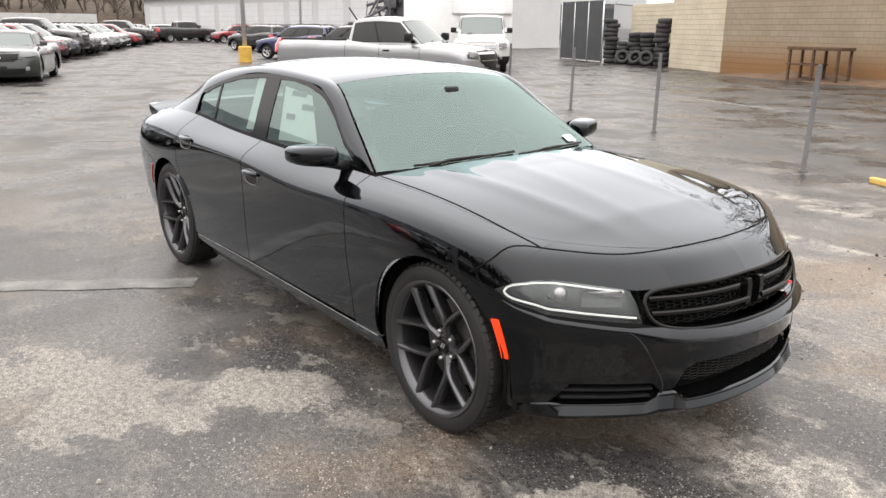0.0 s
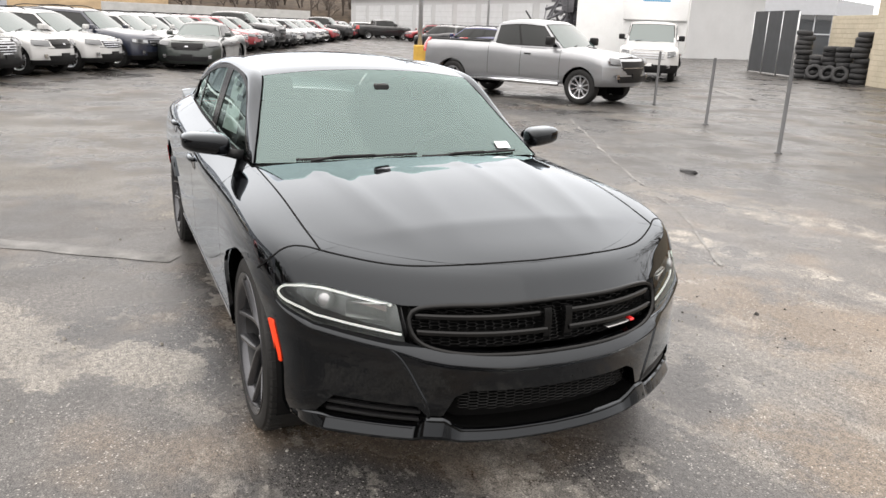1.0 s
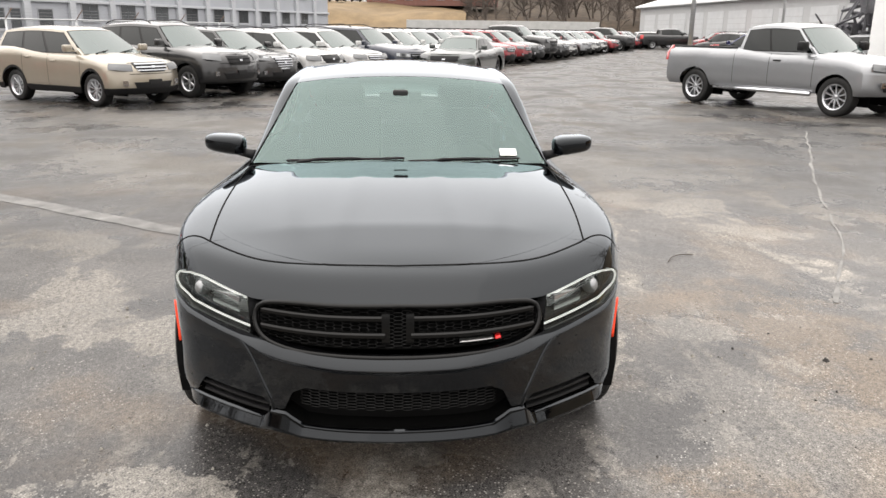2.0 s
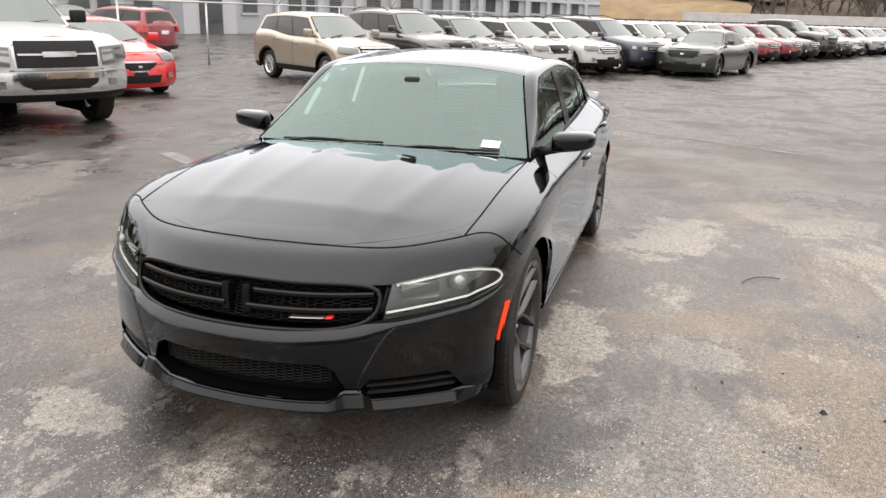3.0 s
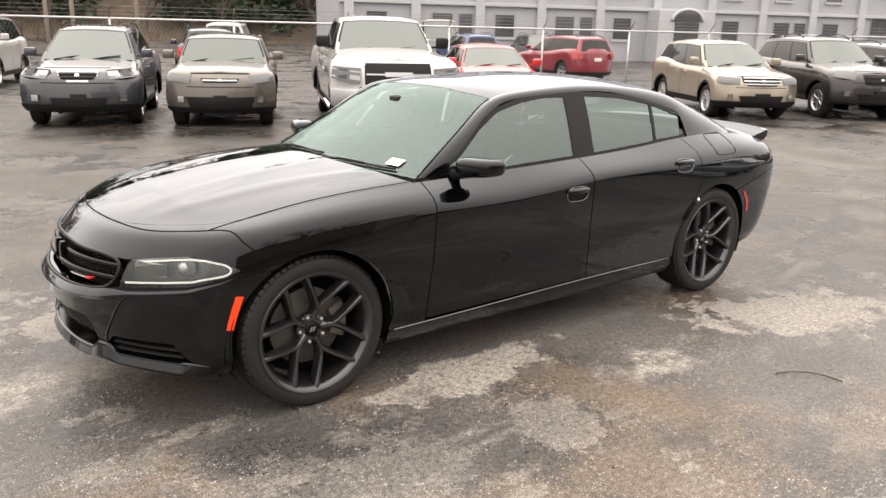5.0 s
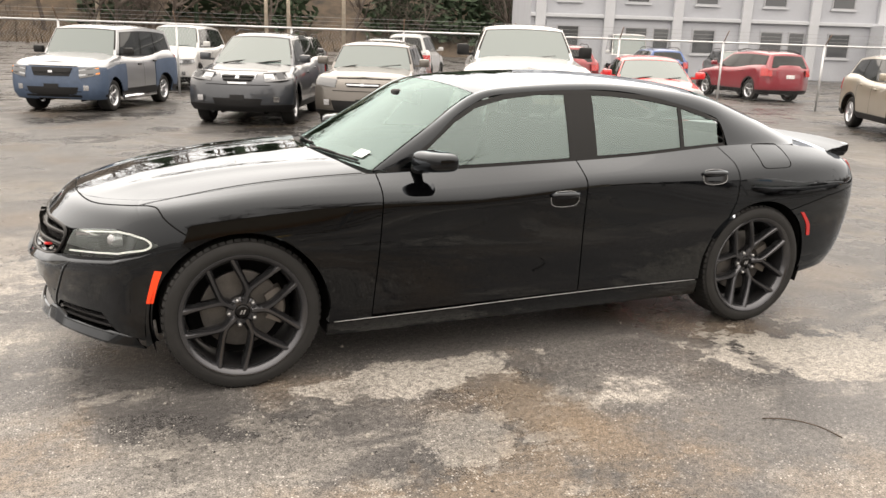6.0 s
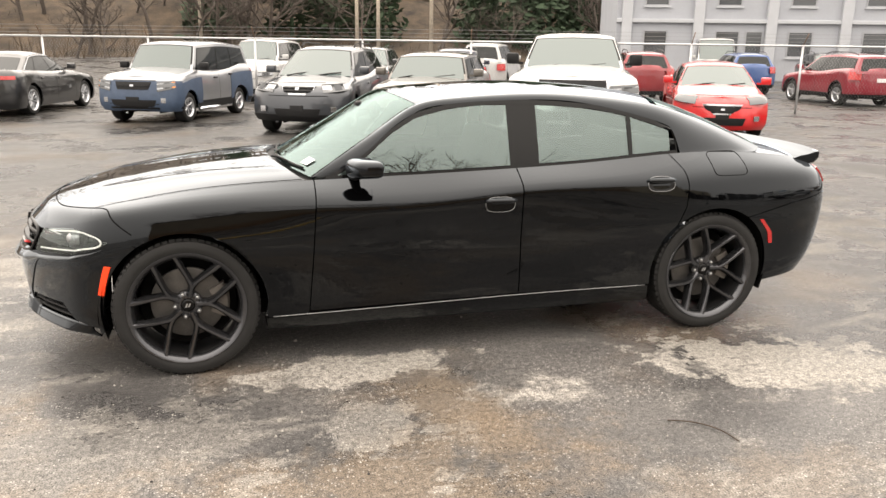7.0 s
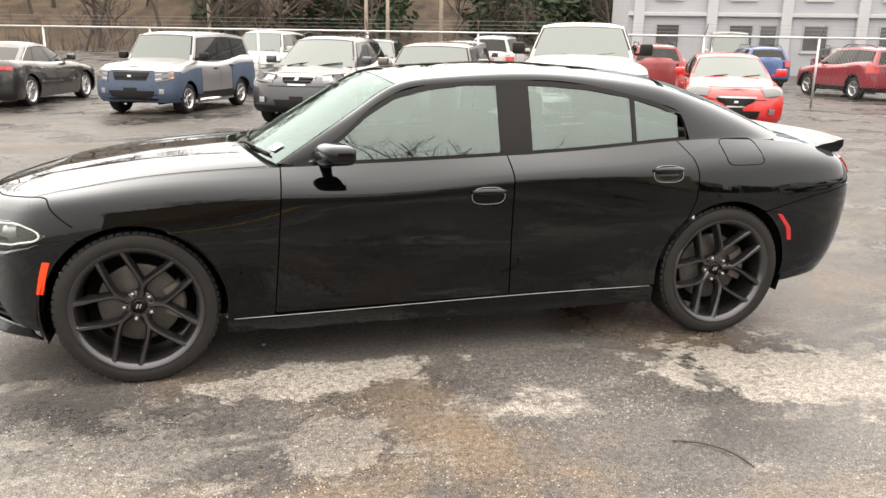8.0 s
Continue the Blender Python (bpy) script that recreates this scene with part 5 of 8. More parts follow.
def full_patch(y1, z0, z1, off, n=40, nz=6, curve=0.0):
    """A sheet across the nose from -y1 to y1, set back by off."""
    ys = np.linspace(-y1, y1, n)
    P = np.array([[(lambda p: (p[0] - off, math.copysign(p[1], y) if y else 0, p[2]))(SK.at(SK.a_of_y(max(abs(y), 1e-3), z), z)) for z in np.linspace(z0, z1, nz)] for y in ys])
    return P


def hexes(y1, z0, z1, off, cell, wire, squash=0.6, taper=0.0):
    """A honeycomb of wires across the nose."""
    sp = soup()
    dy, dz = cell * 1.5, cell * squash
    for i in range(-int(y1 / dy) - 1, int(y1 / dy) + 2):
        for j in range(int((z1 - z0) / dz) + 2):
            cy, cz = i * dy, z0 + j * dz + (dz / 2 if i % 2 else 0)
            if abs(cy) > y1 - taper * (z1 - cz) or cz > z1 - dz * 0.3 or cz < z0 + dz * 0.2:
                continue
            ring = []
            for k in range(6):
                t = math.pi / 3 * k
                y, z = cy + cell * math.cos(t), cz + dz / 1.73 * math.sin(t)
                p = SK.at(SK.a_of_y(max(abs(y), 1e-3), z), z)
                ring.append((p[0] - off, y, z))
            add(sp, *tube_geo(ring, wire, 4, closed=True))
    return sp


def bar(y0, y1, z0, z1, h, off, n=14, depth=0.03):
    """A bar across part of the nose with a rounded front."""
    V = []
    ys = np.linspace(y0, y1, n)
    for i, y in enumerate(ys):
        zc = z0 + (z1 - z0) * i / (n - 1)
        p = SK.at(SK.a_of_y(max(abs(y), 1e-3), zc), zc)
        for dx, dz in ((-depth, -h), (-0.006, -h), (0, -h * 0.5), (0, h * 0.5), (-0.006, h), (-depth, h)):
            V.append((p[0] - off + dx, y, zc + dz))
    F = grid_faces(n, 6)
    return V, F + [tuple(range(6)), tuple((n - 1) * 6 + k for k in range(6))[::-1]]


grille = part("grille", mesh_from(full_patch(.53, .585, .745, .075).reshape(-1, 3), grid_faces(40, 6)), M_DARK, hero, "black crossbar grille with honeycomb mesh")
part("mesh", mesh_from(*hexes(.49, .60, .735, .05, .02, .0028)), M_GLOSSBLACK, grille)
for sgn in (1, -1):
    for za, zb in ((.705, .702), (.652, .650)):
        part("crossbar", mesh_from(*bar(sgn * .045, sgn * .49, za, zb, .0105, .006)), M_GLOSSBLACK, grille, sharp=40)
    part("upright", mesh_from(*bar(sgn * .028, sgn * .056, .675, .675, .055, .004, 4)), M_GLOSSBLACK, grille, sharp=40)
part("badge_bar", mesh_from(*bar(.215, .335, .628, .628, .0022, .004)), M_STEEL, grille, "small pale badge bar")
part("badge_slash", mesh_from(*bar(.342, .362, .628, .628, .005, .002, 4)), material("badge_red", (0.6, 0.02, 0.02), 0.4), grille, "small red badge")
s = soup()
ring = [hy(0, .745), hy(.25, .742), hy(.44, .735), hy(.505, .71), hy(.512, .67), hy(.49, .625), hy(.43, .598), hy(.28, .585), hy(0, .582)]
pts = [SK.at(*q) for q in ring]
loop = [(p[0] - .004, p[1], p[2]) for p in pts] + [(p[0] - .004, -p[1], p[2]) for p in pts[-2:0:-1]]
loop = smooth_line(loop + [loop[0]], 90)[:-1]
part("surround", mesh_from(*tube_geo(loop, .010, 8, closed=True)), M_GLOSSBLACK, grille)
ledge = [hy(0.0, .558), hy(.2, .560), hy(.4, .574), hy(.49, .588), hy(.56, .596), hy(.64, .606), hy(.72, .618), hy(.80, .632), hx(2.03, .647), hx(1.96, .667), hx(1.915, .685)]
ledge = resample([(0.0, .558)] + [q for q in ledge[1:]], 70)
s = soup()
V = []
for i, (a_, z_) in enumerate(ledge):
    p = SK.at(a_, z_)
    q = SK.at(a_ + .01, z_) - SK.at(max(a_ - .01, 0), z_)
    n_ = np.array((q[1], -q[0], 0)) / np.linalg.norm(q[:2])
    n_ = n_ * (1 if n_[0] + .3 * n_[1] > 0 else -1)
    k_ = 1.0 - .66 * min(1, max(0, (abs(p[1]) - .47) / .10))
    k_ *= min(1, (69 - i) / 10 + .1)
    for o, dz in ((-.03, .028), (.002, .021), (.027, -.002), (.031, -.010), (.025, -.021), (-.004, -.042)):
        V.append(p + n_ * o * k_ + np.array((0, 0, dz * k_)))
    if i == 0:
        for q_ in V:
            q_[1] = 0
add(s, V, grid_faces(70, 6))
part("bumper_ledge", outward(mesh_from(*both(s))), M_BLACK, hero, "black bumper ledge catching the sky", sharp=30)
crease = [SK.at(*q) for q in (hy(.60, .598), hy(.56, .575), hy(.528, .53), hy(.49, .45), hy(.457, .37), hy(.452, .33))]
pair("bumper_crease", tube_geo([p + np.array((-.002, -.002, 0)) for p in smooth_line(crease, 50)], .008, 8), M_BLACK, hero)
core = full_patch(.80, .235, .50, .115, 40, 5)
part("bumper_core", mesh_from(core.reshape(-1, 3), grid_faces(40, 5)), M_DARK, hero)
lowg = part("lower_grille", mesh_from(full_patch(.42, .27, .46, .085).reshape(-1, 3), grid_faces(40, 6)), M_DARK, hero, "black lower honeycomb grille")
part("mesh", mesh_from(*hexes(.375, .365, .455, .04, .022, .003, 0.55, 0.5)), M_GLOSSBLACK, lowg)
for sgn in (1, -1):
    ys = np.linspace(.44, .80, 16)
    Q = np.array([[(lambda p: (p[0] - .05, sgn * p[1], p[2]))(SK.at(SK.a_of_y(y, .34), z)) for z in (.28, .33, .39)] for y in ys])
    fog = part("fog_pocket", mesh_from(Q.reshape(-1, 3), grid_faces(16, 3, sgn < 0)), M_DARK, hero, "black corner intake with two slats")
    for z in (.355, .322):
        part("slat", mesh_from(*bar(sgn * .475, sgn * .755, z, z - .002, .007, .012)), M_TRIM, fog, sharp=40)
# headlights
LT, LL = resample(HL_TOP, 40), resample(HL_LOW, 40)


def lamp_sheet(nv, off):
    """The headlight's opening filled with a sheet, set back by off and shallower towards its outer tip."""
    S_ = coons(LL, LT, [LL[0], LT[0]], [LL[-1], LT[-1]], 40, nv)
    mid = S_[:, nv // 2]
    d = np.gradient(mid, axis=0)
    nm = np.stack([d[:, 1], -d[:, 0], np.zeros(40)], 1)
    nm /= np.linalg.norm(nm, axis=1, keepdims=True)
    nm *= np.sign(nm[:, :1] + 0.3 * nm[:, 1:2])
    deep = np.minimum(1, (40 - np.arange(40)) / 12)
    return S_ - nm[:, None, :] * (off * deep)[:, None, None]


back = lamp_sheet(8, 0.05)
lens = lamp_sheet(8, 0.003)
sb, sl = soup(), soup()
add(sb, back.reshape(-1, 3), grid_faces(40, 8, True))
rim_v = [lens[i, 0] for i in range(40)] + [lens[i, 7] for i in range(39, -1, -1)]
rim_b = [back[i, 0] for i in range(40)] + [back[i, 7] for i in range(39, -1, -1)]
nn = len(rim_v)
add(sb, rim_v + rim_b, [(k, (k + 1) % nn, nn + (k + 1) % nn, nn + k) for k in range(nn)])
add(sl, lens.reshape(-1, 3), grid_faces(40, 8, bool(sheet_normals(lens)[20, 4][0] < 0)))
drl_in = lamp_sheet(9, 0.022)
drl = [drl_in[i, 1] for i in range(1, 34)] + [drl_in[36, 4]] + [drl_in[i, 7] for i in range(33, 1, -1)]
proj_c = np.array([back[22, 4] + np.array((.035, 0.0, 0)), back[11, 4] + np.array((.035, 0, 0))])
for sgn in (1, -1):
    def flipy(sp_):
        return sp_ if sgn > 0 else mirror_geo(*sp_)
    lamp = part("headlight", mesh_from(*flipy(sb)), M_LAMPDARK, hero, "lit headlight with white daytime running lamp outline")
    part("lens", mesh_from(*flipy(sl)), M_LENS, lamp)
    part("daytime_lamp", mesh_from(*flipy(tube_geo(smooth_line(drl, 90), .0042, 8))), M_DRL, lamp, "glowing white light strip")
    v, f = lathe_geo([(0.0, 0.024), (0.018, 0.021), (0.028, 0.01), (0.032, 0), (0.034, -0.04)], 24)
    v = [(-y * 0 + proj_c[0][0] + y, proj_c[0][1] + x, proj_c[0][2] + z) for x, y, z in v]
    part("projector", mesh_from(*flipy((v, f))), M_REFLECTOR, lamp)
    vb, fb = box_geo(-0.02, 0.01, -0.075, 0.075, -0.028, 0.028)
    d = back[16, 4] - back[6, 4]
    yaw = math.atan2(-d[0], d[1])
    c = proj_c[1]
    vb = [(c[0] + x * math.cos(yaw) - y * math.sin(yaw), c[1] + x * math.sin(yaw) + y * math.cos(yaw), c[2] + z) for x, y, z in vb]
    part("turn_lamp", mesh_from(*flipy((vb, fb)), smooth=False), M_LAMPGREY, lamp)
# fenders, doors, quarters, sills
g = 0.003
A0 = list(resample(arch(HUB, 57, 192, 30), 34))
bot = A0 + [hx(1.10, .283), hx(.912, .283)]
bot = np.vstack([resample(A0, 44), resample([A0[-1], hx(.912, .285)], 8)[1:]])
topc = top_line(1.9405, .856, 51)
fend = coons(bot, topc, [bot[0], topc[0]], [hx(.912, .285), hx(.885, .60), hx(.866, .85), hx(.856)], 51, 26)
pair("fender", panel(fend), M_BLACK, hero, sharp=50)
f_front = [hx(.905, .305), hx(.879, .60), hx(.860, .85), hx(.849)]
f_rear = [hx(-.275, .318), hx(-.272, .64), hx(-.279, .9), hx(-.283)]
fd = coons(resample(f_front, 30), resample(f_rear, 30), [f_front[0], f_rear[0]], top_line(.849, -.283, 30), 30, 40)
fdoor = pair("front_door", panel(fd), M_BLACK, hero, sharp=50)
r_front = [hx(-.282, .318), hx(-.279, .64), hx(-.286, .9), hx(-.290)]
da = [hx(HUB * -1 + .412 * math.cos(t), .364 + .412 * math.sin(t)) for t in np.radians(np.linspace(-7, 27, 8))]
r_rear = da + [hx(-1.25, .66), hx(-1.305, .78), hx(-1.318, .90), hx(-1.30, 1.0), hx(-1.252)]
rd = coons(resample(r_front, 40), resample(r_rear, 40), [r_front[0], r_rear[0]], top_line(-.290, -1.252, 34), 40, 34)
rdoor = pair("rear_door", panel(rd), M_BLACK, hero, sharp=50)
qa = arch(-HUB, 29, 123, 30)
qd0 = [qa[0], hx(-1.257, .66), hx(-1.312, .78), hx(-1.325, .90), hx(-1.307, 1.0), hx(-1.259)]
qbot = np.vstack([resample(qa, 34), resample([qa[-1], hx(-2.05, .775), hx(-2.33, .825)], 18)[1:]])
qtop = top_line(-1.259, -2.34, 51)
quarter = coons(qbot, qtop, qd0, [hx(-2.33, .825), hx(-2.34)], 51, 26)
pair("quarter_panel", panel(quarter), M_BLACK, hero, sharp=50)
s = soup()
ra_ = arch(-HUB, 194, 124, 14)
rb0 = [ra_[0], hx(-2.2, .30), hy(.5, .33, True), (3.0, .34)]
rb1 = [ra_[-1], hx(-2.05, .77), hx(-2.33, .82), hy(.5, .80, True), (3.0, .80)]
add(s, *panel(coons(resample(rb0, 50), resample(rb1, 50), ra_, [rb0[-1], rb1[-1]], 50, 14)))
part("rear_bumper", mesh_from(*both(s)), M_BLACK, hero, sharp=50)
s = soup()
t0 = [hx(-2.335, .83), hy(.5, .81, True), (3.0, .81)]
t1 = top_line(-2.345, -2.399, 20) + [(3.0, SK.top(3)[2])]
add(s, *panel(coons(resample(t0, 30), resample(t1, 30), [t0[0], t1[0]], [t0[-1], t1[-1]], 30, 8)))
part("tail_panel", mesh_from(*both(s)), M_BLACK, hero, sharp=50)
s = soup()
t0 = [hy(.77, .87, True), hy(.6, .87, True), (3.0, .87)]
t1 = [hy(.77, .96, True), hy(.6, .97, True), (3.0, .97)]
add(s, *panel(coons(resample(t0, 30), resample(t1, 30), [t0[0], t1[0]], [t0[-1], t1[-1]], 30, 5, -0.008), 0.02))
part("tail_lamp", mesh_from(*both(s)), M_REDLENS, hero, sharp=50)
sill = SK.patch([hx(1.13, .20), hx(-1.13, .20)], [hx(1.13, .278), hx(.9, .278), hx(-.28, .300), hx(-1.11, .302)], 40, 6)
pair("sill", panel(sill), M_BLACK, hero, sharp=50)
line = [SK.at(*hx(x, z)) + np.array((0, .004, 0)) for x, z in ((1.10, .285), (.6, .292), (0, .304), (-.5, .310), (-1.09, .309))]
pair("sill_moulding", tube_geo(smooth_line(line, 30), .0022, 6), M_STEEL, hero, "thin bright sill line")
# hood, with two raised creases
rows = []
xs_h = list(np.linspace(.90, 1.9, 30)) + list(1.9 + (2.2375 - 1.9) * np.sin(np.linspace(0, math.pi / 2, 22))[1:])
for x in xs_h:
    ye = SK.top(hx(x)[0])[1] + 0.001
    ze = SK.top(hx(x)[0])[2]
    row = []
    for v in np.linspace(-1, 1, 49):
        y = v * ye
        fade = min(1, max(0, (2.2 - x) / .45)) * min(1, max(0, (x - .86) / .12))
        rise = 0.052 * (1 - abs(v) ** 2.4) * min(1, max(0, (2.2375 - x) / .3)) ** 0.8
        crease = 0.0
        for yc, hh in ((.20 + .05 * (x - 1.5), .0035), (.47 + .12 * (1.5 - x), .006)):
            dd = (abs(y) - yc) / .05
            crease += hh * math.exp(-dd * dd)
        xx = x + (0.15 * (1 - (v) ** 2) * max(0, (1.25 - x) / .35))
        row.append((xx, y, ze + rise + crease * fade + 0.0005))
    rows.append(row)
Hd = np.array(rows)
s = soup()
add(s, *up_shell(Hd, 0.02))
hood_me = mesh_from(*s, name="hood")
# the hood's edge runs on smoothly into nose and fenders
jv, jf = soup()
for P_ in (nose, fend, side_p):
    add((jv, jf), P_.reshape(-1, 3), grid_faces(*P_.shape[:2]))
from mathutils.bvhtree import BVHTree
join_tree = BVHTree.FromPolygons(jv, jf)
nh = sheet_normals(Hd)
nh *= np.sign(nh[:, :, 2:3])
soft = [(0.0, 0.0, 0.0)] * len(hood_me.vertices)
for i in range(Hd.shape[0]):
    for j in range(Hd.shape[1]):
        p_ = Vector((Hd[i, j, 0], abs(Hd[i, j, 1]), Hd[i, j, 2]))
        q_, n_, _, d_ = join_tree.find_nearest(p_)
        n_ = n_ if n_.z > 0 else -n_
        k_ = max(0.0, 1 - d_ / 0.16) ** 1.5
        m_ = Vector((n_.x, math.copysign(n_.y, Hd[i, j, 1]) if n_.y > 0 else n_.y, n_.z))
        soft[i * Hd.shape[1] + j] = tuple((Vector(nh[i, j]) * (1 - k_) + m_ * k_).normalized())
hood_me.normals_split_custom_set_from_vertices(soft)
part("hood", hood_me, M_BLACK, hero, "glossy black hood with raised creases")
# shut lines round the hood and between fender and bumper
sv, sf = soup()
for P_, off_ in ((Hd, 0), (nose, 0), (fend, 0), (side_p, 0)):
    add((sv, sf), P_.reshape(-1, 3), grid_faces(*P_.shape[:2]))
skin_tree = BVHTree.FromPolygons(sv, sf)


def shut_line(pts, wide=0.0032):
    V_ = []
    line_ = smooth_line(pts, 70)
    tan_ = np.gradient(line_, axis=0)
    for p_, t_ in zip(line_, tan_):
        q_, n_, _, _ = skin_tree.find_nearest(Vector(p_))
        n_ = n_ if n_.dot(Vector((p_[0] * .3, p_[1] * .3, 1))) > 0 else -n_
        s_ = Vector(t_).cross(n_).normalized() * wide
        V_ += [q_ + s_ + n_ * .0016, q_ - s_ + n_ * .0016]
    return V_, grid_faces(len(line_), 2)


pair("hood_gap", add(soup(), *shut_line([(2.232, 0, .86), (2.222, .17, .86), (2.193, .33, .855), (2.135, .50, .85), (2.05, .62, .85), (1.947, .733, .862)])), M_DARK, hero)
pair("hood_gap", add(soup(), *shut_line([(1.947, .733, .862), (1.75, .749, .908), (1.44, .759, .954), (1.15, .763, .97), (.915, .765, .986)])), M_DARK, hero)
pair("bumper_gap", add(soup(), *shut_line([(1.947, .733, .862), (1.872, .82, .862), (1.85, .87, .835), (1.80, .91, .79), (1.765, .935, .765)])), M_DARK, hero)
# cabin
DLO_X = np.array([-1.33, -1.295, -1.179, -.992, -.775, -.564, -.373, -.094, .10, .276, .418, .577, .79])
DLO_Z = np.array([1.10, 1.222, 1.272, 1.327, 1.366, 1.384, 1.392, 1.390, 1.368, 1.325, 1.243, 1.112, .995])


def dlo_top(x):
    return float(np.interp(x, DLO_X, DLO_Z))


def belt_z(x):
    return SK.top(hx(x)[0])[2]


BX = np.linspace(-2.3, 1.0, 60)
BT = np.array([SK.top(hx(x)[0]) for x in BX])


def ys(x, z):
    yb, zb = np.interp(x, BX, BT[:, 1]), np.interp(x, BX, BT[:, 2])
    return yb - .008 - .27 * (z - zb) - .2 * (z - zb) ** 2


Dk = [(.80, .992), (.577, 1.112), (.418, 1.243), (.276, 1.325), (.10, 1.368), (-.373, 1.392), (-.775, 1.366), (-1.179, 1.272), (-1.305, 1.205), (-1.335, 1.098)]
Wk = [(.865, .772, .998), (.66, .712, 1.125), (.46, .655, 1.25), (.262, .605, 1.362), (0, .585, 1.403), (-.40, .575, 1.425), (-.80, .57, 1.412), (-1.20, .565, 1.366), (-1.58, .585, 1.262), (-2.0, .64, 1.085)]
n = 72
tk = np.linspace(0, 1, len(Dk))
tq = np.linspace(0, 1, n)
Dp = spline(tk, np.array([(x, ys(x, z), z) for x, z in Dk]), tq)
Wp = spline(tk, np.array(Wk), tq)
for i in range(n):
    Dp[i, 1] = ys(Dp[i, 0], Dp[i, 2])
P = np.empty((n, 12, 3))
for i in range(n):
    d, w_ = Dp[i], Wp[i]
    fadez = max(0, (i / n - .86) / .14)
    k = np.array(((d[0] + w_[0]) / 2 + .008 - .05 * fadez, .8 * d[1] + .2 * w_[1] + .03 * fadez, max(d[2], w_[2]) * (1 - fadez) + (d[2] + w_[2]) / 2 * fadez + .010))
    for j in range(12):
        t = j / 11
        P[i, j] = (1 - t) ** 2 * d + 2 * t * (1 - t) * k + t * t * w_
for i in range(n):
    f_ = max(0.0, (i / (n - 1) - .84) / .16) ** 1.5
    for j in range(12):
        t = j / 11
        x_ = -1.335 - .665 * t
        s_ = max(0.0, (t - .72) / .28) ** 2
        yb, zb = np.interp(x_, BX, BT[:, 1]), np.interp(x_, BX, BT[:, 2])
        P[i, j] = P[i, j] * (1 - f_) + np.array((x_, yb * (1 - s_) + .64 * s_, zb * (1 - s_) + 1.085 * s_ + .001)) * f_
s = soup()
add(s, *out_shell(P, 0.02))
pair("roof_pillar", s, M_BLACK, hero, sharp=55)
i0 = int(.333 * (n - 1)) + 1
i1 = int(.79 * (n - 1))


def cross(i, v, bow, crown):
    e = Wp[i]
    return (e[0] + bow * (1 - v * v), e[1] * v, e[2] + crown * (1 - abs(v) ** 2.2))


vv = np.linspace(-1, 1, 33)
P = np.array([[cross(i, v, .07 - .17 * (i - i0) / (i1 - i0), .045 if True else 0) for v in vv] for i in range(i0, i1 + 1)])
s = soup()
add(s, *up_shell(P, 0.02))
part("roof", mesh_from(*s), M_BLACK, hero, sharp=50)
P = np.array([[cross(i, v * .985, .135 - .065 * i / i0, .02 + .024 * i / i0) for v in vv] for i in range(0, i0)])
P[-1] = P[-1] + (np.array([cross(i0, v * .985, .07, .045) for v in vv]) - P[-1]) * .85
s = soup()
add(s, *up_shell(P, 0.006))
screen = part("windshield", mesh_from(*s), M_SCREEN, hero, "pale reflecting windshield with small white sticker", sharp=50)
screen.visible_shadow = False
WS = P
P = np.array([[cross(i, v * .985, -.10 - .02 * (i - i1) / (n - 1 - i1), .045 - .005 * (i - i1) / (n - 1 - i1)) for v in vv] for i in range(i1 + 1, n)])
s = soup()
add(s, *up_shell(P, 0.006))
rw = part("rear_window", mesh_from(*s), M_AUTOGLASS, hero, sharp=50)
rw.visible_shadow = False
rows = []
for x in np.linspace(-1.9, -2.397, 20):
    a = hx(x)[0]
    t = SK.top(a)
    rows.append([(x - .0 - .12 * (1 - v * v) * max(0, (x + 2.4) / .5), t[1] * v * .994, t[2] + .045 * (1 - abs(v) ** 2.5)) for v in np.linspace(-1, 1, 31)])
s = soup()
add(s, *up_shell(np.array(rows), 0.02))
part("trunk_lid", mesh_from(*s), M_BLACK, hero, sharp=50)
rows = []
for v in np.linspace(-1, 1, 41):
    y = .765 * v
    e = abs(v) ** 5
    xr_ = -2.40 + .05 * v * v
    zb = 1.036 - .012 * e
    prof = [(.17, -.012), (.13, .006), (.07, .017), (.02, .035), (-.005, .042), (-.013, .034), (-.012, -.015), (.02, -.055), (.1, -.065), (.17, -.04)]
    rows.append([(xr_ + dx, y, zb + .012 + dz * (1 - .25 * e)) for dx, dz in prof])
R_ = np.array(rows)
s = soup()
add(s, R_.reshape(-1, 3), grid_faces(41, 10, True))
add(s, R_[0], [tuple(range(10))])
add(s, R_[-1], [tuple(range(10))[::-1]])
part("spoiler", outward(mesh_from(*s)), M_BLACK, hero, "black trunk lid spoiler", sharp=50)


def side_sheet(xs_, zlo, zhi, off=0.0, nz=8):
    return np.array([[(x, ys(x, z) + off, z) for z in np.linspace(zlo(x), zhi(x), nz)] for x in xs_])


def gl(name, xa, xb, mat, off=-0.006, cut=.022, label=""):
    P_ = side_sheet(np.linspace(xa, xb, 24), lambda x: belt_z(x) + .012, lambda x: max(dlo_top(x) - cut, belt_z(x) + .016), off)
    s_ = soup()
    add(s_, *out_shell(P_, 0.005))
    for o in pair(name, s_, mat, hero, label, sharp=50):
        if mat == M_AUTOGLASS:
            o.visible_shadow = False


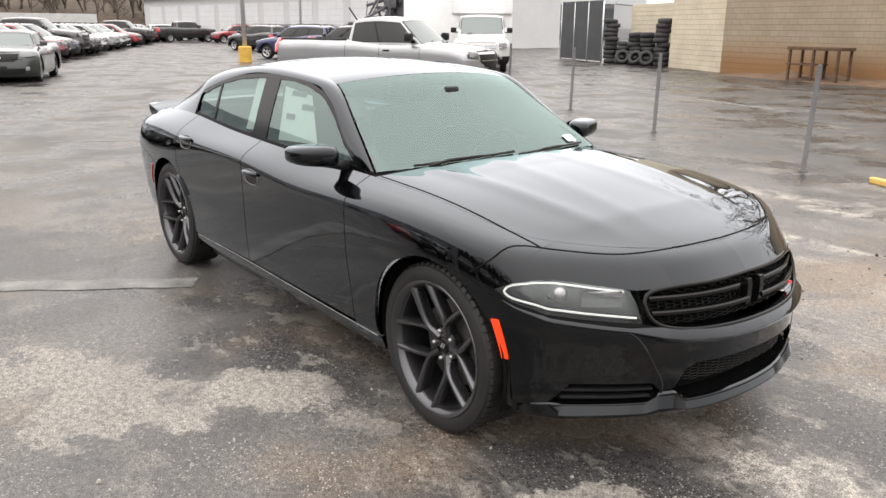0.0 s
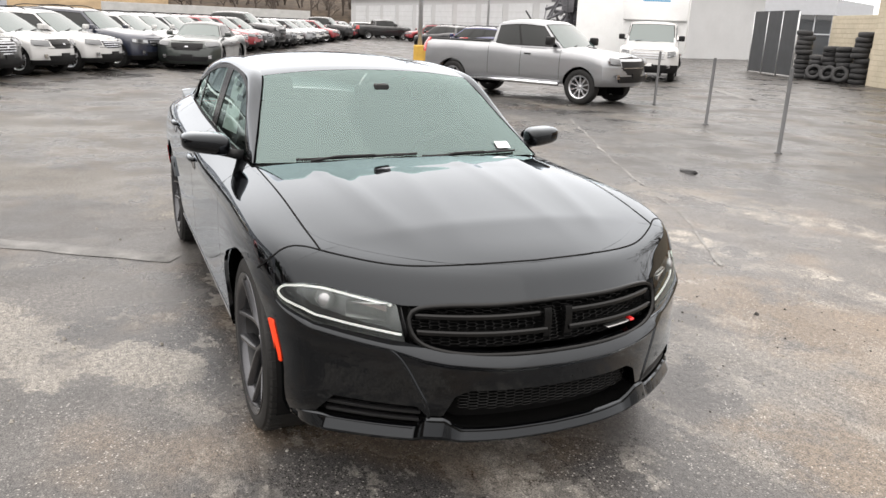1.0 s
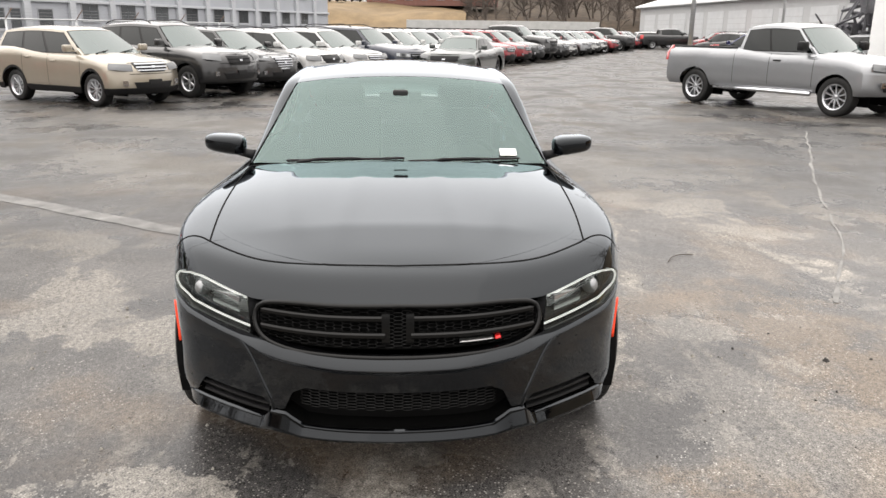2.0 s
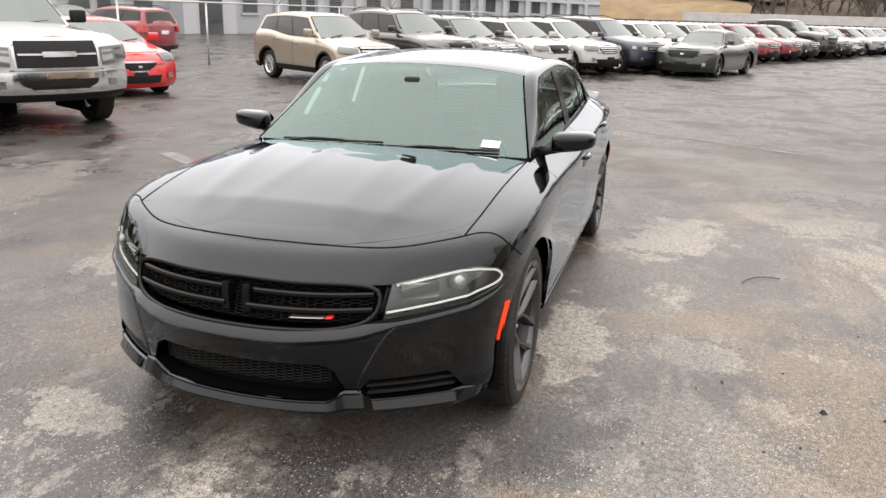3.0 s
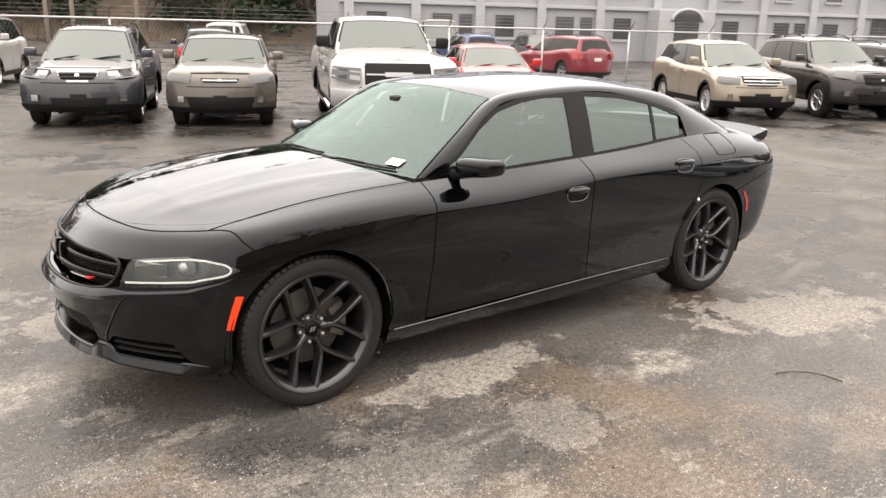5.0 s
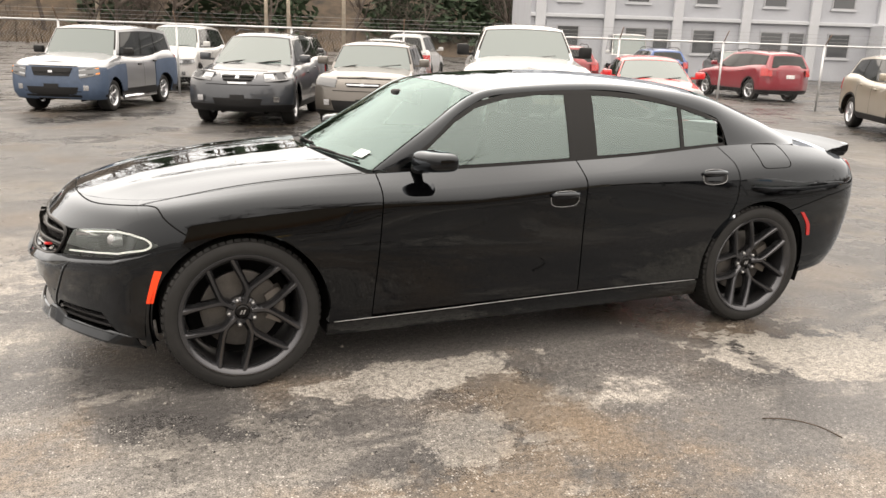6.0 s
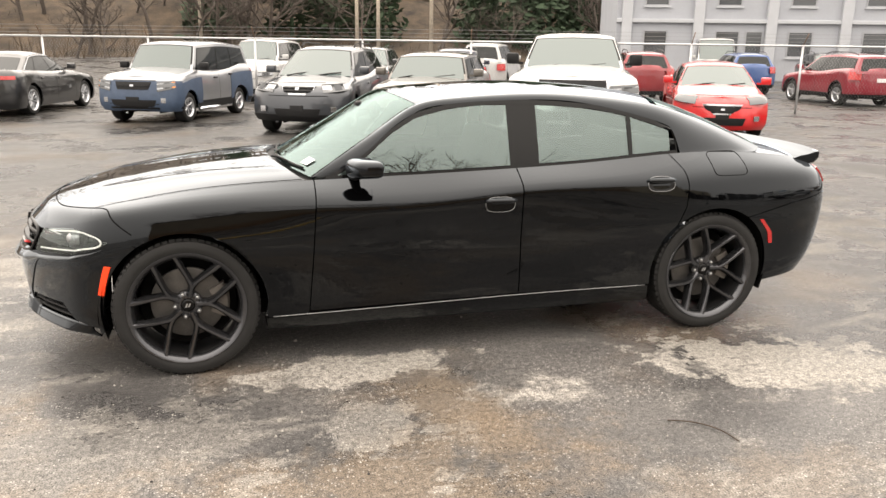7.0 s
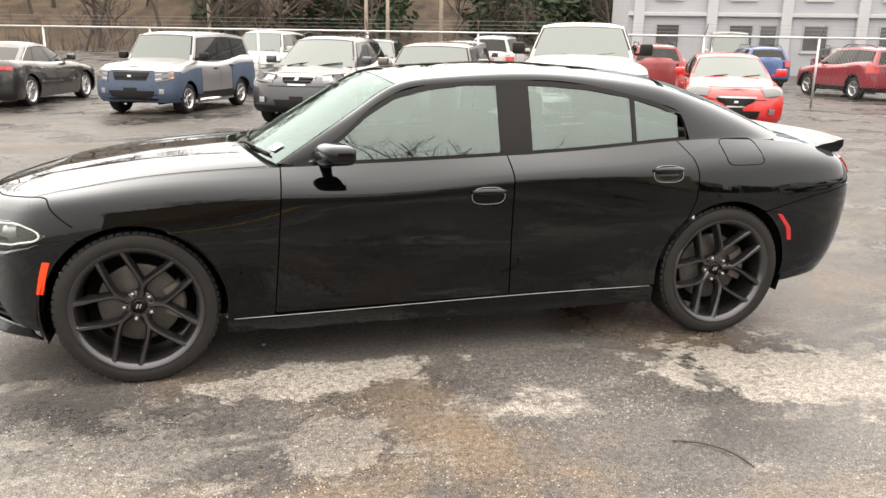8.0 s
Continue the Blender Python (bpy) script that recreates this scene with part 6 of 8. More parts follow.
gl("front_side_window", .735, -.262, M_AUTOGLASS)
gl("rear_side_window", -.424, -1.0, M_AUTOGLASS)
gl("quarter_window", -1.022, -1.275, M_AUTOGLASS)
gl("door_pillar", -.255, -.43, M_GLOSSBLACK, -.002, .004)
gl("window_divider", -.998, -1.024, M_GLOSSBLACK, -.002, .004)
s = soup()
edge = [(x, dlo_top(x)) for x in np.linspace(.775, -1.29, 60)] + [(-1.315, 1.16), (-1.318, 1.10)]
P = np.array([[(x, ys(x, z - dz) - .001, z - dz * (1 if i < 58 else .3)) for dz in (0.0, .012, .026)] for i, (x, z) in enumerate(edge)])
add(s, *out_shell(P, 0.006))
pair("window_frame", s, M_GLOSSBLACK, hero, sharp=60)
P = side_sheet(np.linspace(.79, -1.32, 40), lambda x: belt_z(x) - .002, lambda x: belt_z(x) + .017, .001, 3)
s = soup()
add(s, *out_shell(P, 0.006))
pair("belt_moulding", s, M_GLOSSBLACK, hero, sharp=60)
# cowl, wipers
P = np.array([[(.905 - .01 - k + .15 * (1 - v * v), .77 * v, .985 + .018 * (1 - v * v) - .004 * j) for j, k in enumerate((-.03, .03, .10))] for v in np.linspace(-1, 1, 31)])
part("cowl", mesh_from(P.reshape(-1, 3), grid_faces(31, 3)), M_TRIM, hero)
for y0, y1 in ((.10, .62), (-.52, .02)):
    def wsp(y, k):
        i = k * (len(WS) - 1)
        r = WS[int(i)] * (1 - i % 1) + WS[min(int(i) + 1, len(WS) - 1)] * (i % 1)
        return np.array([np.interp(y, r[:, 1], r[:, c]) for c in range(3)])
    arm = [wsp(y0, 0) + np.array((.03, 0, .008)), wsp(y0 + .12, .008) + np.array((.012, 0, .02)), wsp((y0 + y1) / 2 + .05, .018) + np.array((.008, 0, .017))]
    blade = [wsp(y, .010 + .028 * (y - y0) / (y1 - y0)) + np.array((.006, 0, .009)) for y in np.linspace(y0 - .06, y1, 12)]
    sp = soup()
    add(sp, *tube_geo(arm, .007, 6))
    add(sp, *tube_geo(blade, .0065, 6))
    part("wiper", mesh_from(*sp), M_TRIM, hero)
# mirrors
for sgn in (1, -1):
    V, F = [], []
    for i in range(25):
        th = -math.pi / 2 + math.pi * i / 24
        for j in range(32):
            ph = 2 * math.pi * j / 32
            e = lambda c, p: math.copysign(abs(c) ** p, c)
            x, y, z = e(math.cos(th), .55) * e(math.cos(ph), .6), e(math.cos(th), .55) * e(math.sin(ph), .6), e(math.sin(th), .6)
            back_ = x < 0
            x *= .095 if not back_ else .05
            y2 = y * .115
            V.append((.59 + x - .03 * y - .0, (.955 + y2), 1.062 + z * .052 * (1 - .12 * y) + .008 * y))
    F = grid_faces(25, 32)
    for i in range(24):
        F.append((i * 32 + 31, (i + 1) * 32 + 31, (i + 1) * 32, i * 32))
    mv = (V, F) if sgn > 0 else mirror_geo(V, F)
    mir = part("mirror", outward(mesh_from(*mv)), M_BLACK, hero, "black door mirror")
    arm = tube_geo([(.64, .78, 1.0), (.63, .84, 1.012), (.615, .89, 1.02)], [.03, .024, .022], 10)
    part("mirror_arm", mesh_from(*(arm if sgn > 0 else mirror_geo(*arm))), M_TRIM, mir)
    gv = [(.538, .955 + .10 * math.cos(t), 1.062 + .042 * math.sin(t)) for t in np.linspace(0, 2 * math.pi, 28)[:-1]]
    gvf = (gv, [tuple(range(27))])
    part("mirror_glass", mesh_from(*(gvf if sgn > 0 else mirror_geo(*gvf))), M_CHROME, mir)
# handles, fuel door, side markers


def oval(xc, zc, hw, hh, off, n=28, p=.55):
    pts = []
    for t in np.linspace(0, 2 * math.pi, n + 1)[:-1]:
        x, z = xc + math.copysign(abs(math.cos(t)) ** p * hw, math.cos(t)), zc + math.copysign(abs(math.sin(t)) ** p * hh, math.sin(t))
        q = SK.at(SK.a_of_x(x, z), z)
        pts.append((q[0], q[1] + off, q[2]))
    return pts


for doors, xc, zc in ((fdoor, -.147, .852), (rdoor, -1.138, .933)):
    for door, sgn in zip(doors, (1, -1)):
        ring = oval(xc, zc - .010, .086, .042, .002, 28, .7)
        c = np.mean(np.array(ring), 0)
        vf = (ring + [(c[0], c[1] - .002, c[2])], [(k, (k + 1) % 28, 28) for k in range(28)])
        part("handle_cup", mesh_from(*(vf if sgn > 0 else mirror_geo(*vf))), M_GLOSSBLACK, door)
        tb = tube_geo(ring, .0018, 6, closed=True)
        part("handle_trim", mesh_from(*(tb if sgn > 0 else mirror_geo(*tb))), M_REFLECTOR, door, "thin bright handle rim")
        pts = []
        for x in np.linspace(xc + .088, xc - .088, 9):
            q = SK.at(SK.a_of_x(x, zc + .012), zc + .012)
            pts.append((q[0], q[1] + .018 - .014 * ((x - xc) / .088) ** 4, q[2]))
        hb_ = tube_geo(pts, [.009, .015, .017, .018, .018, .018, .017, .015, .009], 10)
        part("door_handle", mesh_from(*(hb_ if sgn > 0 else mirror_geo(*hb_))), M_BLACK, door)
fuel = oval(-1.62, 1.022, .115, .064, .0015, 40, .35)
part("fuel_door", mesh_from(*tube_geo(fuel, .0022, 5, closed=True)), M_DARK, hero, "outline of the fuel door")
mk = SK.patch([hx(1.918, .453), hx(1.873, .603)], [hx(1.946, .455), hx(1.904, .606)], 8, 3)
Pm = np.array(mk)
nrm = np.cross(Pm[1, 0] - Pm[0, 0], Pm[0, 1] - Pm[0, 0])
s = soup()
add(s, *shell(Pm + np.array((0.002, .006, 0)), 0.012, bool(nrm[1] < 0)))
pair("side_marker", s, M_ORANGE, hero, "orange side marker lamp")
mk = SK.patch([hx(-1.832, .683), hx(-1.905, .60), hx(-1.928, .525)], [hx(-1.858, .683), hx(-1.935, .60), hx(-1.955, .525)], 8, 3)
nrm = np.cross(mk[1, 0] - mk[0, 0], mk[0, 1] - mk[0, 0])
s = soup()
add(s, *shell(mk + np.array((0, .005, 0)), 0.012, bool(nrm[1] < 0)))
pair("rear_marker", s, M_REDLENS, hero, "red rear side marker lamp")
# wheel wells and floor
s = soup()
for wx in (HUB, -HUB):
    V = []
    for t in np.linspace(-.35, math.pi + .35, 26):
        for yy in (.90, .45):
            V.append((wx + (ARCH + .014) * math.cos(t), yy, .364 + (ARCH + .014) * math.sin(t)))
    add(s, V, grid_faces(26, 2))
    add(s, *box_geo(wx - .41, wx + .41, .40, .45, .22, .78))
add(s, *box_geo(-2.15, 1.9, 0, .70, .24, .32))
add(s, *box_geo(-1.1, 1.1, 0, .86, .21, .30))
add(s, *box_geo(-1.1, 1.1, .80, .83, .28, .95))
add(s, *box_geo(1.0, 1.06, 0, .76, .28, .95))
add(s, *box_geo(-1.9, -1.12, 0, .76, .78, .98))
add(s, *box_geo(-1.21, -1.08, .84, .90, .45, .62))
part("underbody", mesh_from(*both(s), smooth=False), M_DARK, hero)
# seats and dashboard
for yc in (.38, -.38):
    seat = part("front_seat", box_bm(-.35, .18, yc - .25, yc + .25, .38, .60, .06), M_SEAT, hero)
    bm = box_bm(-.12, .12, -.24, .24, 0, .62, .06)
    bmesh.ops.rotate(bm, cent=(0, 0, 0), matrix=Matrix.Rotation(radians(-16), 3, "Y"), verts=bm.verts)
    bmesh.ops.translate(bm, vec=(-.36, yc, .55), verts=bm.verts)
    part("backrest", bm, M_SEAT, seat, sharp=40)
    bm = box_bm(-.05, .05, -.13, .13, 0, .17, .045)
    bmesh.ops.translate(bm, vec=(-.55, yc, 1.15), verts=bm.verts)
    part("headrest", bm, M_SEAT, seat, sharp=40)
bench = part("rear_bench", box_bm(-1.25, -.75, -.62, .62, .40, .62, .06), M_SEAT, hero)
bm = box_bm(-.1, .1, -.62, .62, 0, .6, .06)
bmesh.ops.rotate(bm, cent=(0, 0, 0), matrix=Matrix.Rotation(radians(-22), 3, "Y"), verts=bm.verts)
bmesh.ops.translate(bm, vec=(-1.25, 0, .55), verts=bm.verts)
part("backrest", bm, M_SEAT, bench, sharp=40)
part("dashboard", box_bm(.52, .95, -.74, .74, .62, .93, .06), M_TRIM, hero, sharp=40)
v, f = tube_geo([(.42 + .06 * math.sin(t), .38 + .185 * math.cos(t), .90 + .175 * math.sin(t)) for t in np.linspace(0, 2 * math.pi, 33)[:-1]], .015, 8, closed=True)
part("steering_wheel", mesh_from(v, f), M_TRIM, hero)
part("rear_view_mirror", box_bm(.36, .39, -.12, .12, 1.265, 1.33, .012), M_TRIM, hero, sharp=40)
part("camera_pod", box_bm(.36, .50, -.045, .045, 1.29, 1.345, .015), M_TRIM, hero, sharp=40)
# papers in the windows


def paper(corners, name, label):
    P_ = np.array([[(x, -(ys(x, z) - .020), z) for x, z in ((corners[0][0] * (1 - t) + corners[1][0] * t, corners[0][1] * (1 - t) + corners[1][1] * t), (corners[3][0] * (1 - t) + corners[2][0] * t, corners[3][1] * (1 - t) + corners[2][1] * t))] for t in np.linspace(0, 1, 6)])
    s_ = soup()
    add(s_, *shell(P_, 0.002, False))
    return part(name, mesh_from(*s_), M_PAPER, hero, label)


price = paper([(.30, 1.06), (-.13, 1.04), (-.20, 1.33), (.12, 1.30)], "price_sheet", "white printed sheet inside the front side window")
M_INK = material("ink", (0.12, 0.12, 0.13), 0.6)
for xa, xb, z in ((.07, -.10, 1.285), (.0, -.10, 1.16), (.2, .05, 1.22)):
    s = soup()
    add(s, [(xa, -(ys(xa, z) - .018), z), (xb, -(ys(xb, z) - .018), z), (xb, -(ys(xb, z + .03) - .018), z + .03), (xa, -(ys(xa, z + .03) - .018), z + .03)], [(0, 1, 2, 3)])
    part("print", mesh_from(*s), M_INK, price)
paper([(-.47, 1.06), (-.56, 1.06), (-.56, 1.355), (-.47, 1.36)], "paper_strip", "narrow white paper strip inside the rear side window")
c = np.array([wsp(y, k) for y, k in ((.52, .075), (.61, .075), (.61, .15), (.52, .15))]) + np.array((.006, 0, .006))
part("screen_sticker", mesh_from(c, [(0, 1, 2, 3)]), M_PAPER, hero, "small white sticker on the windshield")
put_wheels(hero, 3.052, 1.615, 0.364, 0.283, 0.235, 5, "twin", M_RIM, lugs=64)

# ---------------------------------------------------------------- fence behind the row of cars
M_GALV = material("galvanised_steel", (0.52, 0.53, 0.54), 0.45, 0.55, vary=0.15, scale=12)
M_WIRE = material("fence_wire", (0.26, 0.265, 0.27), 0.5, 0.5, vary=0.1, scale=3)
M_RUST = material("rusty_steel", (0.20, 0.13, 0.09), 0.7, 0.2, vary=0.3, scale=8)
FA, FD = Vector((9.0, -21.2, 0)), Vector((-0.953, 0.303, 0)).normalized()
FLEN, FH = 44.0, 1.85
fence = tagged(new("fence"), "galvanised chain-link fence with slanted barbed wire arms", "fence")
fence.matrix_basis = Matrix.Translation(FA) @ Matrix.Rotation(math.atan2(FD.y, FD.x), 4, "Z")
post_me = mesh_from(*tube_geo([(0, 0, 0), (0, 0, FH + 0.03)], 0.03, 10))
post_me.materials.append(M_GALV)
arm_me = mesh_from(*tube_geo([(0, 0, FH), (0.0, -0.28, FH + 0.32)], 0.014, 6))
arm_me.materials.append(M_RUST)
for i in range(int(FLEN / 3.05) + 1):
    pst = part("fence_post", post_me, None, fence, at=pose(i * 3.05, 0, 0))
    part("barb_arm", arm_me, None, pst)
part("top_rail", mesh_from(*tube_geo([(0, 0, FH), (FLEN, 0, FH)], 0.026, 8)), M_GALV, fence)
part("bottom_wire", mesh_from(*tube_geo([(0, 0, 0.06), (FLEN, 0, 0.06)], 0.006, 5)), M_WIRE, fence)
for k in range(3):
    part("barbed_wire", mesh_from(*tube_geo([(0, -0.09 * (k + 1), FH + 0.1 * (k + 1)), (FLEN, -0.09 * (k + 1), FH + 0.1 * (k + 1))], 0.005, 4)), M_WIRE, fence)
V, F = [], []
pitch, rows_n = 0.09, 20
for i in range(int(FLEN / pitch)):
    x0 = i * pitch
    o = len(V)
    for j in range(rows_n + 1):
        x = x0 + (pitch * 1.02 if j % 2 else -0.0)
        z = 0.06 + (FH - 0.08) * j / rows_n
        for dx, dy in ((-0.0032, 0.002), (0.0032, 0.002), (0, -0.003)):
            V.append((x + dx, dy + (0.003 if j % 2 else -0.003), z))
    for j in range(rows_n):
        for k in range(3):
            k2 = (k + 1) % 3
            F.append((o + j * 3 + k, o + j * 3 + k2, o + j * 3 + 3 + k2, o + j * 3 + 3 + k))
tagged(part("chain_link", mesh_from(V, F), M_WIRE, fence), kind="stuff")

# ---------------------------------------------------------------- more vehicles: beyond the fence, far row, across the lot
P_PURPLE = paint("deep_blue_paint", (0.02, 0.025, 0.09), 0.3)
P_YELLOW = paint("yellow_paint", (0.75, 0.42, 0.02))
car_thing("suv", parked(-13.4, -21.6, -112, 2.64), dict(SUV, wb=2.64, paint=P_MAROON, roof=1.66), "dark red SUV beyond the fence, seen from behind", "car")
jeep = car_thing("suv", parked(-19.5, -19.3, -98, 2.64), dict(SUV, wb=2.64, paint=P_CRIMSON, roof=1.68, R=0.36), "red SUV beyond the fence with pale plate", "car")
part("plate", box_bm(-2.28, -2.25, -.16, .16, .78, .9, .005), M_PLATE, jeep)
car_thing("suv", parked(-20.6, -26.0, -110, 2.67), dict(SUV, wb=2.67, paint=P_BLUE, roof=1.65), "blue SUV beyond the fence", "car")
grey_suv = car_thing("suv", parked(-24.5, -24.0, 62, 2.7), dict(SUV, paint=P_GREY), "dark grey SUV beyond the fence", "car")
VAN = dict(wb=3.3, of=0.8, orr=1.0, w=0.98, sill=0.32, hf=1.02, hr=1.28, b0=1.30, b1=1.34, cowl=1.75, wtop=1.0, roof=2.35, rr=-2.4, back=-2.55, wr=0.84, wbelt=0.92, R=0.35, pillars=(0.55,), quarter=False, rails=False, clad=0.36, light=(0.62, 0.85, 1.05, 0.15), grille=(0.5, 0.72, 0.95))
car_thing("van", parked(-22.3, -29.5, 60, 3.3), dict(VAN, paint=P_WHITE), "white cargo van beyond the fence", "van")
mini = car_thing("minivan", parked(0.4, -20.6, 68, 2.8), dict(SUV, wb=2.8, paint=P_WHITE, roof=1.9, hf=1.0, hr=1.2, b0=1.22, b1=1.28, cowl=1.0, wtop=0.35, grille=(0.34, 0.70, 0.92)), "white minivan parked beyond the fence", "car")
copy_thing(grey_suv, parked(-3.3, -21.3, 70, 2.7))
copy_thing(mini, parked(-10.2, -27.5, -120, 2.8))
car_thing("suv", parked(-6.9, -22.3, -108, 2.7), dict(SUV, paint=P_NAVY), "dark blue SUV beyond the fence, seen from behind", "car")
wag = car_thing("suv", parked(9.4, -20.0, -100, 2.7), dict(SUV, paint=P_GREY, roof=1.75), "dark SUV seen from behind beside the fence", "car")
# the row goes on into the distance
w1 = car_thing("crossover", parked(-25.3, 0.75, 60, 2.69), dict(SUV, paint=P_WHITE, bars=1), "white crossover in the long row", "car", "far row of cars")
m1 = car_thing("crossover", parked(-36.6, 5.66, 60, 2.69), dict(SUV, paint=P_MAROON), "dark red crossover in the long row", "car", "far row of cars")
s1 = car_thing("crossover", parked(-29.7, 2.54, 60, 2.69), dict(SUV, paint=P_SILVER, bars=3), "silver crossover in the long row", "car", "far row of cars")
k1 = car_thing("pickup_truck", parked(-41.2, 7.74, 60, 3.74), dict(RAM, paint=P_CAR_BLACK, wb=3.74, clad=None, bars=1, grille=(0.6, 0.8, 1.1)), "black pickup in the long row", "pickup truck", "far row of cars")
far = [(w1, 2.69), (s1, 2.69), (w1, 2.69), (m1, 2.69), (w1, 2.69), (grey_suv, 2.7), (k1, 3.74), (grey_suv, 2.7), (w1, 2.69), (m1, 2.69), (s1, 2.69)]
x, y = -27.4, 1.5
for i in range(22):
    if abs(x + 29.7) > 1 and abs(x + 36.6) > 1 and abs(x + 41.2) > 1.2:
        ob, wb_ = far[i % 11]
        c_ = copy_thing(ob, parked(x + .3 * math.sin(i * 2.7), y + .35 * math.sin(i * 1.9), 58 + 2.5 * math.sin(i * 3.3), wb_))
        tagged(c_, group="far row of cars")
    x, y = x - 2.3, y + 1.04
# across the lot
black1 = car_thing("suv", parked(-47.9, 20.4, -160, 2.7), dict(SUV, paint=P_CAR_BLACK), "black SUV seen from behind far across the lot", "car")
blue1 = car_thing("suv", parked(-34.5, 16.2, -150, 2.7), dict(SUV, paint=P_PURPLE), "deep blue SUV standing across the lot", "car", "cars across the lot")
for i, (px, py, ob, hd) in enumerate(((-32.0, 17.6, grey_suv, -150), (-29.5, 18.6, s1, -150), (-60, 27.5, black1, -92), (-64, 27.5, grey_suv, -92), (-69, 27.5, m1, -92), (-74, 27.5, k1, 88), (-56, 27.3, w1, -88), (-52, 27.2, s1, -90), (-79, 27.5, w1, 90), (-84, 27.8, grey_suv, -90), (-90, 27.8, s1, 90))):
    tagged(copy_thing(ob, parked(px, py, hd, 2.7)), group="cars across the lot")
car_thing("pickup_truck", parked(-54.0, 55.5, 20, 3.5), dict(RAM, wb=3.5, paint=P_RED, roof=1.85, clad=None, hf=1.05, hr=1.2, b0=1.22, b1=1.25, bed=1.25), "red pickup standing far across the lot", "pickup truck")
car_thing("pickup_truck", parked(-66, 63, 15, 3.5), dict(RAM, wb=3.5, paint=P_YELLOW, roof=1.9, clad=None), "yellow truck far across the lot", "pickup truck")
copy_thing(grey_suv, parked(-66, 58, 10, 2.7))
copy_thing(w1, parked(-61, 59.5, 10, 2.7))
# box truck
M_BOXWHITE = material("box_white", (0.76, 0.77, 0.77), 0.45, vary=0.06, scale=2)
M_SIGNBLUE = material("sign_blue", (0.05, 0.30, 0.55), 0.5)
BT_POSE = parked(-19.4, 17.3, -41, 4.0)
bt = car_thing("box_truck", BT_POSE, dict(VAN, wb=4.0, of=0.85, orr=1.3, w=1.0, paint=P_WHITE, hf=1.15, hr=1.38, b0=1.4, b1=1.42, cowl=1.75, wtop=1.15, roof=2.12, rr=0.45, back=0.4, bed=1.0, R=0.40, grille=(0.62, 0.78, 1.06), light=(0.68, 0.84, 1.06, 0.1), bars=3, grillemat=M_STEEL, pillars=(0.75,), corner=0.06, crown=0.04, bumpermat=M_TRIM, clad=0.6, mirrormat=M_TRIM, backglass=False), "white box truck with blue lettering bars over the cab", "truck")
box = part("cargo_box", box_bm(-3.6, 0.42, -1.2, 1.2, 0.95, 3.45, 0.03), M_BOXWHITE, bt, sharp=40)
part("over_cab", box_bm(0.40, 0.62, -1.2, 1.2, 2.15, 3.45, 0.05), M_BOXWHITE, box, sharp=40)
part("sign_bar", box_bm(0.622, 0.632, -0.55, 0.55, 2.98, 3.16), M_SIGNBLUE, box, "blue lettering bar")
part("sign_line", box_bm(0.622, 0.630, -0.5, 0.5, 2.84, 2.89), M_SIGNBLUE, box, "thin blue lettering bar")
part("plate", box_bm(2.88, 2.90, -0.16, 0.16, 0.55, 0.66), M_PLATE, bt)

# ---------------------------------------------------------------- buildings, woods and the far edges
M_MOTEL = material("grey_white_siding", (0.34, 0.355, 0.385), 0.7, vary=0.07, scale=0.7, bump=0.05)
M_MOTELTRIM = material("pale_trim", (0.41, 0.425, 0.45), 0.6, vary=0.05, scale=2)
M_PANE = material("dark_window", (0.05, 0.055, 0.06), 0.08, coat=0.6)
M_FRAME = material("window_frame", (0.30, 0.31, 0.33), 0.5, vary=0.1, scale=6)


def wall_block(name, a, b_, h, depth, mat, label, category, z0=0.0):
    """A building whose front runs from a to b_; in its frame x runs along the front, y goes back."""
    d = Vector((b_[0] - a[0], b_[1] - a[1], 0))
    ob = tagged(new(name), label, category)
    ob.matrix_basis = Matrix.Translation((a[0], a[1], z0)) @ Matrix.Rotation(math.atan2(d.y, d.x), 4, "Z")
    return ob, d.length


def window(parent, x, z, w_, h_, y=0.0, bars=1, sill=True):
    fr = soup()
    t = 0.07
    add(fr, *box_geo(x - t, x + w_ + t, y - 0.05, y + 0.03, z - t, z))
    add(fr, *box_geo(x - t, x + w_ + t, y - 0.05, y + 0.03, z + h_, z + h_ + t))
    add(fr, *box_geo(x - t, x, y - 0.05, y + 0.03, z, z + h_))
    add(fr, *box_geo(x + w_, x + w_ + t, y - 0.05, y + 0.03, z, z + h_))
    win = part("window", mesh_from(*fr, smooth=False), M_FRAME, parent)
    for k in range(bars + 1):
        wx = w_ / (bars + 1)
        part("pane", mesh_from(*box_geo(x + k * wx + 0.02, x + (k + 1) * wx - 0.02, y - 0.02, y + 0.0, z, z + h_), smooth=False), M_PANE, win)
    if sill:
        part("sill", mesh_from(*box_geo(x - 0.14, x + w_ + 0.14, y - 0.12, y, z - 0.17, z - t), smooth=False), M_MOTELTRIM, win)


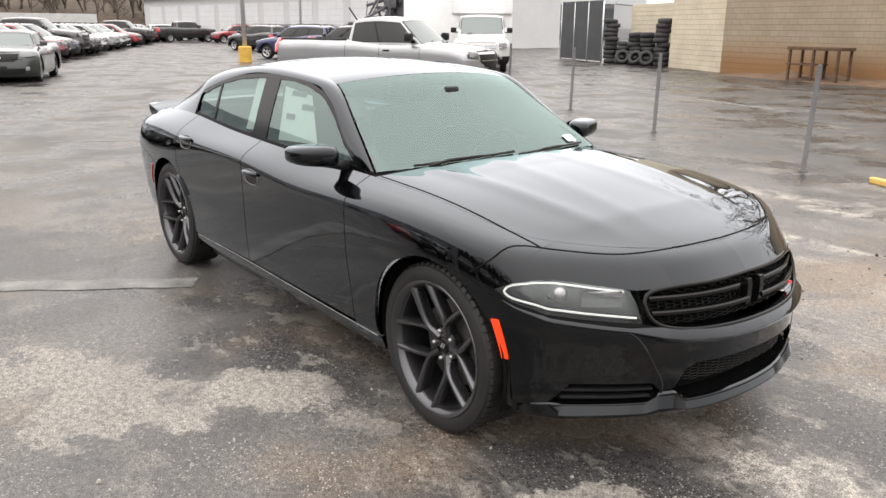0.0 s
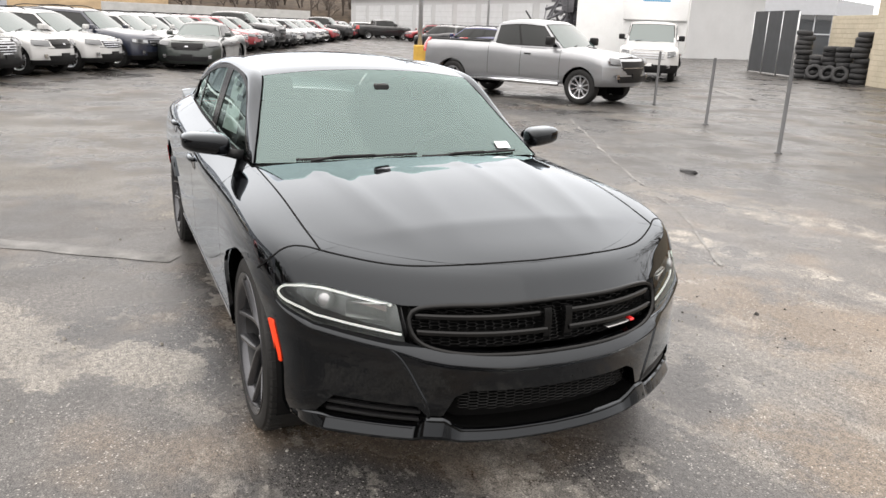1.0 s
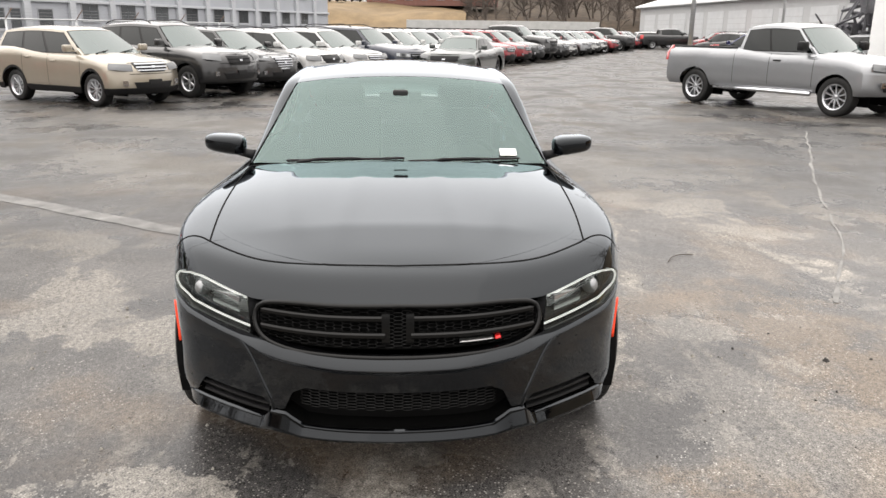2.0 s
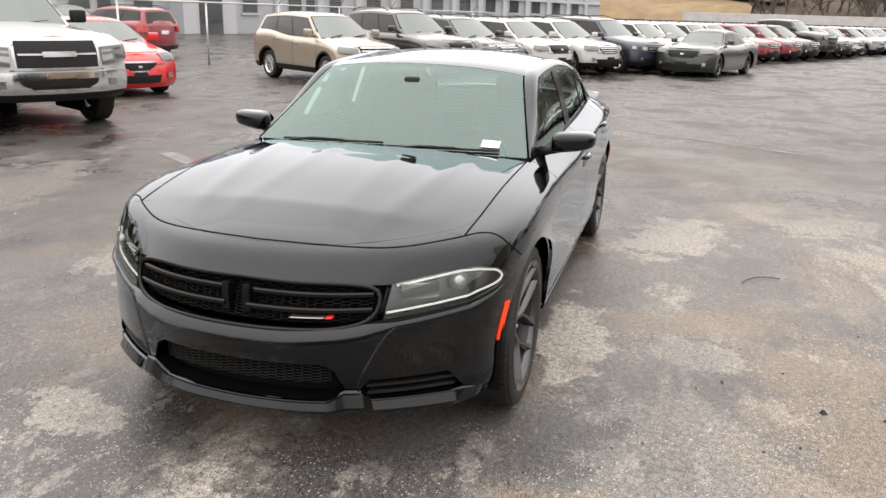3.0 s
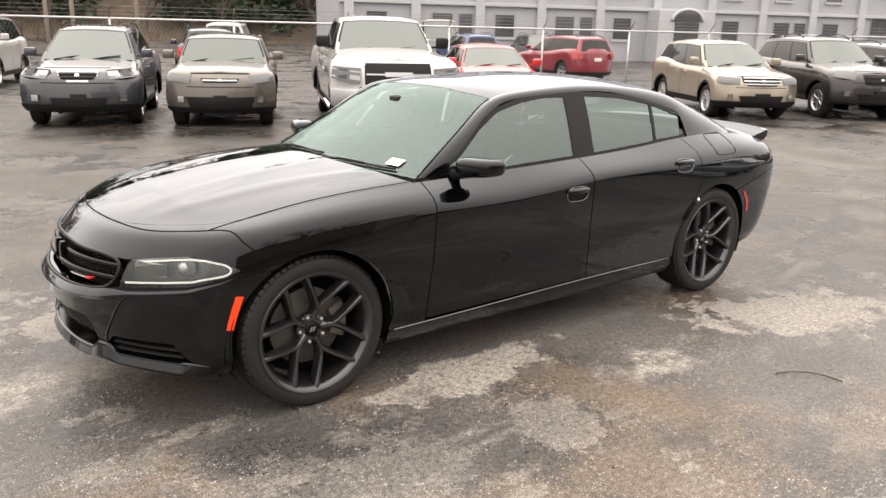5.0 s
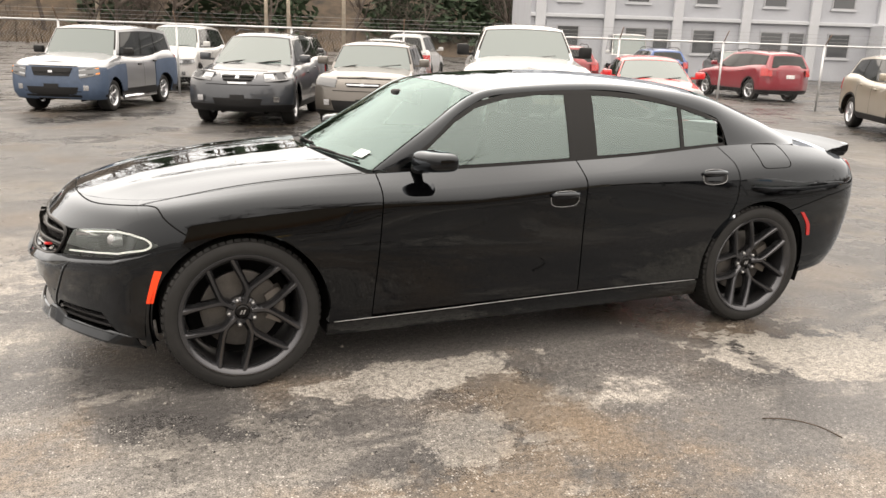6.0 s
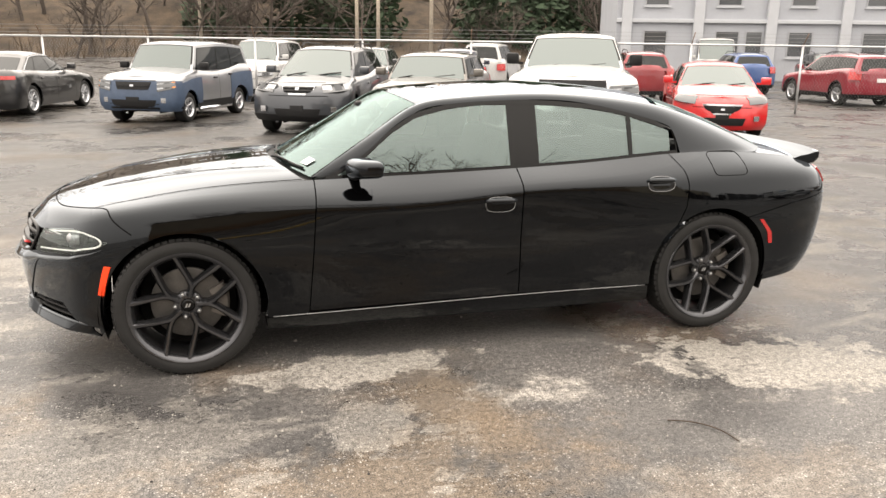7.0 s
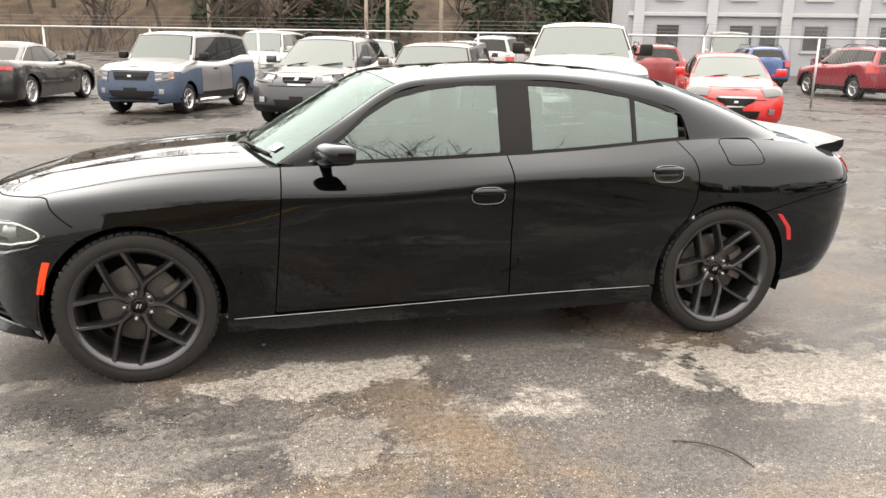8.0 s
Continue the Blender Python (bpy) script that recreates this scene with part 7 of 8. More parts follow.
# the long pale building runs parallel to the fence; its front faces the lot
motel, ml = wall_block("motel", (-22.0, -39.5), (-96.0, -9.5), 9, 12, M_MOTEL, "long pale grey two-storey building with dark windows", "building")
part("wall", mesh_from(*box_geo(0, ml, 0, 12, 0, 9.5), smooth=False), M_MOTEL, motel)
for k in range(19):
    x = 0.3 + k * 4.2
    if x < ml - 0.6:
        part("pilaster", box_bm(x, x + 0.6, -0.28, 0, 0, 9.4, 0.03), M_MOTELTRIM, motel)
for k in range(18):
    x = 1.7 + k * 4.2
    near = k < 9
    z = 1.45 if near else 2.1
    if k in (5,):
        continue
    window(motel, x, z, 1.3 if near else 1.7, 1.35, 0, 1 if not near else 0)
    window(motel, x, z + 2.9, 1.3, 1.35, 0, 0)
    if near and k % 2:
        window(motel, x + 1.75, z, 0.9, 1.35, 0, 0)
for z in (3.3, 7.2):
    part("cornice", box_bm(0, ml, -0.22, -0.0, z, z + 0.22, 0.03), M_MOTELTRIM, motel)
ex = 1.2 + 5 * 4.2
porch = part("entrance", box_bm(ex - 1.2, ex + 3.0, -1.6, 0, 0, 3.4, 0.03), M_MOTELTRIM, motel, "projecting entrance with arched door")
part("glass_door", mesh_from(*box_geo(ex, ex + 1.8, -1.66, -1.6, 0, 2.7), smooth=False), M_PANE, porch)
arc = [(ex + 0.9 + 1.15 * math.cos(t), -1.66, 2.7 + 0.75 * math.sin(t)) for t in np.linspace(0, math.pi, 14)]
part("arch", mesh_from(arc, [tuple(range(14))[::-1]], smooth=False), M_PANE, porch)
part("arch_trim", mesh_from(*tube_geo(arc, 0.12, 6)), M_MOTELTRIM, porch)

# garages with roll doors
M_GARAGE = material("white_metal_wall", (0.46, 0.465, 0.47), 0.6, vary=0.06, scale=0.8)
M_DOORG = material("roll_door", (0.55, 0.56, 0.57), 0.5, vary=0.08, scale=1.5)
M_ROOFW = material("white_roof", (0.78, 0.79, 0.80), 0.5, vary=0.05, scale=1)
gar, gl_ = wall_block("garage_building", (-101, 31), (-43, 32.5), 4, 12, M_GARAGE, "long low white metal garage with roll doors", "building")
part("wall", mesh_from(*box_geo(0, gl_, 0, 14, 0, 4.8), smooth=False), M_GARAGE, gar)
part("roof", mesh_from([(-.5, -.6, 4.8), (gl_ + .5, -.6, 4.8), (gl_ + .5, 7, 7.0), (-.5, 7, 7.0), (gl_ + .5, 14.6, 4.8), (-.5, 14.6, 4.8), (-.5, -.6, 4.6), (gl_ + .5, -.6, 4.6)], [(0, 1, 2, 3), (3, 2, 4, 5), (6, 7, 1, 0)], smooth=False), M_ROOFW, gar)
for k in range(11):
    x = 2.0 + k * 5.1
    dr = part("roll_door", mesh_from(*box_geo(x, x + 4.0, -0.04, 0, 0, 3.7), smooth=False), M_DOORG, gar)
    for j in range(1, 7):
        part("door_rib", mesh_from(*box_geo(x, x + 4.0, -0.06, -0.04, j * 0.5 - 0.02, j * 0.5 + 0.02), smooth=False), M_GARAGE, dr)

# glass-fronted showroom far behind the box truck
show, sl_ = wall_block("showroom", (-92, 68), (-66, 80), 6, 20, M_GARAGE, "glass-fronted showroom with white roof band", "building")
part("wall", mesh_from(*box_geo(0, sl_, 0, 15, 0, 5.5), smooth=False), M_PANE, show)
part("roof_band", mesh_from(*box_geo(-.5, sl_ + .5, -.6, 15.5, 4.6, 6.4), smooth=False), M_MOTELTRIM, show)
for k in range(14):
    part("mullion", mesh_from(*box_geo(k * 2.05, k * 2.05 + .14, -.12, 0, 0, 4.6), smooth=False), M_MOTELTRIM, show)
part("mullion", mesh_from(*box_geo(0, sl_, -.12, 0, 2.3, 2.44), smooth=False), M_MOTELTRIM, show)

# cream brick building with bricks of its own on both fronts
def brick_wall(name, c1, c2, cm, scale=1.0):
    m = material(name, c1, 0.8, vary=0.15, scale=0.8)
    nt = m.node_tree
    b = nt.nodes["Principled BSDF"]
    tc = nt.nodes["Texture Coordinate"]
    sp_ = nt.nodes.new("ShaderNodeSeparateXYZ")
    nt.links.new(tc.outputs["Object"], sp_.inputs[0])
    ad = nt.nodes.new("ShaderNodeMath")
    ad.operation = "MULTIPLY_ADD"
    ad.inputs[1].default_value = -0.6
    nt.links.new(sp_.outputs["Y"], ad.inputs[0])
    nt.links.new(sp_.outputs["X"], ad.inputs[2])
    cb = nt.nodes.new("ShaderNodeCombineXYZ")
    nt.links.new(ad.outputs[0], cb.inputs["X"])
    nt.links.new(sp_.outputs["Z"], cb.inputs["Y"])
    bt_ = nt.nodes.new("ShaderNodeTexBrick")
    bt_.inputs["Scale"].default_value = 1.0
    bt_.inputs["Brick Width"].default_value, bt_.inputs["Row Height"].default_value, bt_.inputs["Mortar Size"].default_value = 0.40, 0.20, 0.008
    for k_, c_ in (("Color1", c1), ("Color2", c2), ("Mortar", cm)):
        bt_.inputs[k_].default_value = (*c_, 1)
    nt.links.new(cb.outputs[0], bt_.inputs["Vector"])
    hs_ = nt.nodes["Hue/Saturation/Value"]
    nt.links.new(bt_.outputs["Color"], hs_.inputs["Color"])
    bp = nt.nodes.new("ShaderNodeBump")
    bp.inputs["Distance"].default_value = 0.02
    nt.links.new(bt_.outputs["Fac"], bp.inputs["Height"])
    bp.invert = True
    nt.links.new(bp.outputs["Normal"], b.inputs["Normal"])
    return m, hs_


M_MORTAR = brick_wall("cream_block_wall", (0.45, 0.395, 0.30), (0.49, 0.435, 0.335), (0.37, 0.325, 0.245))[0]
M_STAIN, st_hs = brick_wall("stained_block_wall", (0.24, 0.195, 0.14), (0.265, 0.22, 0.16), (0.20, 0.165, 0.115))
sn = M_STAIN.node_tree.nodes
sk_ = M_STAIN.node_tree.links
zz = sn.new("ShaderNodeMapRange")
zz.inputs["From Min"].default_value, zz.inputs["From Max"].default_value = 1.2, 2.3
zz.inputs["To Min"].default_value, zz.inputs["To Max"].default_value = 1.0, 0.0
nz_ = sn.new("ShaderNodeTexNoise")
nz_.inputs["Scale"].default_value, nz_.inputs["Detail"].default_value = 0.7, 6
sep_ = sn["Separate XYZ"]
ad_ = sn.new("ShaderNodeMath")
ad_.operation = "MULTIPLY_ADD"
ad_.inputs[1].default_value = 1.6
sk_.new(nz_.outputs["Fac"], ad_.inputs[0])
sk_.new(sep_.outputs["Z"], ad_.inputs[2])
sk_.new(ad_.outputs[0], zz.inputs["Value"])
mx_ = sn.new("ShaderNodeMix")
mx_.data_type = "RGBA"
mx_.inputs["B"].default_value = (0.20, 0.105, 0.042, 1)
sk_.new(zz.outputs["Result"], mx_.inputs["Factor"])
sk_.new(st_hs.outputs["Color"], mx_.inputs["A"])
sk_.new(mx_.outputs["Result"], sn["Principled BSDF"].inputs["Base Color"])
C1, C2, C3 = Vector((-13.9, 24.8, 0)), Vector((-17.7, 26.7, 0)), Vector((9.0, 20.45, 0))
bb = tagged(new("brick_building"), "cream painted brick workshop with brown stained lower wall", "building")
bb.matrix_basis = Matrix.Translation(C1)
inner = Vector((0.19, 0.98, 0)).normalized() * 14
base = [C2 - C1, Vector((0, 0, 0)), C3 - C1, C3 - C1 + inner, C2 - C1 + inner]
vs_ = [p for p in base] + [p + Vector((0, 0, 5.2)) for p in base]
part("wall", mesh_from(vs_, [(0, 1, 6, 5), (2, 3, 8, 7), (3, 4, 9, 8), (4, 0, 5, 9), (5, 6, 7, 8, 9)], smooth=False), M_MORTAR, bb)
part("stained_wall", mesh_from([base[1], base[2], base[2] + Vector((0, 0, 5.2)), base[1] + Vector((0, 0, 5.2))], [(0, 1, 2, 3)], smooth=False), M_STAIN, bb, "brown stained side wall")
low_w = part("yard_wall", box_bm(0, 4.3, -.1, .1, 0, 2.75, .01), M_MORTAR, bb, "low cream block wall behind the tyres")
low_w.matrix_basis = pose(-21.9 - C1.x, 29.3 - C1.y, 0, 0, 0, math.degrees(math.atan2(-1.7, 4.0)))
roofp = part("fascia", mesh_from(*tube_geo([base[0] + Vector((0, 0, 5.2)), base[1] + Vector((0, 0, 5.2)), base[2] + Vector((0, 0, 5.2))], 0.12, 6)), M_TRIM, bb)

M_SOIL = material("brown_soil", (0.11, 0.068, 0.04), 0.9, vary=0.4, scale=3, bump=0.4)
wd_ = (C3 - C1).normalized()
wn_ = Vector((wd_.y, -wd_.x, 0))
rows_ = []
for i in range(60):
    a_ = 0.6 + 22.0 * i / 59
    row = []
    for j in range(9):
        t_ = j / 8
        q = C1 + wd_ * a_ + wn_ * (0.02 + (1.5 + .5 * noise.noise(Vector((a_ * .6, 0, 2)))) * t_)
        lump = max(0, noise.noise(Vector((q.x * 1.3, q.y * 1.3, 4)))) * .3 + .12
        row.append((q.x, q.y, .003 + lump * (1 - t_) ** .8 * min(1, i / 6)))
    rows_.append(row)
tagged(part("soil_bank", mesh_from(np.array(rows_).reshape(-1, 3), grid_faces(60, 9, True)), M_SOIL), "strip of brown soil washed up along the stained wall", "soil", kind="structure")
M_RUSTY = material("rusted_frame", (0.10, 0.058, 0.035), 0.8, 0.3, vary=0.4, scale=9)
rk = C1 + wd_ * 5.2 + wn_ * 1.1
rack = thing("steel_rack", Matrix.Translation((rk.x, rk.y, 0.1)) @ Matrix.Rotation(math.atan2(wd_.y, wd_.x), 4, "Z"), "old rusted steel rack standing by the stained wall", "rack")
for x_ in (-.9, 0.0, .9):
    for y_ in (-.3, .3):
        part("leg", mesh_from(*box_geo(x_ - .035, x_ + .035, y_ - .035, y_ + .035, -.1, 1.0), smooth=False), M_RUSTY, rack)
part("top", box_bm(-1.0, 1.0, -.36, .36, .9, 1.0, .01), M_RUSTY, rack)
part("shelf", box_bm(-1.0, .1, -.34, .34, .42, .47, .01), M_RUSTY, rack)
# stacks of tyres, screen panels and a pipe fence beside it
M_OLDTYRE = material("old_tyre", (0.022, 0.022, 0.023), 0.75, vary=0.3, scale=9)
ty = mesh_from(*lathe_geo([(0.19, -0.08), (0.22, -0.10), (0.29, -0.105), (0.335, -0.08), (0.345, 0), (0.335, 0.08), (0.29, 0.105), (0.22, 0.10), (0.19, 0.08), (0.2, 0)], 24, "z"))
ty.materials.append(M_OLDTYRE)
random.seed(11)
ca, cb = Vector((-18.35, 27.0, 0)), Vector((-21.7, 27.5, 0))
for k, hgt in enumerate((10, 7, 7, 5, 10)):
    c = ca.lerp(cb, k / 4.0)
    for j in range(hgt):
        o = part("tyre", ty, None, at=pose(c.x + random.uniform(-.06, .06), c.y + random.uniform(-.06, .06), 0.105 + j * 0.205, random.uniform(-4, 4), random.uniform(-4, 4), 0))
        tagged(o, "worn black tyre in a stack by the brick wall", "tyre", "stacked tyres")
for x, y, rx, rz in ((-18.55, 26.2, 68, 30), (-19.3, 26.4, 60, 10), (-20.2, 26.6, 62, 30)):
    tagged(part("tyre", ty, None, at=pose(x, y, 0.36, rx, 0, rz)), "worn black tyre leaning on a stack", "tyre", "stacked tyres")
M_SCREENP = material("dark_screen_panel", (0.035, 0.038, 0.042), 0.6, vary=0.25, scale=2)
scr_a, scr_b = Vector((-22.7, 28.0, 0)), Vector((-27.0, 29.6, 0))
sf_, sfl = wall_block("screen_fence", scr_a, scr_b, 3, 0, M_SCREENP, "dark screened fence panel on steel posts", "fence")
for k in range(3):
    part("panel", box_bm(k * sfl / 3 + .04, (k + 1) * sfl / 3 - .04, -.02, .02, .05, 2.95, .01), M_SCREENP, sf_)
for k in range(4):
    part("post", mesh_from(*tube_geo([(k * sfl / 3, 0, 0), (k * sfl / 3, 0, 2.9)], .04, 8)), M_GALV, sf_)
# steel posts standing in the lot
post = mesh_from(*lathe_geo([(0.0, 1.27), (0.022, 1.265), (0.03, 1.25), (0.03, 0.02), (0.055, 0.015), (0.055, 0)], 16, "z"))
post.materials.append(material("weathered_post", (0.065, 0.066, 0.068), 0.5, 0.4, vary=0.2, scale=9))
for x, y in ((-11.0, 11.05), (-7.35, 9.42), (-4.1, 7.94), (-0.74, 6.43)):
    tagged(part("steel_post", post, None, at=pose(x, y, 0, random.uniform(-1, 1), random.uniform(-1.5, 1.5), 0)), "bare galvanised steel post standing in the lot", "post", "row of steel posts")
tagged(part("parking_stop", box_bm(-.9, .9, -.04, .04, 0, .07, .015), material("faded_yellow", (0.55, 0.36, 0.10), 0.6, vary=0.3, scale=6), at=pose(0.9, 6.0, 0, 0, 0, -25)), "faded yellow kerb bar on the asphalt", "kerb")
# lamp post with yellow foot
lp = thing("lamp_post", pose(-31.0, 12.9, 0), "tall grey lamp post with a yellow concrete foot", "lamp post")
part("foot", mesh_from(*lathe_geo([(0.0, 0.72), (0.26, 0.72), (0.3, 0.68), (0.3, 0)], 20, "z")), material("yellow_concrete", (0.50, 0.30, 0.05), 0.7, vary=0.2, scale=5), lp, sharp=40)
part("pole", mesh_from(*tube_geo([(0, 0, 0.7), (0, 0, 9.0)], [0.11, 0.08], 10)), M_GALV, lp)
for s_ in (1, -1):
    part("lamp_head", box_bm(-.2, .2, s_ * .1, s_ * .8, 8.9, 9.05, .03), M_GALV, lp)
lp2 = copy_thing(lp, pose(-52, 27.0, 0))
# white container and heap of scrap by the box truck
tagged(part("container", box_bm(-1.2, 1.2, -1.2, 1.2, 0, 3.6, .03), M_BOXWHITE, at=pose(-25.2, 19.4, 0, 0, 0, -41)), "tall white storage container", "container")
random.seed(21)
M_SCRAP = material("scrap_metal", (0.12, 0.12, 0.13), 0.5, 0.5, vary=0.6, scale=1.5)
sc = soup()
for _ in range(150):
    x, y, z = random.gauss(0, .7), random.gauss(0, .7), random.uniform(0, 3.6)
    if random.random() < .5:
        a = Vector((random.gauss(0, .5), random.gauss(0, .5), random.gauss(0, .7)))
        c = Vector((x, y, max(.3, z)))
        add(sc, *tube_geo([c - a, c + a], random.uniform(.03, .09), 6))
    else:
        w_ = random.uniform(.1, .35)
        add(sc, *box_geo(x - w_, x + w_, y - w_, y + w_, max(0, z - .2), z + random.uniform(.05, .4)))
tagged(part("scrap_heap", mesh_from(*sc, smooth=False), M_SCRAP, at=pose(-30.5, 20.8, 0)), "tall heap of grey scrap metal parts", "scrap heap", kind="stuff")

# ---------------------------------------------------------------- hillside, trees, poles
M_DRYGRASS = material("dry_grass", (0.17, 0.118, 0.062), 0.9, vary=0.35, scale=0.35, bump=0.3)
M_BRUSH = material("brown_brush", (0.058, 0.040, 0.025), 0.9, vary=0.85, scale=0.9, bump=0.3)
M_BARK = material("bark", (0.075, 0.06, 0.05), 0.9, vary=0.35, scale=5, bump=0.3)
M_EVERGREEN = material("evergreen", (0.022, 0.042, 0.018), 0.8, vary=0.5, scale=1.5)


def bank(name, pts, mat, label, seed):
    """A sloping bank of land: rows of points from foot to top."""
    P_ = np.array(pts, float)
    nu, nv = 60, 16
    rows = [resample(r, nu) for r in P_]
    G = np.array([[sum(np.array(rows[k][i]) * max(0, 1 - abs(j / (nv - 1) * (len(rows) - 1) - k)) for k in range(len(rows))) for j in range(nv)] for i in range(nu)])
    for i in range(nu):
        for j in range(1, nv):
            G[i, j, 2] += 0.8 * noise.noise(Vector((G[i, j, 0] * .12, G[i, j, 1] * .12, seed)))
    me = mesh_from(G.reshape(-1, 3), grid_faces(nu, nv))
    return tagged(part(name, me, mat), label, "hillside", kind="structure")


bank("grass_bank", [[(-118, -20, 0), (-118, 9, 0)], [(-128, -22, 4.2), (-128, 10, 4.0)], [(-150, -25, 6.5), (-150, 12, 6.0)], [(-210, -40, 9), (-210, 20, 9)]], M_DRYGRASS, "dry tan grass bank beyond the lot", 2.0)
bank("wooded_bank", [[(-118, 9, 0), (-118, 130, 0)], [(-128, 10, 3.0), (-128, 135, 3.0)], [(-150, 12, 5.5), (-150, 140, 6.0)], [(-210, 20, 14), (-210, 150, 14)]], M_BRUSH, "brown wooded slope at the far end of the lot", 3.0)
bank("brush_bank", [[(60, -66, 0), (-60, -58, 0)], [(60, -78, 6), (-60, -70, 6)], [(60, -105, 15), (-70, -98, 15)], [(60, -160, 22), (-90, -150, 22)]], M_BRUSH, "brown wooded hillside behind the fence", 7.0)


def bare_tree(seed, h):
    rnd = random.Random(seed)
    sp_ = soup()

    def limb(p, d, ln, r, lev):
        k = 4
        pts = [p]
        for i in range(k):
            d = (d + Vector((rnd.gauss(0, .13), rnd.gauss(0, .13), rnd.gauss(0.03, .08)))).normalized()
            pts.append(pts[-1] + d * ln / k)
        add(sp_, *tube_geo(pts, [r * (1 - .5 * i / k) for i in range(k + 1)], 6 if lev < 2 else 3, caps=False))
        if lev < 4:
            for _ in range((6, 5, 4, 3)[lev]):
                t = rnd.uniform(.35, 1.0)
                q = pts[min(int(t * k), k - 1)].lerp(pts[min(int(t * k) + 1, k)], t * k % 1)
                side = Vector((rnd.gauss(0, 1), rnd.gauss(0, 1), rnd.gauss(.3, .4))).normalized()
                limb(q, (d * .55 + side * .75).normalized(), ln * rnd.uniform(.45, .7), r * .45, lev + 1)

    limb(Vector((0, 0, 0)), Vector((0, 0, 1)), h * .55, h * .018, 0)
    return mesh_from(*sp_)


tree_me = [bare_tree(s_, 12.0) for s_ in (3, 8, 14)]
for me in tree_me:
    me.materials.append(M_BARK)
random.seed(31)


def plant_tree(x, y, z, k, s_):
    o = part("bare_tree", tree_me[k], None, at=pose(x, y, z, 0, 0, random.uniform(0, 360)) @ Matrix.Scale(s_, 4))
    tagged(o, "leafless winter tree with many thin branches", "tree", "winter woods")


for i in range(64):
    x = random.uniform(-62, 52)
    d = random.uniform(0, 1)
    y = -66 - 55 * d + 0.03 * x
    plant_tree(x, y, max(0, 15 * min(1, (-(y + 62)) / 40)) - .3, i % 3, random.uniform(.7, 1.3))
for i in range(60):
    x, y = random.uniform(-44, 34), random.uniform(-77, -60)
    plant_tree(x, y, max(0, .42 * (-(y + 63))) - .3, i % 3, random.uniform(.5, 1.0))
for i in range(70):
    x = random.uniform(-165, -124)
    plant_tree(x, random.uniform(12, 95), 0.14 * (-x - 118) - .3, i % 3, random.uniform(.7, 1.25))
for i in range(90):
    x = random.uniform(-140, -120)
    plant_tree(x, random.uniform(12, 75), 0.2 * (-x - 118) - .3, i % 3, random.uniform(.5, 1.0))
for i in range(40):
    plant_tree(random.uniform(-230, -165), random.uniform(-40, 120), 8, i % 3, random.uniform(1.0, 1.7))
for x, y, s_ in ((-8.5, 40.0, 2.2), (-17.0, 40.0, 1.7), (3.5, 36.5, 1.5), (13.0, 38.0, 1.4)):
    plant_tree(x, y, 0, 1, s_)


def evergreen(seed, h):
    rnd = random.Random(seed)
    sp_ = soup()
    add(sp_, *tube_geo([(0, 0, 0), (0, 0, h * .95)], [h * .02, h * .004], 6))
    for i in range(900):
        t = rnd.random() ** .8
        z = h * (.08 + .9 * t)
        r = h * .26 * (1 - t) ** .8 * rnd.uniform(.35, 1.08)
        a = rnd.uniform(0, 6.283)
        c = Vector((r * math.cos(a), r * math.sin(a), z))
        s_ = h * rnd.uniform(.016, .035)
        u = Vector((rnd.gauss(0, 1), rnd.gauss(0, 1), rnd.gauss(-.2, .5))).normalized() * s_ * 1.6
        w_ = u.orthogonal().normalized() * s_ * .6
        add(sp_, [c - u, c + w_, c + u, c - w_], [(0, 1, 2, 3)])
    return mesh_from(*sp_, smooth=False)


ev = [evergreen(5, 10), evergreen(9, 10)]
for me in ev:
    me.materials.append(M_EVERGREEN)
for i, (x, y, s_) in enumerate(((-29, -72, 1.1), (-31.5, -74, 1.2), (-34, -71, 1.2), (-36.5, -75, 1.3), (-7, -74, 1.2), (-11, -76, 1.1), (-14, -73, 1.0), (-39, -73, 1.1), (-18, -76, 1.0), (-3.5, -75, 1.0), (-21.5, -65, 1.1), (-23.2, -66, 1.3), (-26, -65, .9), (-28.5, -65, 1.2), (-30.5, -64.5, .9), (-33, -65, 1.1), (-5, -66, 1.2), (-9, -67, 1.3), (-13, -66, 1.0), (1.5, -67, 1.2))):
    tagged(part("evergreen_tree", ev[i % 2], None, at=pose(x, y, max(0, .36 * (-(y + 64))), 0, 0, i * 47) @ Matrix.Scale(s_, 4)), "dark green conifer on the hillside", "tree", "conifers")
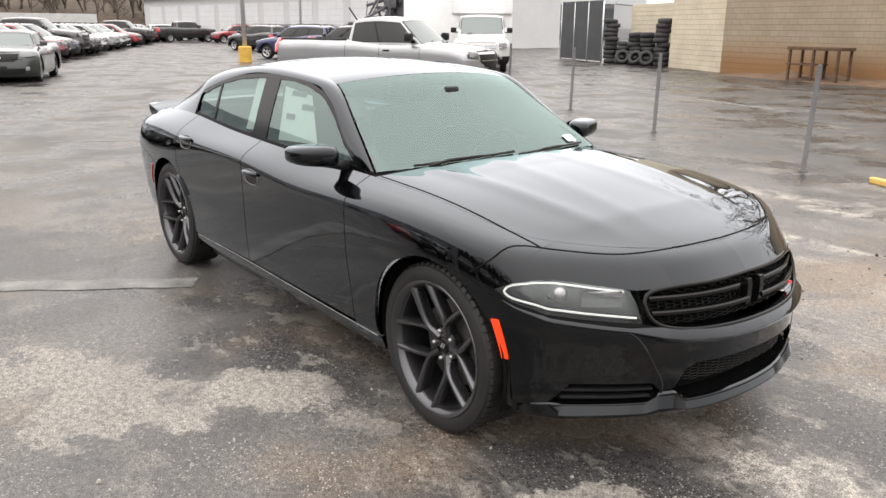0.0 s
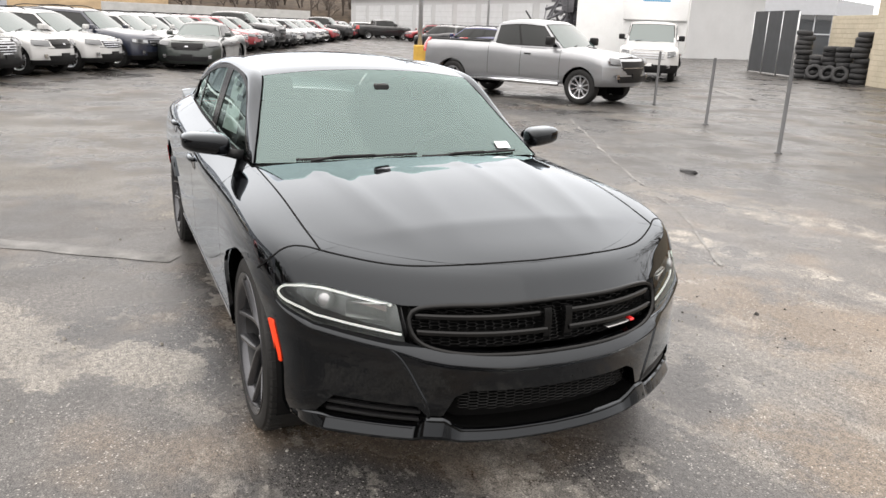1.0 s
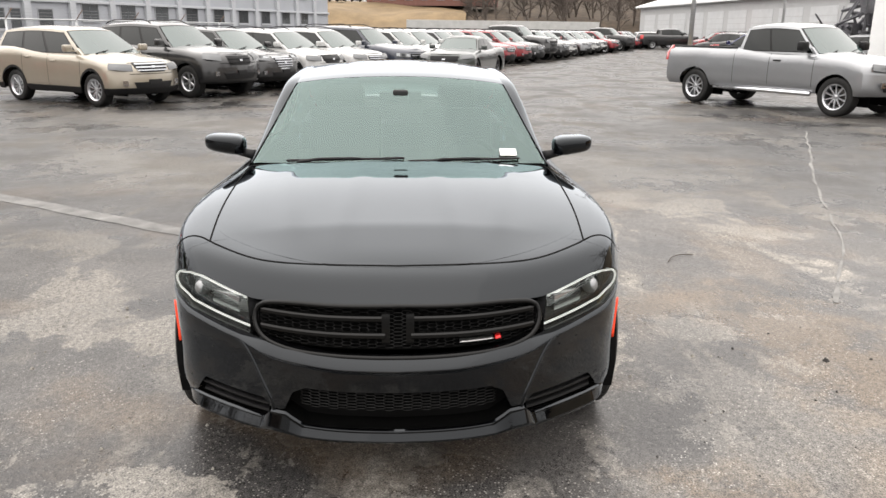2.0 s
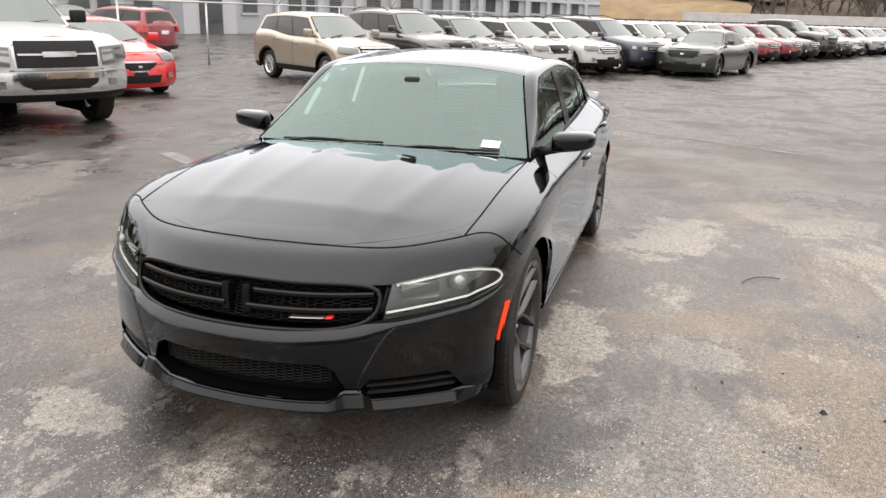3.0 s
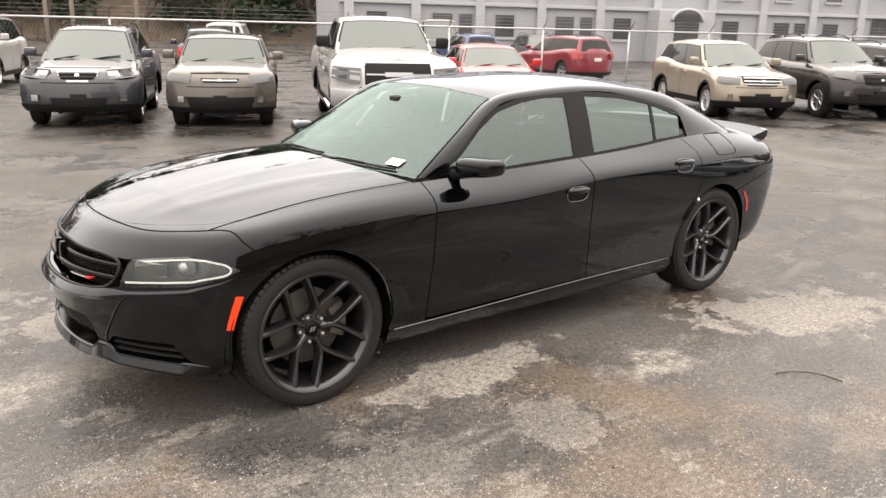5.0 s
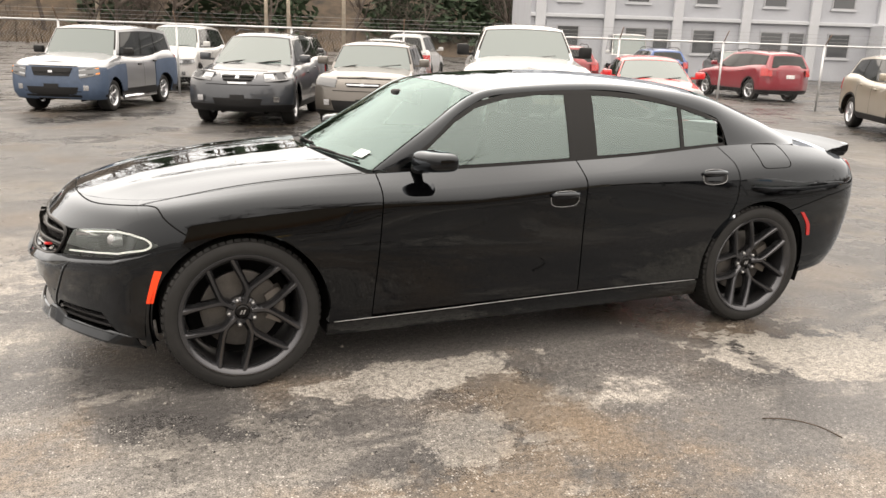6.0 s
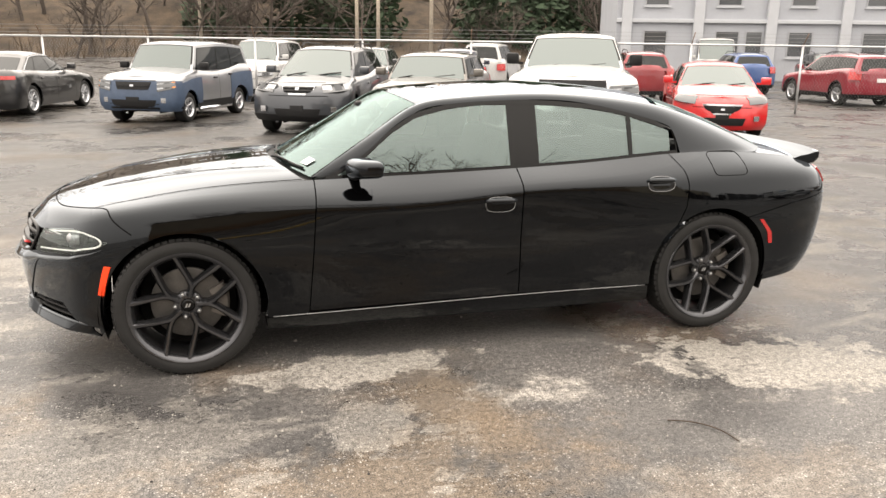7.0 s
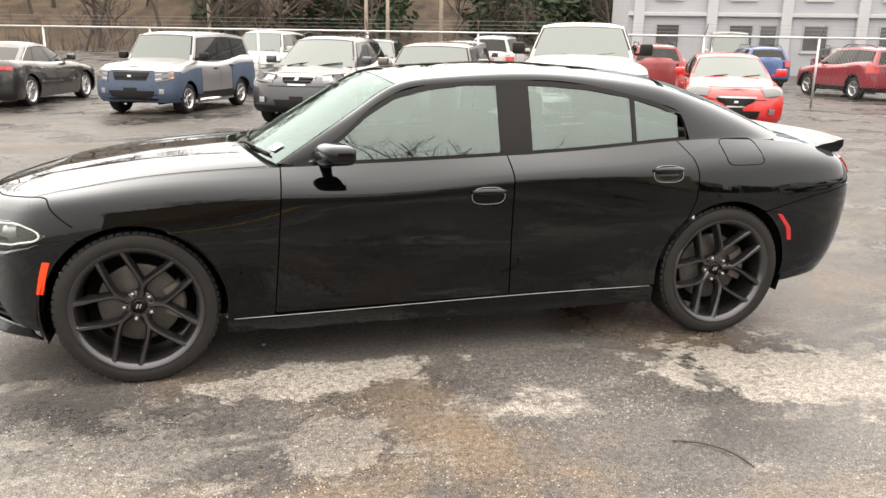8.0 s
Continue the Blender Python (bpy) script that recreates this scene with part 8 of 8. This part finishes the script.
# brush: thin stems in thousands
random.seed(41)
bs = soup()
for _ in range(14000):
    x = random.uniform(-62, 45)
    d = random.random()
    y = -61 - 46 * d + .06 * x * .5
    z = max(0, .36 * (-(y + 64))) - .2
    hgt = random.uniform(.6, 2.4)
    a = Vector((random.gauss(0, .25), random.gauss(0, .25), 1)).normalized() * hgt
    w_ = Vector((random.uniform(.02, .07), random.uniform(-.03, .03), 0))
    p_ = Vector((x, y, z))
    add(bs, [p_ - w_, p_ + w_, p_ + a + w_ * .2, p_ + a * .97 - w_ * .2], [(0, 1, 2, 3)])
tagged(part("brush", mesh_from(*bs, smooth=False), M_BRUSH), "brown winter brush on the hillside", "brush", kind="stuff")
for x, y, h in ((-14, -53, 11), (-10.8, -57, 9), (-9.3, -58, 9), (-33, -52, 10), (2.5, -62, 8)):
    tagged(part("utility_pole", mesh_from(*tube_geo([(0, 0, 0), (0, 0, h)], [.16, .11], 8)), material("weathered_pole", (0.36, 0.31, 0.25), 0.8, vary=0.25, scale=5), at=pose(x, y, 0)), "weathered wooden utility pole", "utility pole", "utility poles")
# low brown block and wall at the far bank
M_REDBLOCK = material("red_brown_wall", (0.16, 0.075, 0.06), 0.8, vary=0.2, scale=2)
far_b, fl_ = wall_block("distant_block", (-146, -7), (-140, 15), 5, 10, M_REDBLOCK, "red-brown two-storey block on the bank", "building", 5.8)
part("wall", mesh_from(*box_geo(0, fl_, 0, 10, 0, 3.4), smooth=False), M_REDBLOCK, far_b)
part("roof", mesh_from(*box_geo(-.4, fl_ + .4, -.6, 10.4, 3.4, 3.8), smooth=False), M_TRIM, far_b)
for k in range(6):
    window(far_b, 1.2 + k * 3.0, 1.0, 1.4, 1.4, 0, 1, False)
tagged(part("concrete_wall", box_bm(-15, 15, -.2, .2, 0, 3.0, .03), material("concrete", (0.42, 0.42, 0.41), 0.8, vary=0.15, scale=1.5), at=pose(-116, 15, 0, 0, 0, 100)), "grey concrete retaining wall", "wall", kind="structure")
for i in range(9):
    tagged(copy_thing((w1, s1, m1)[i % 3], pose(-152 + .2 * i, -18 + i * 2.9, 6.6, 0, 0, 8 * (i % 2))), group="cars on the bank")
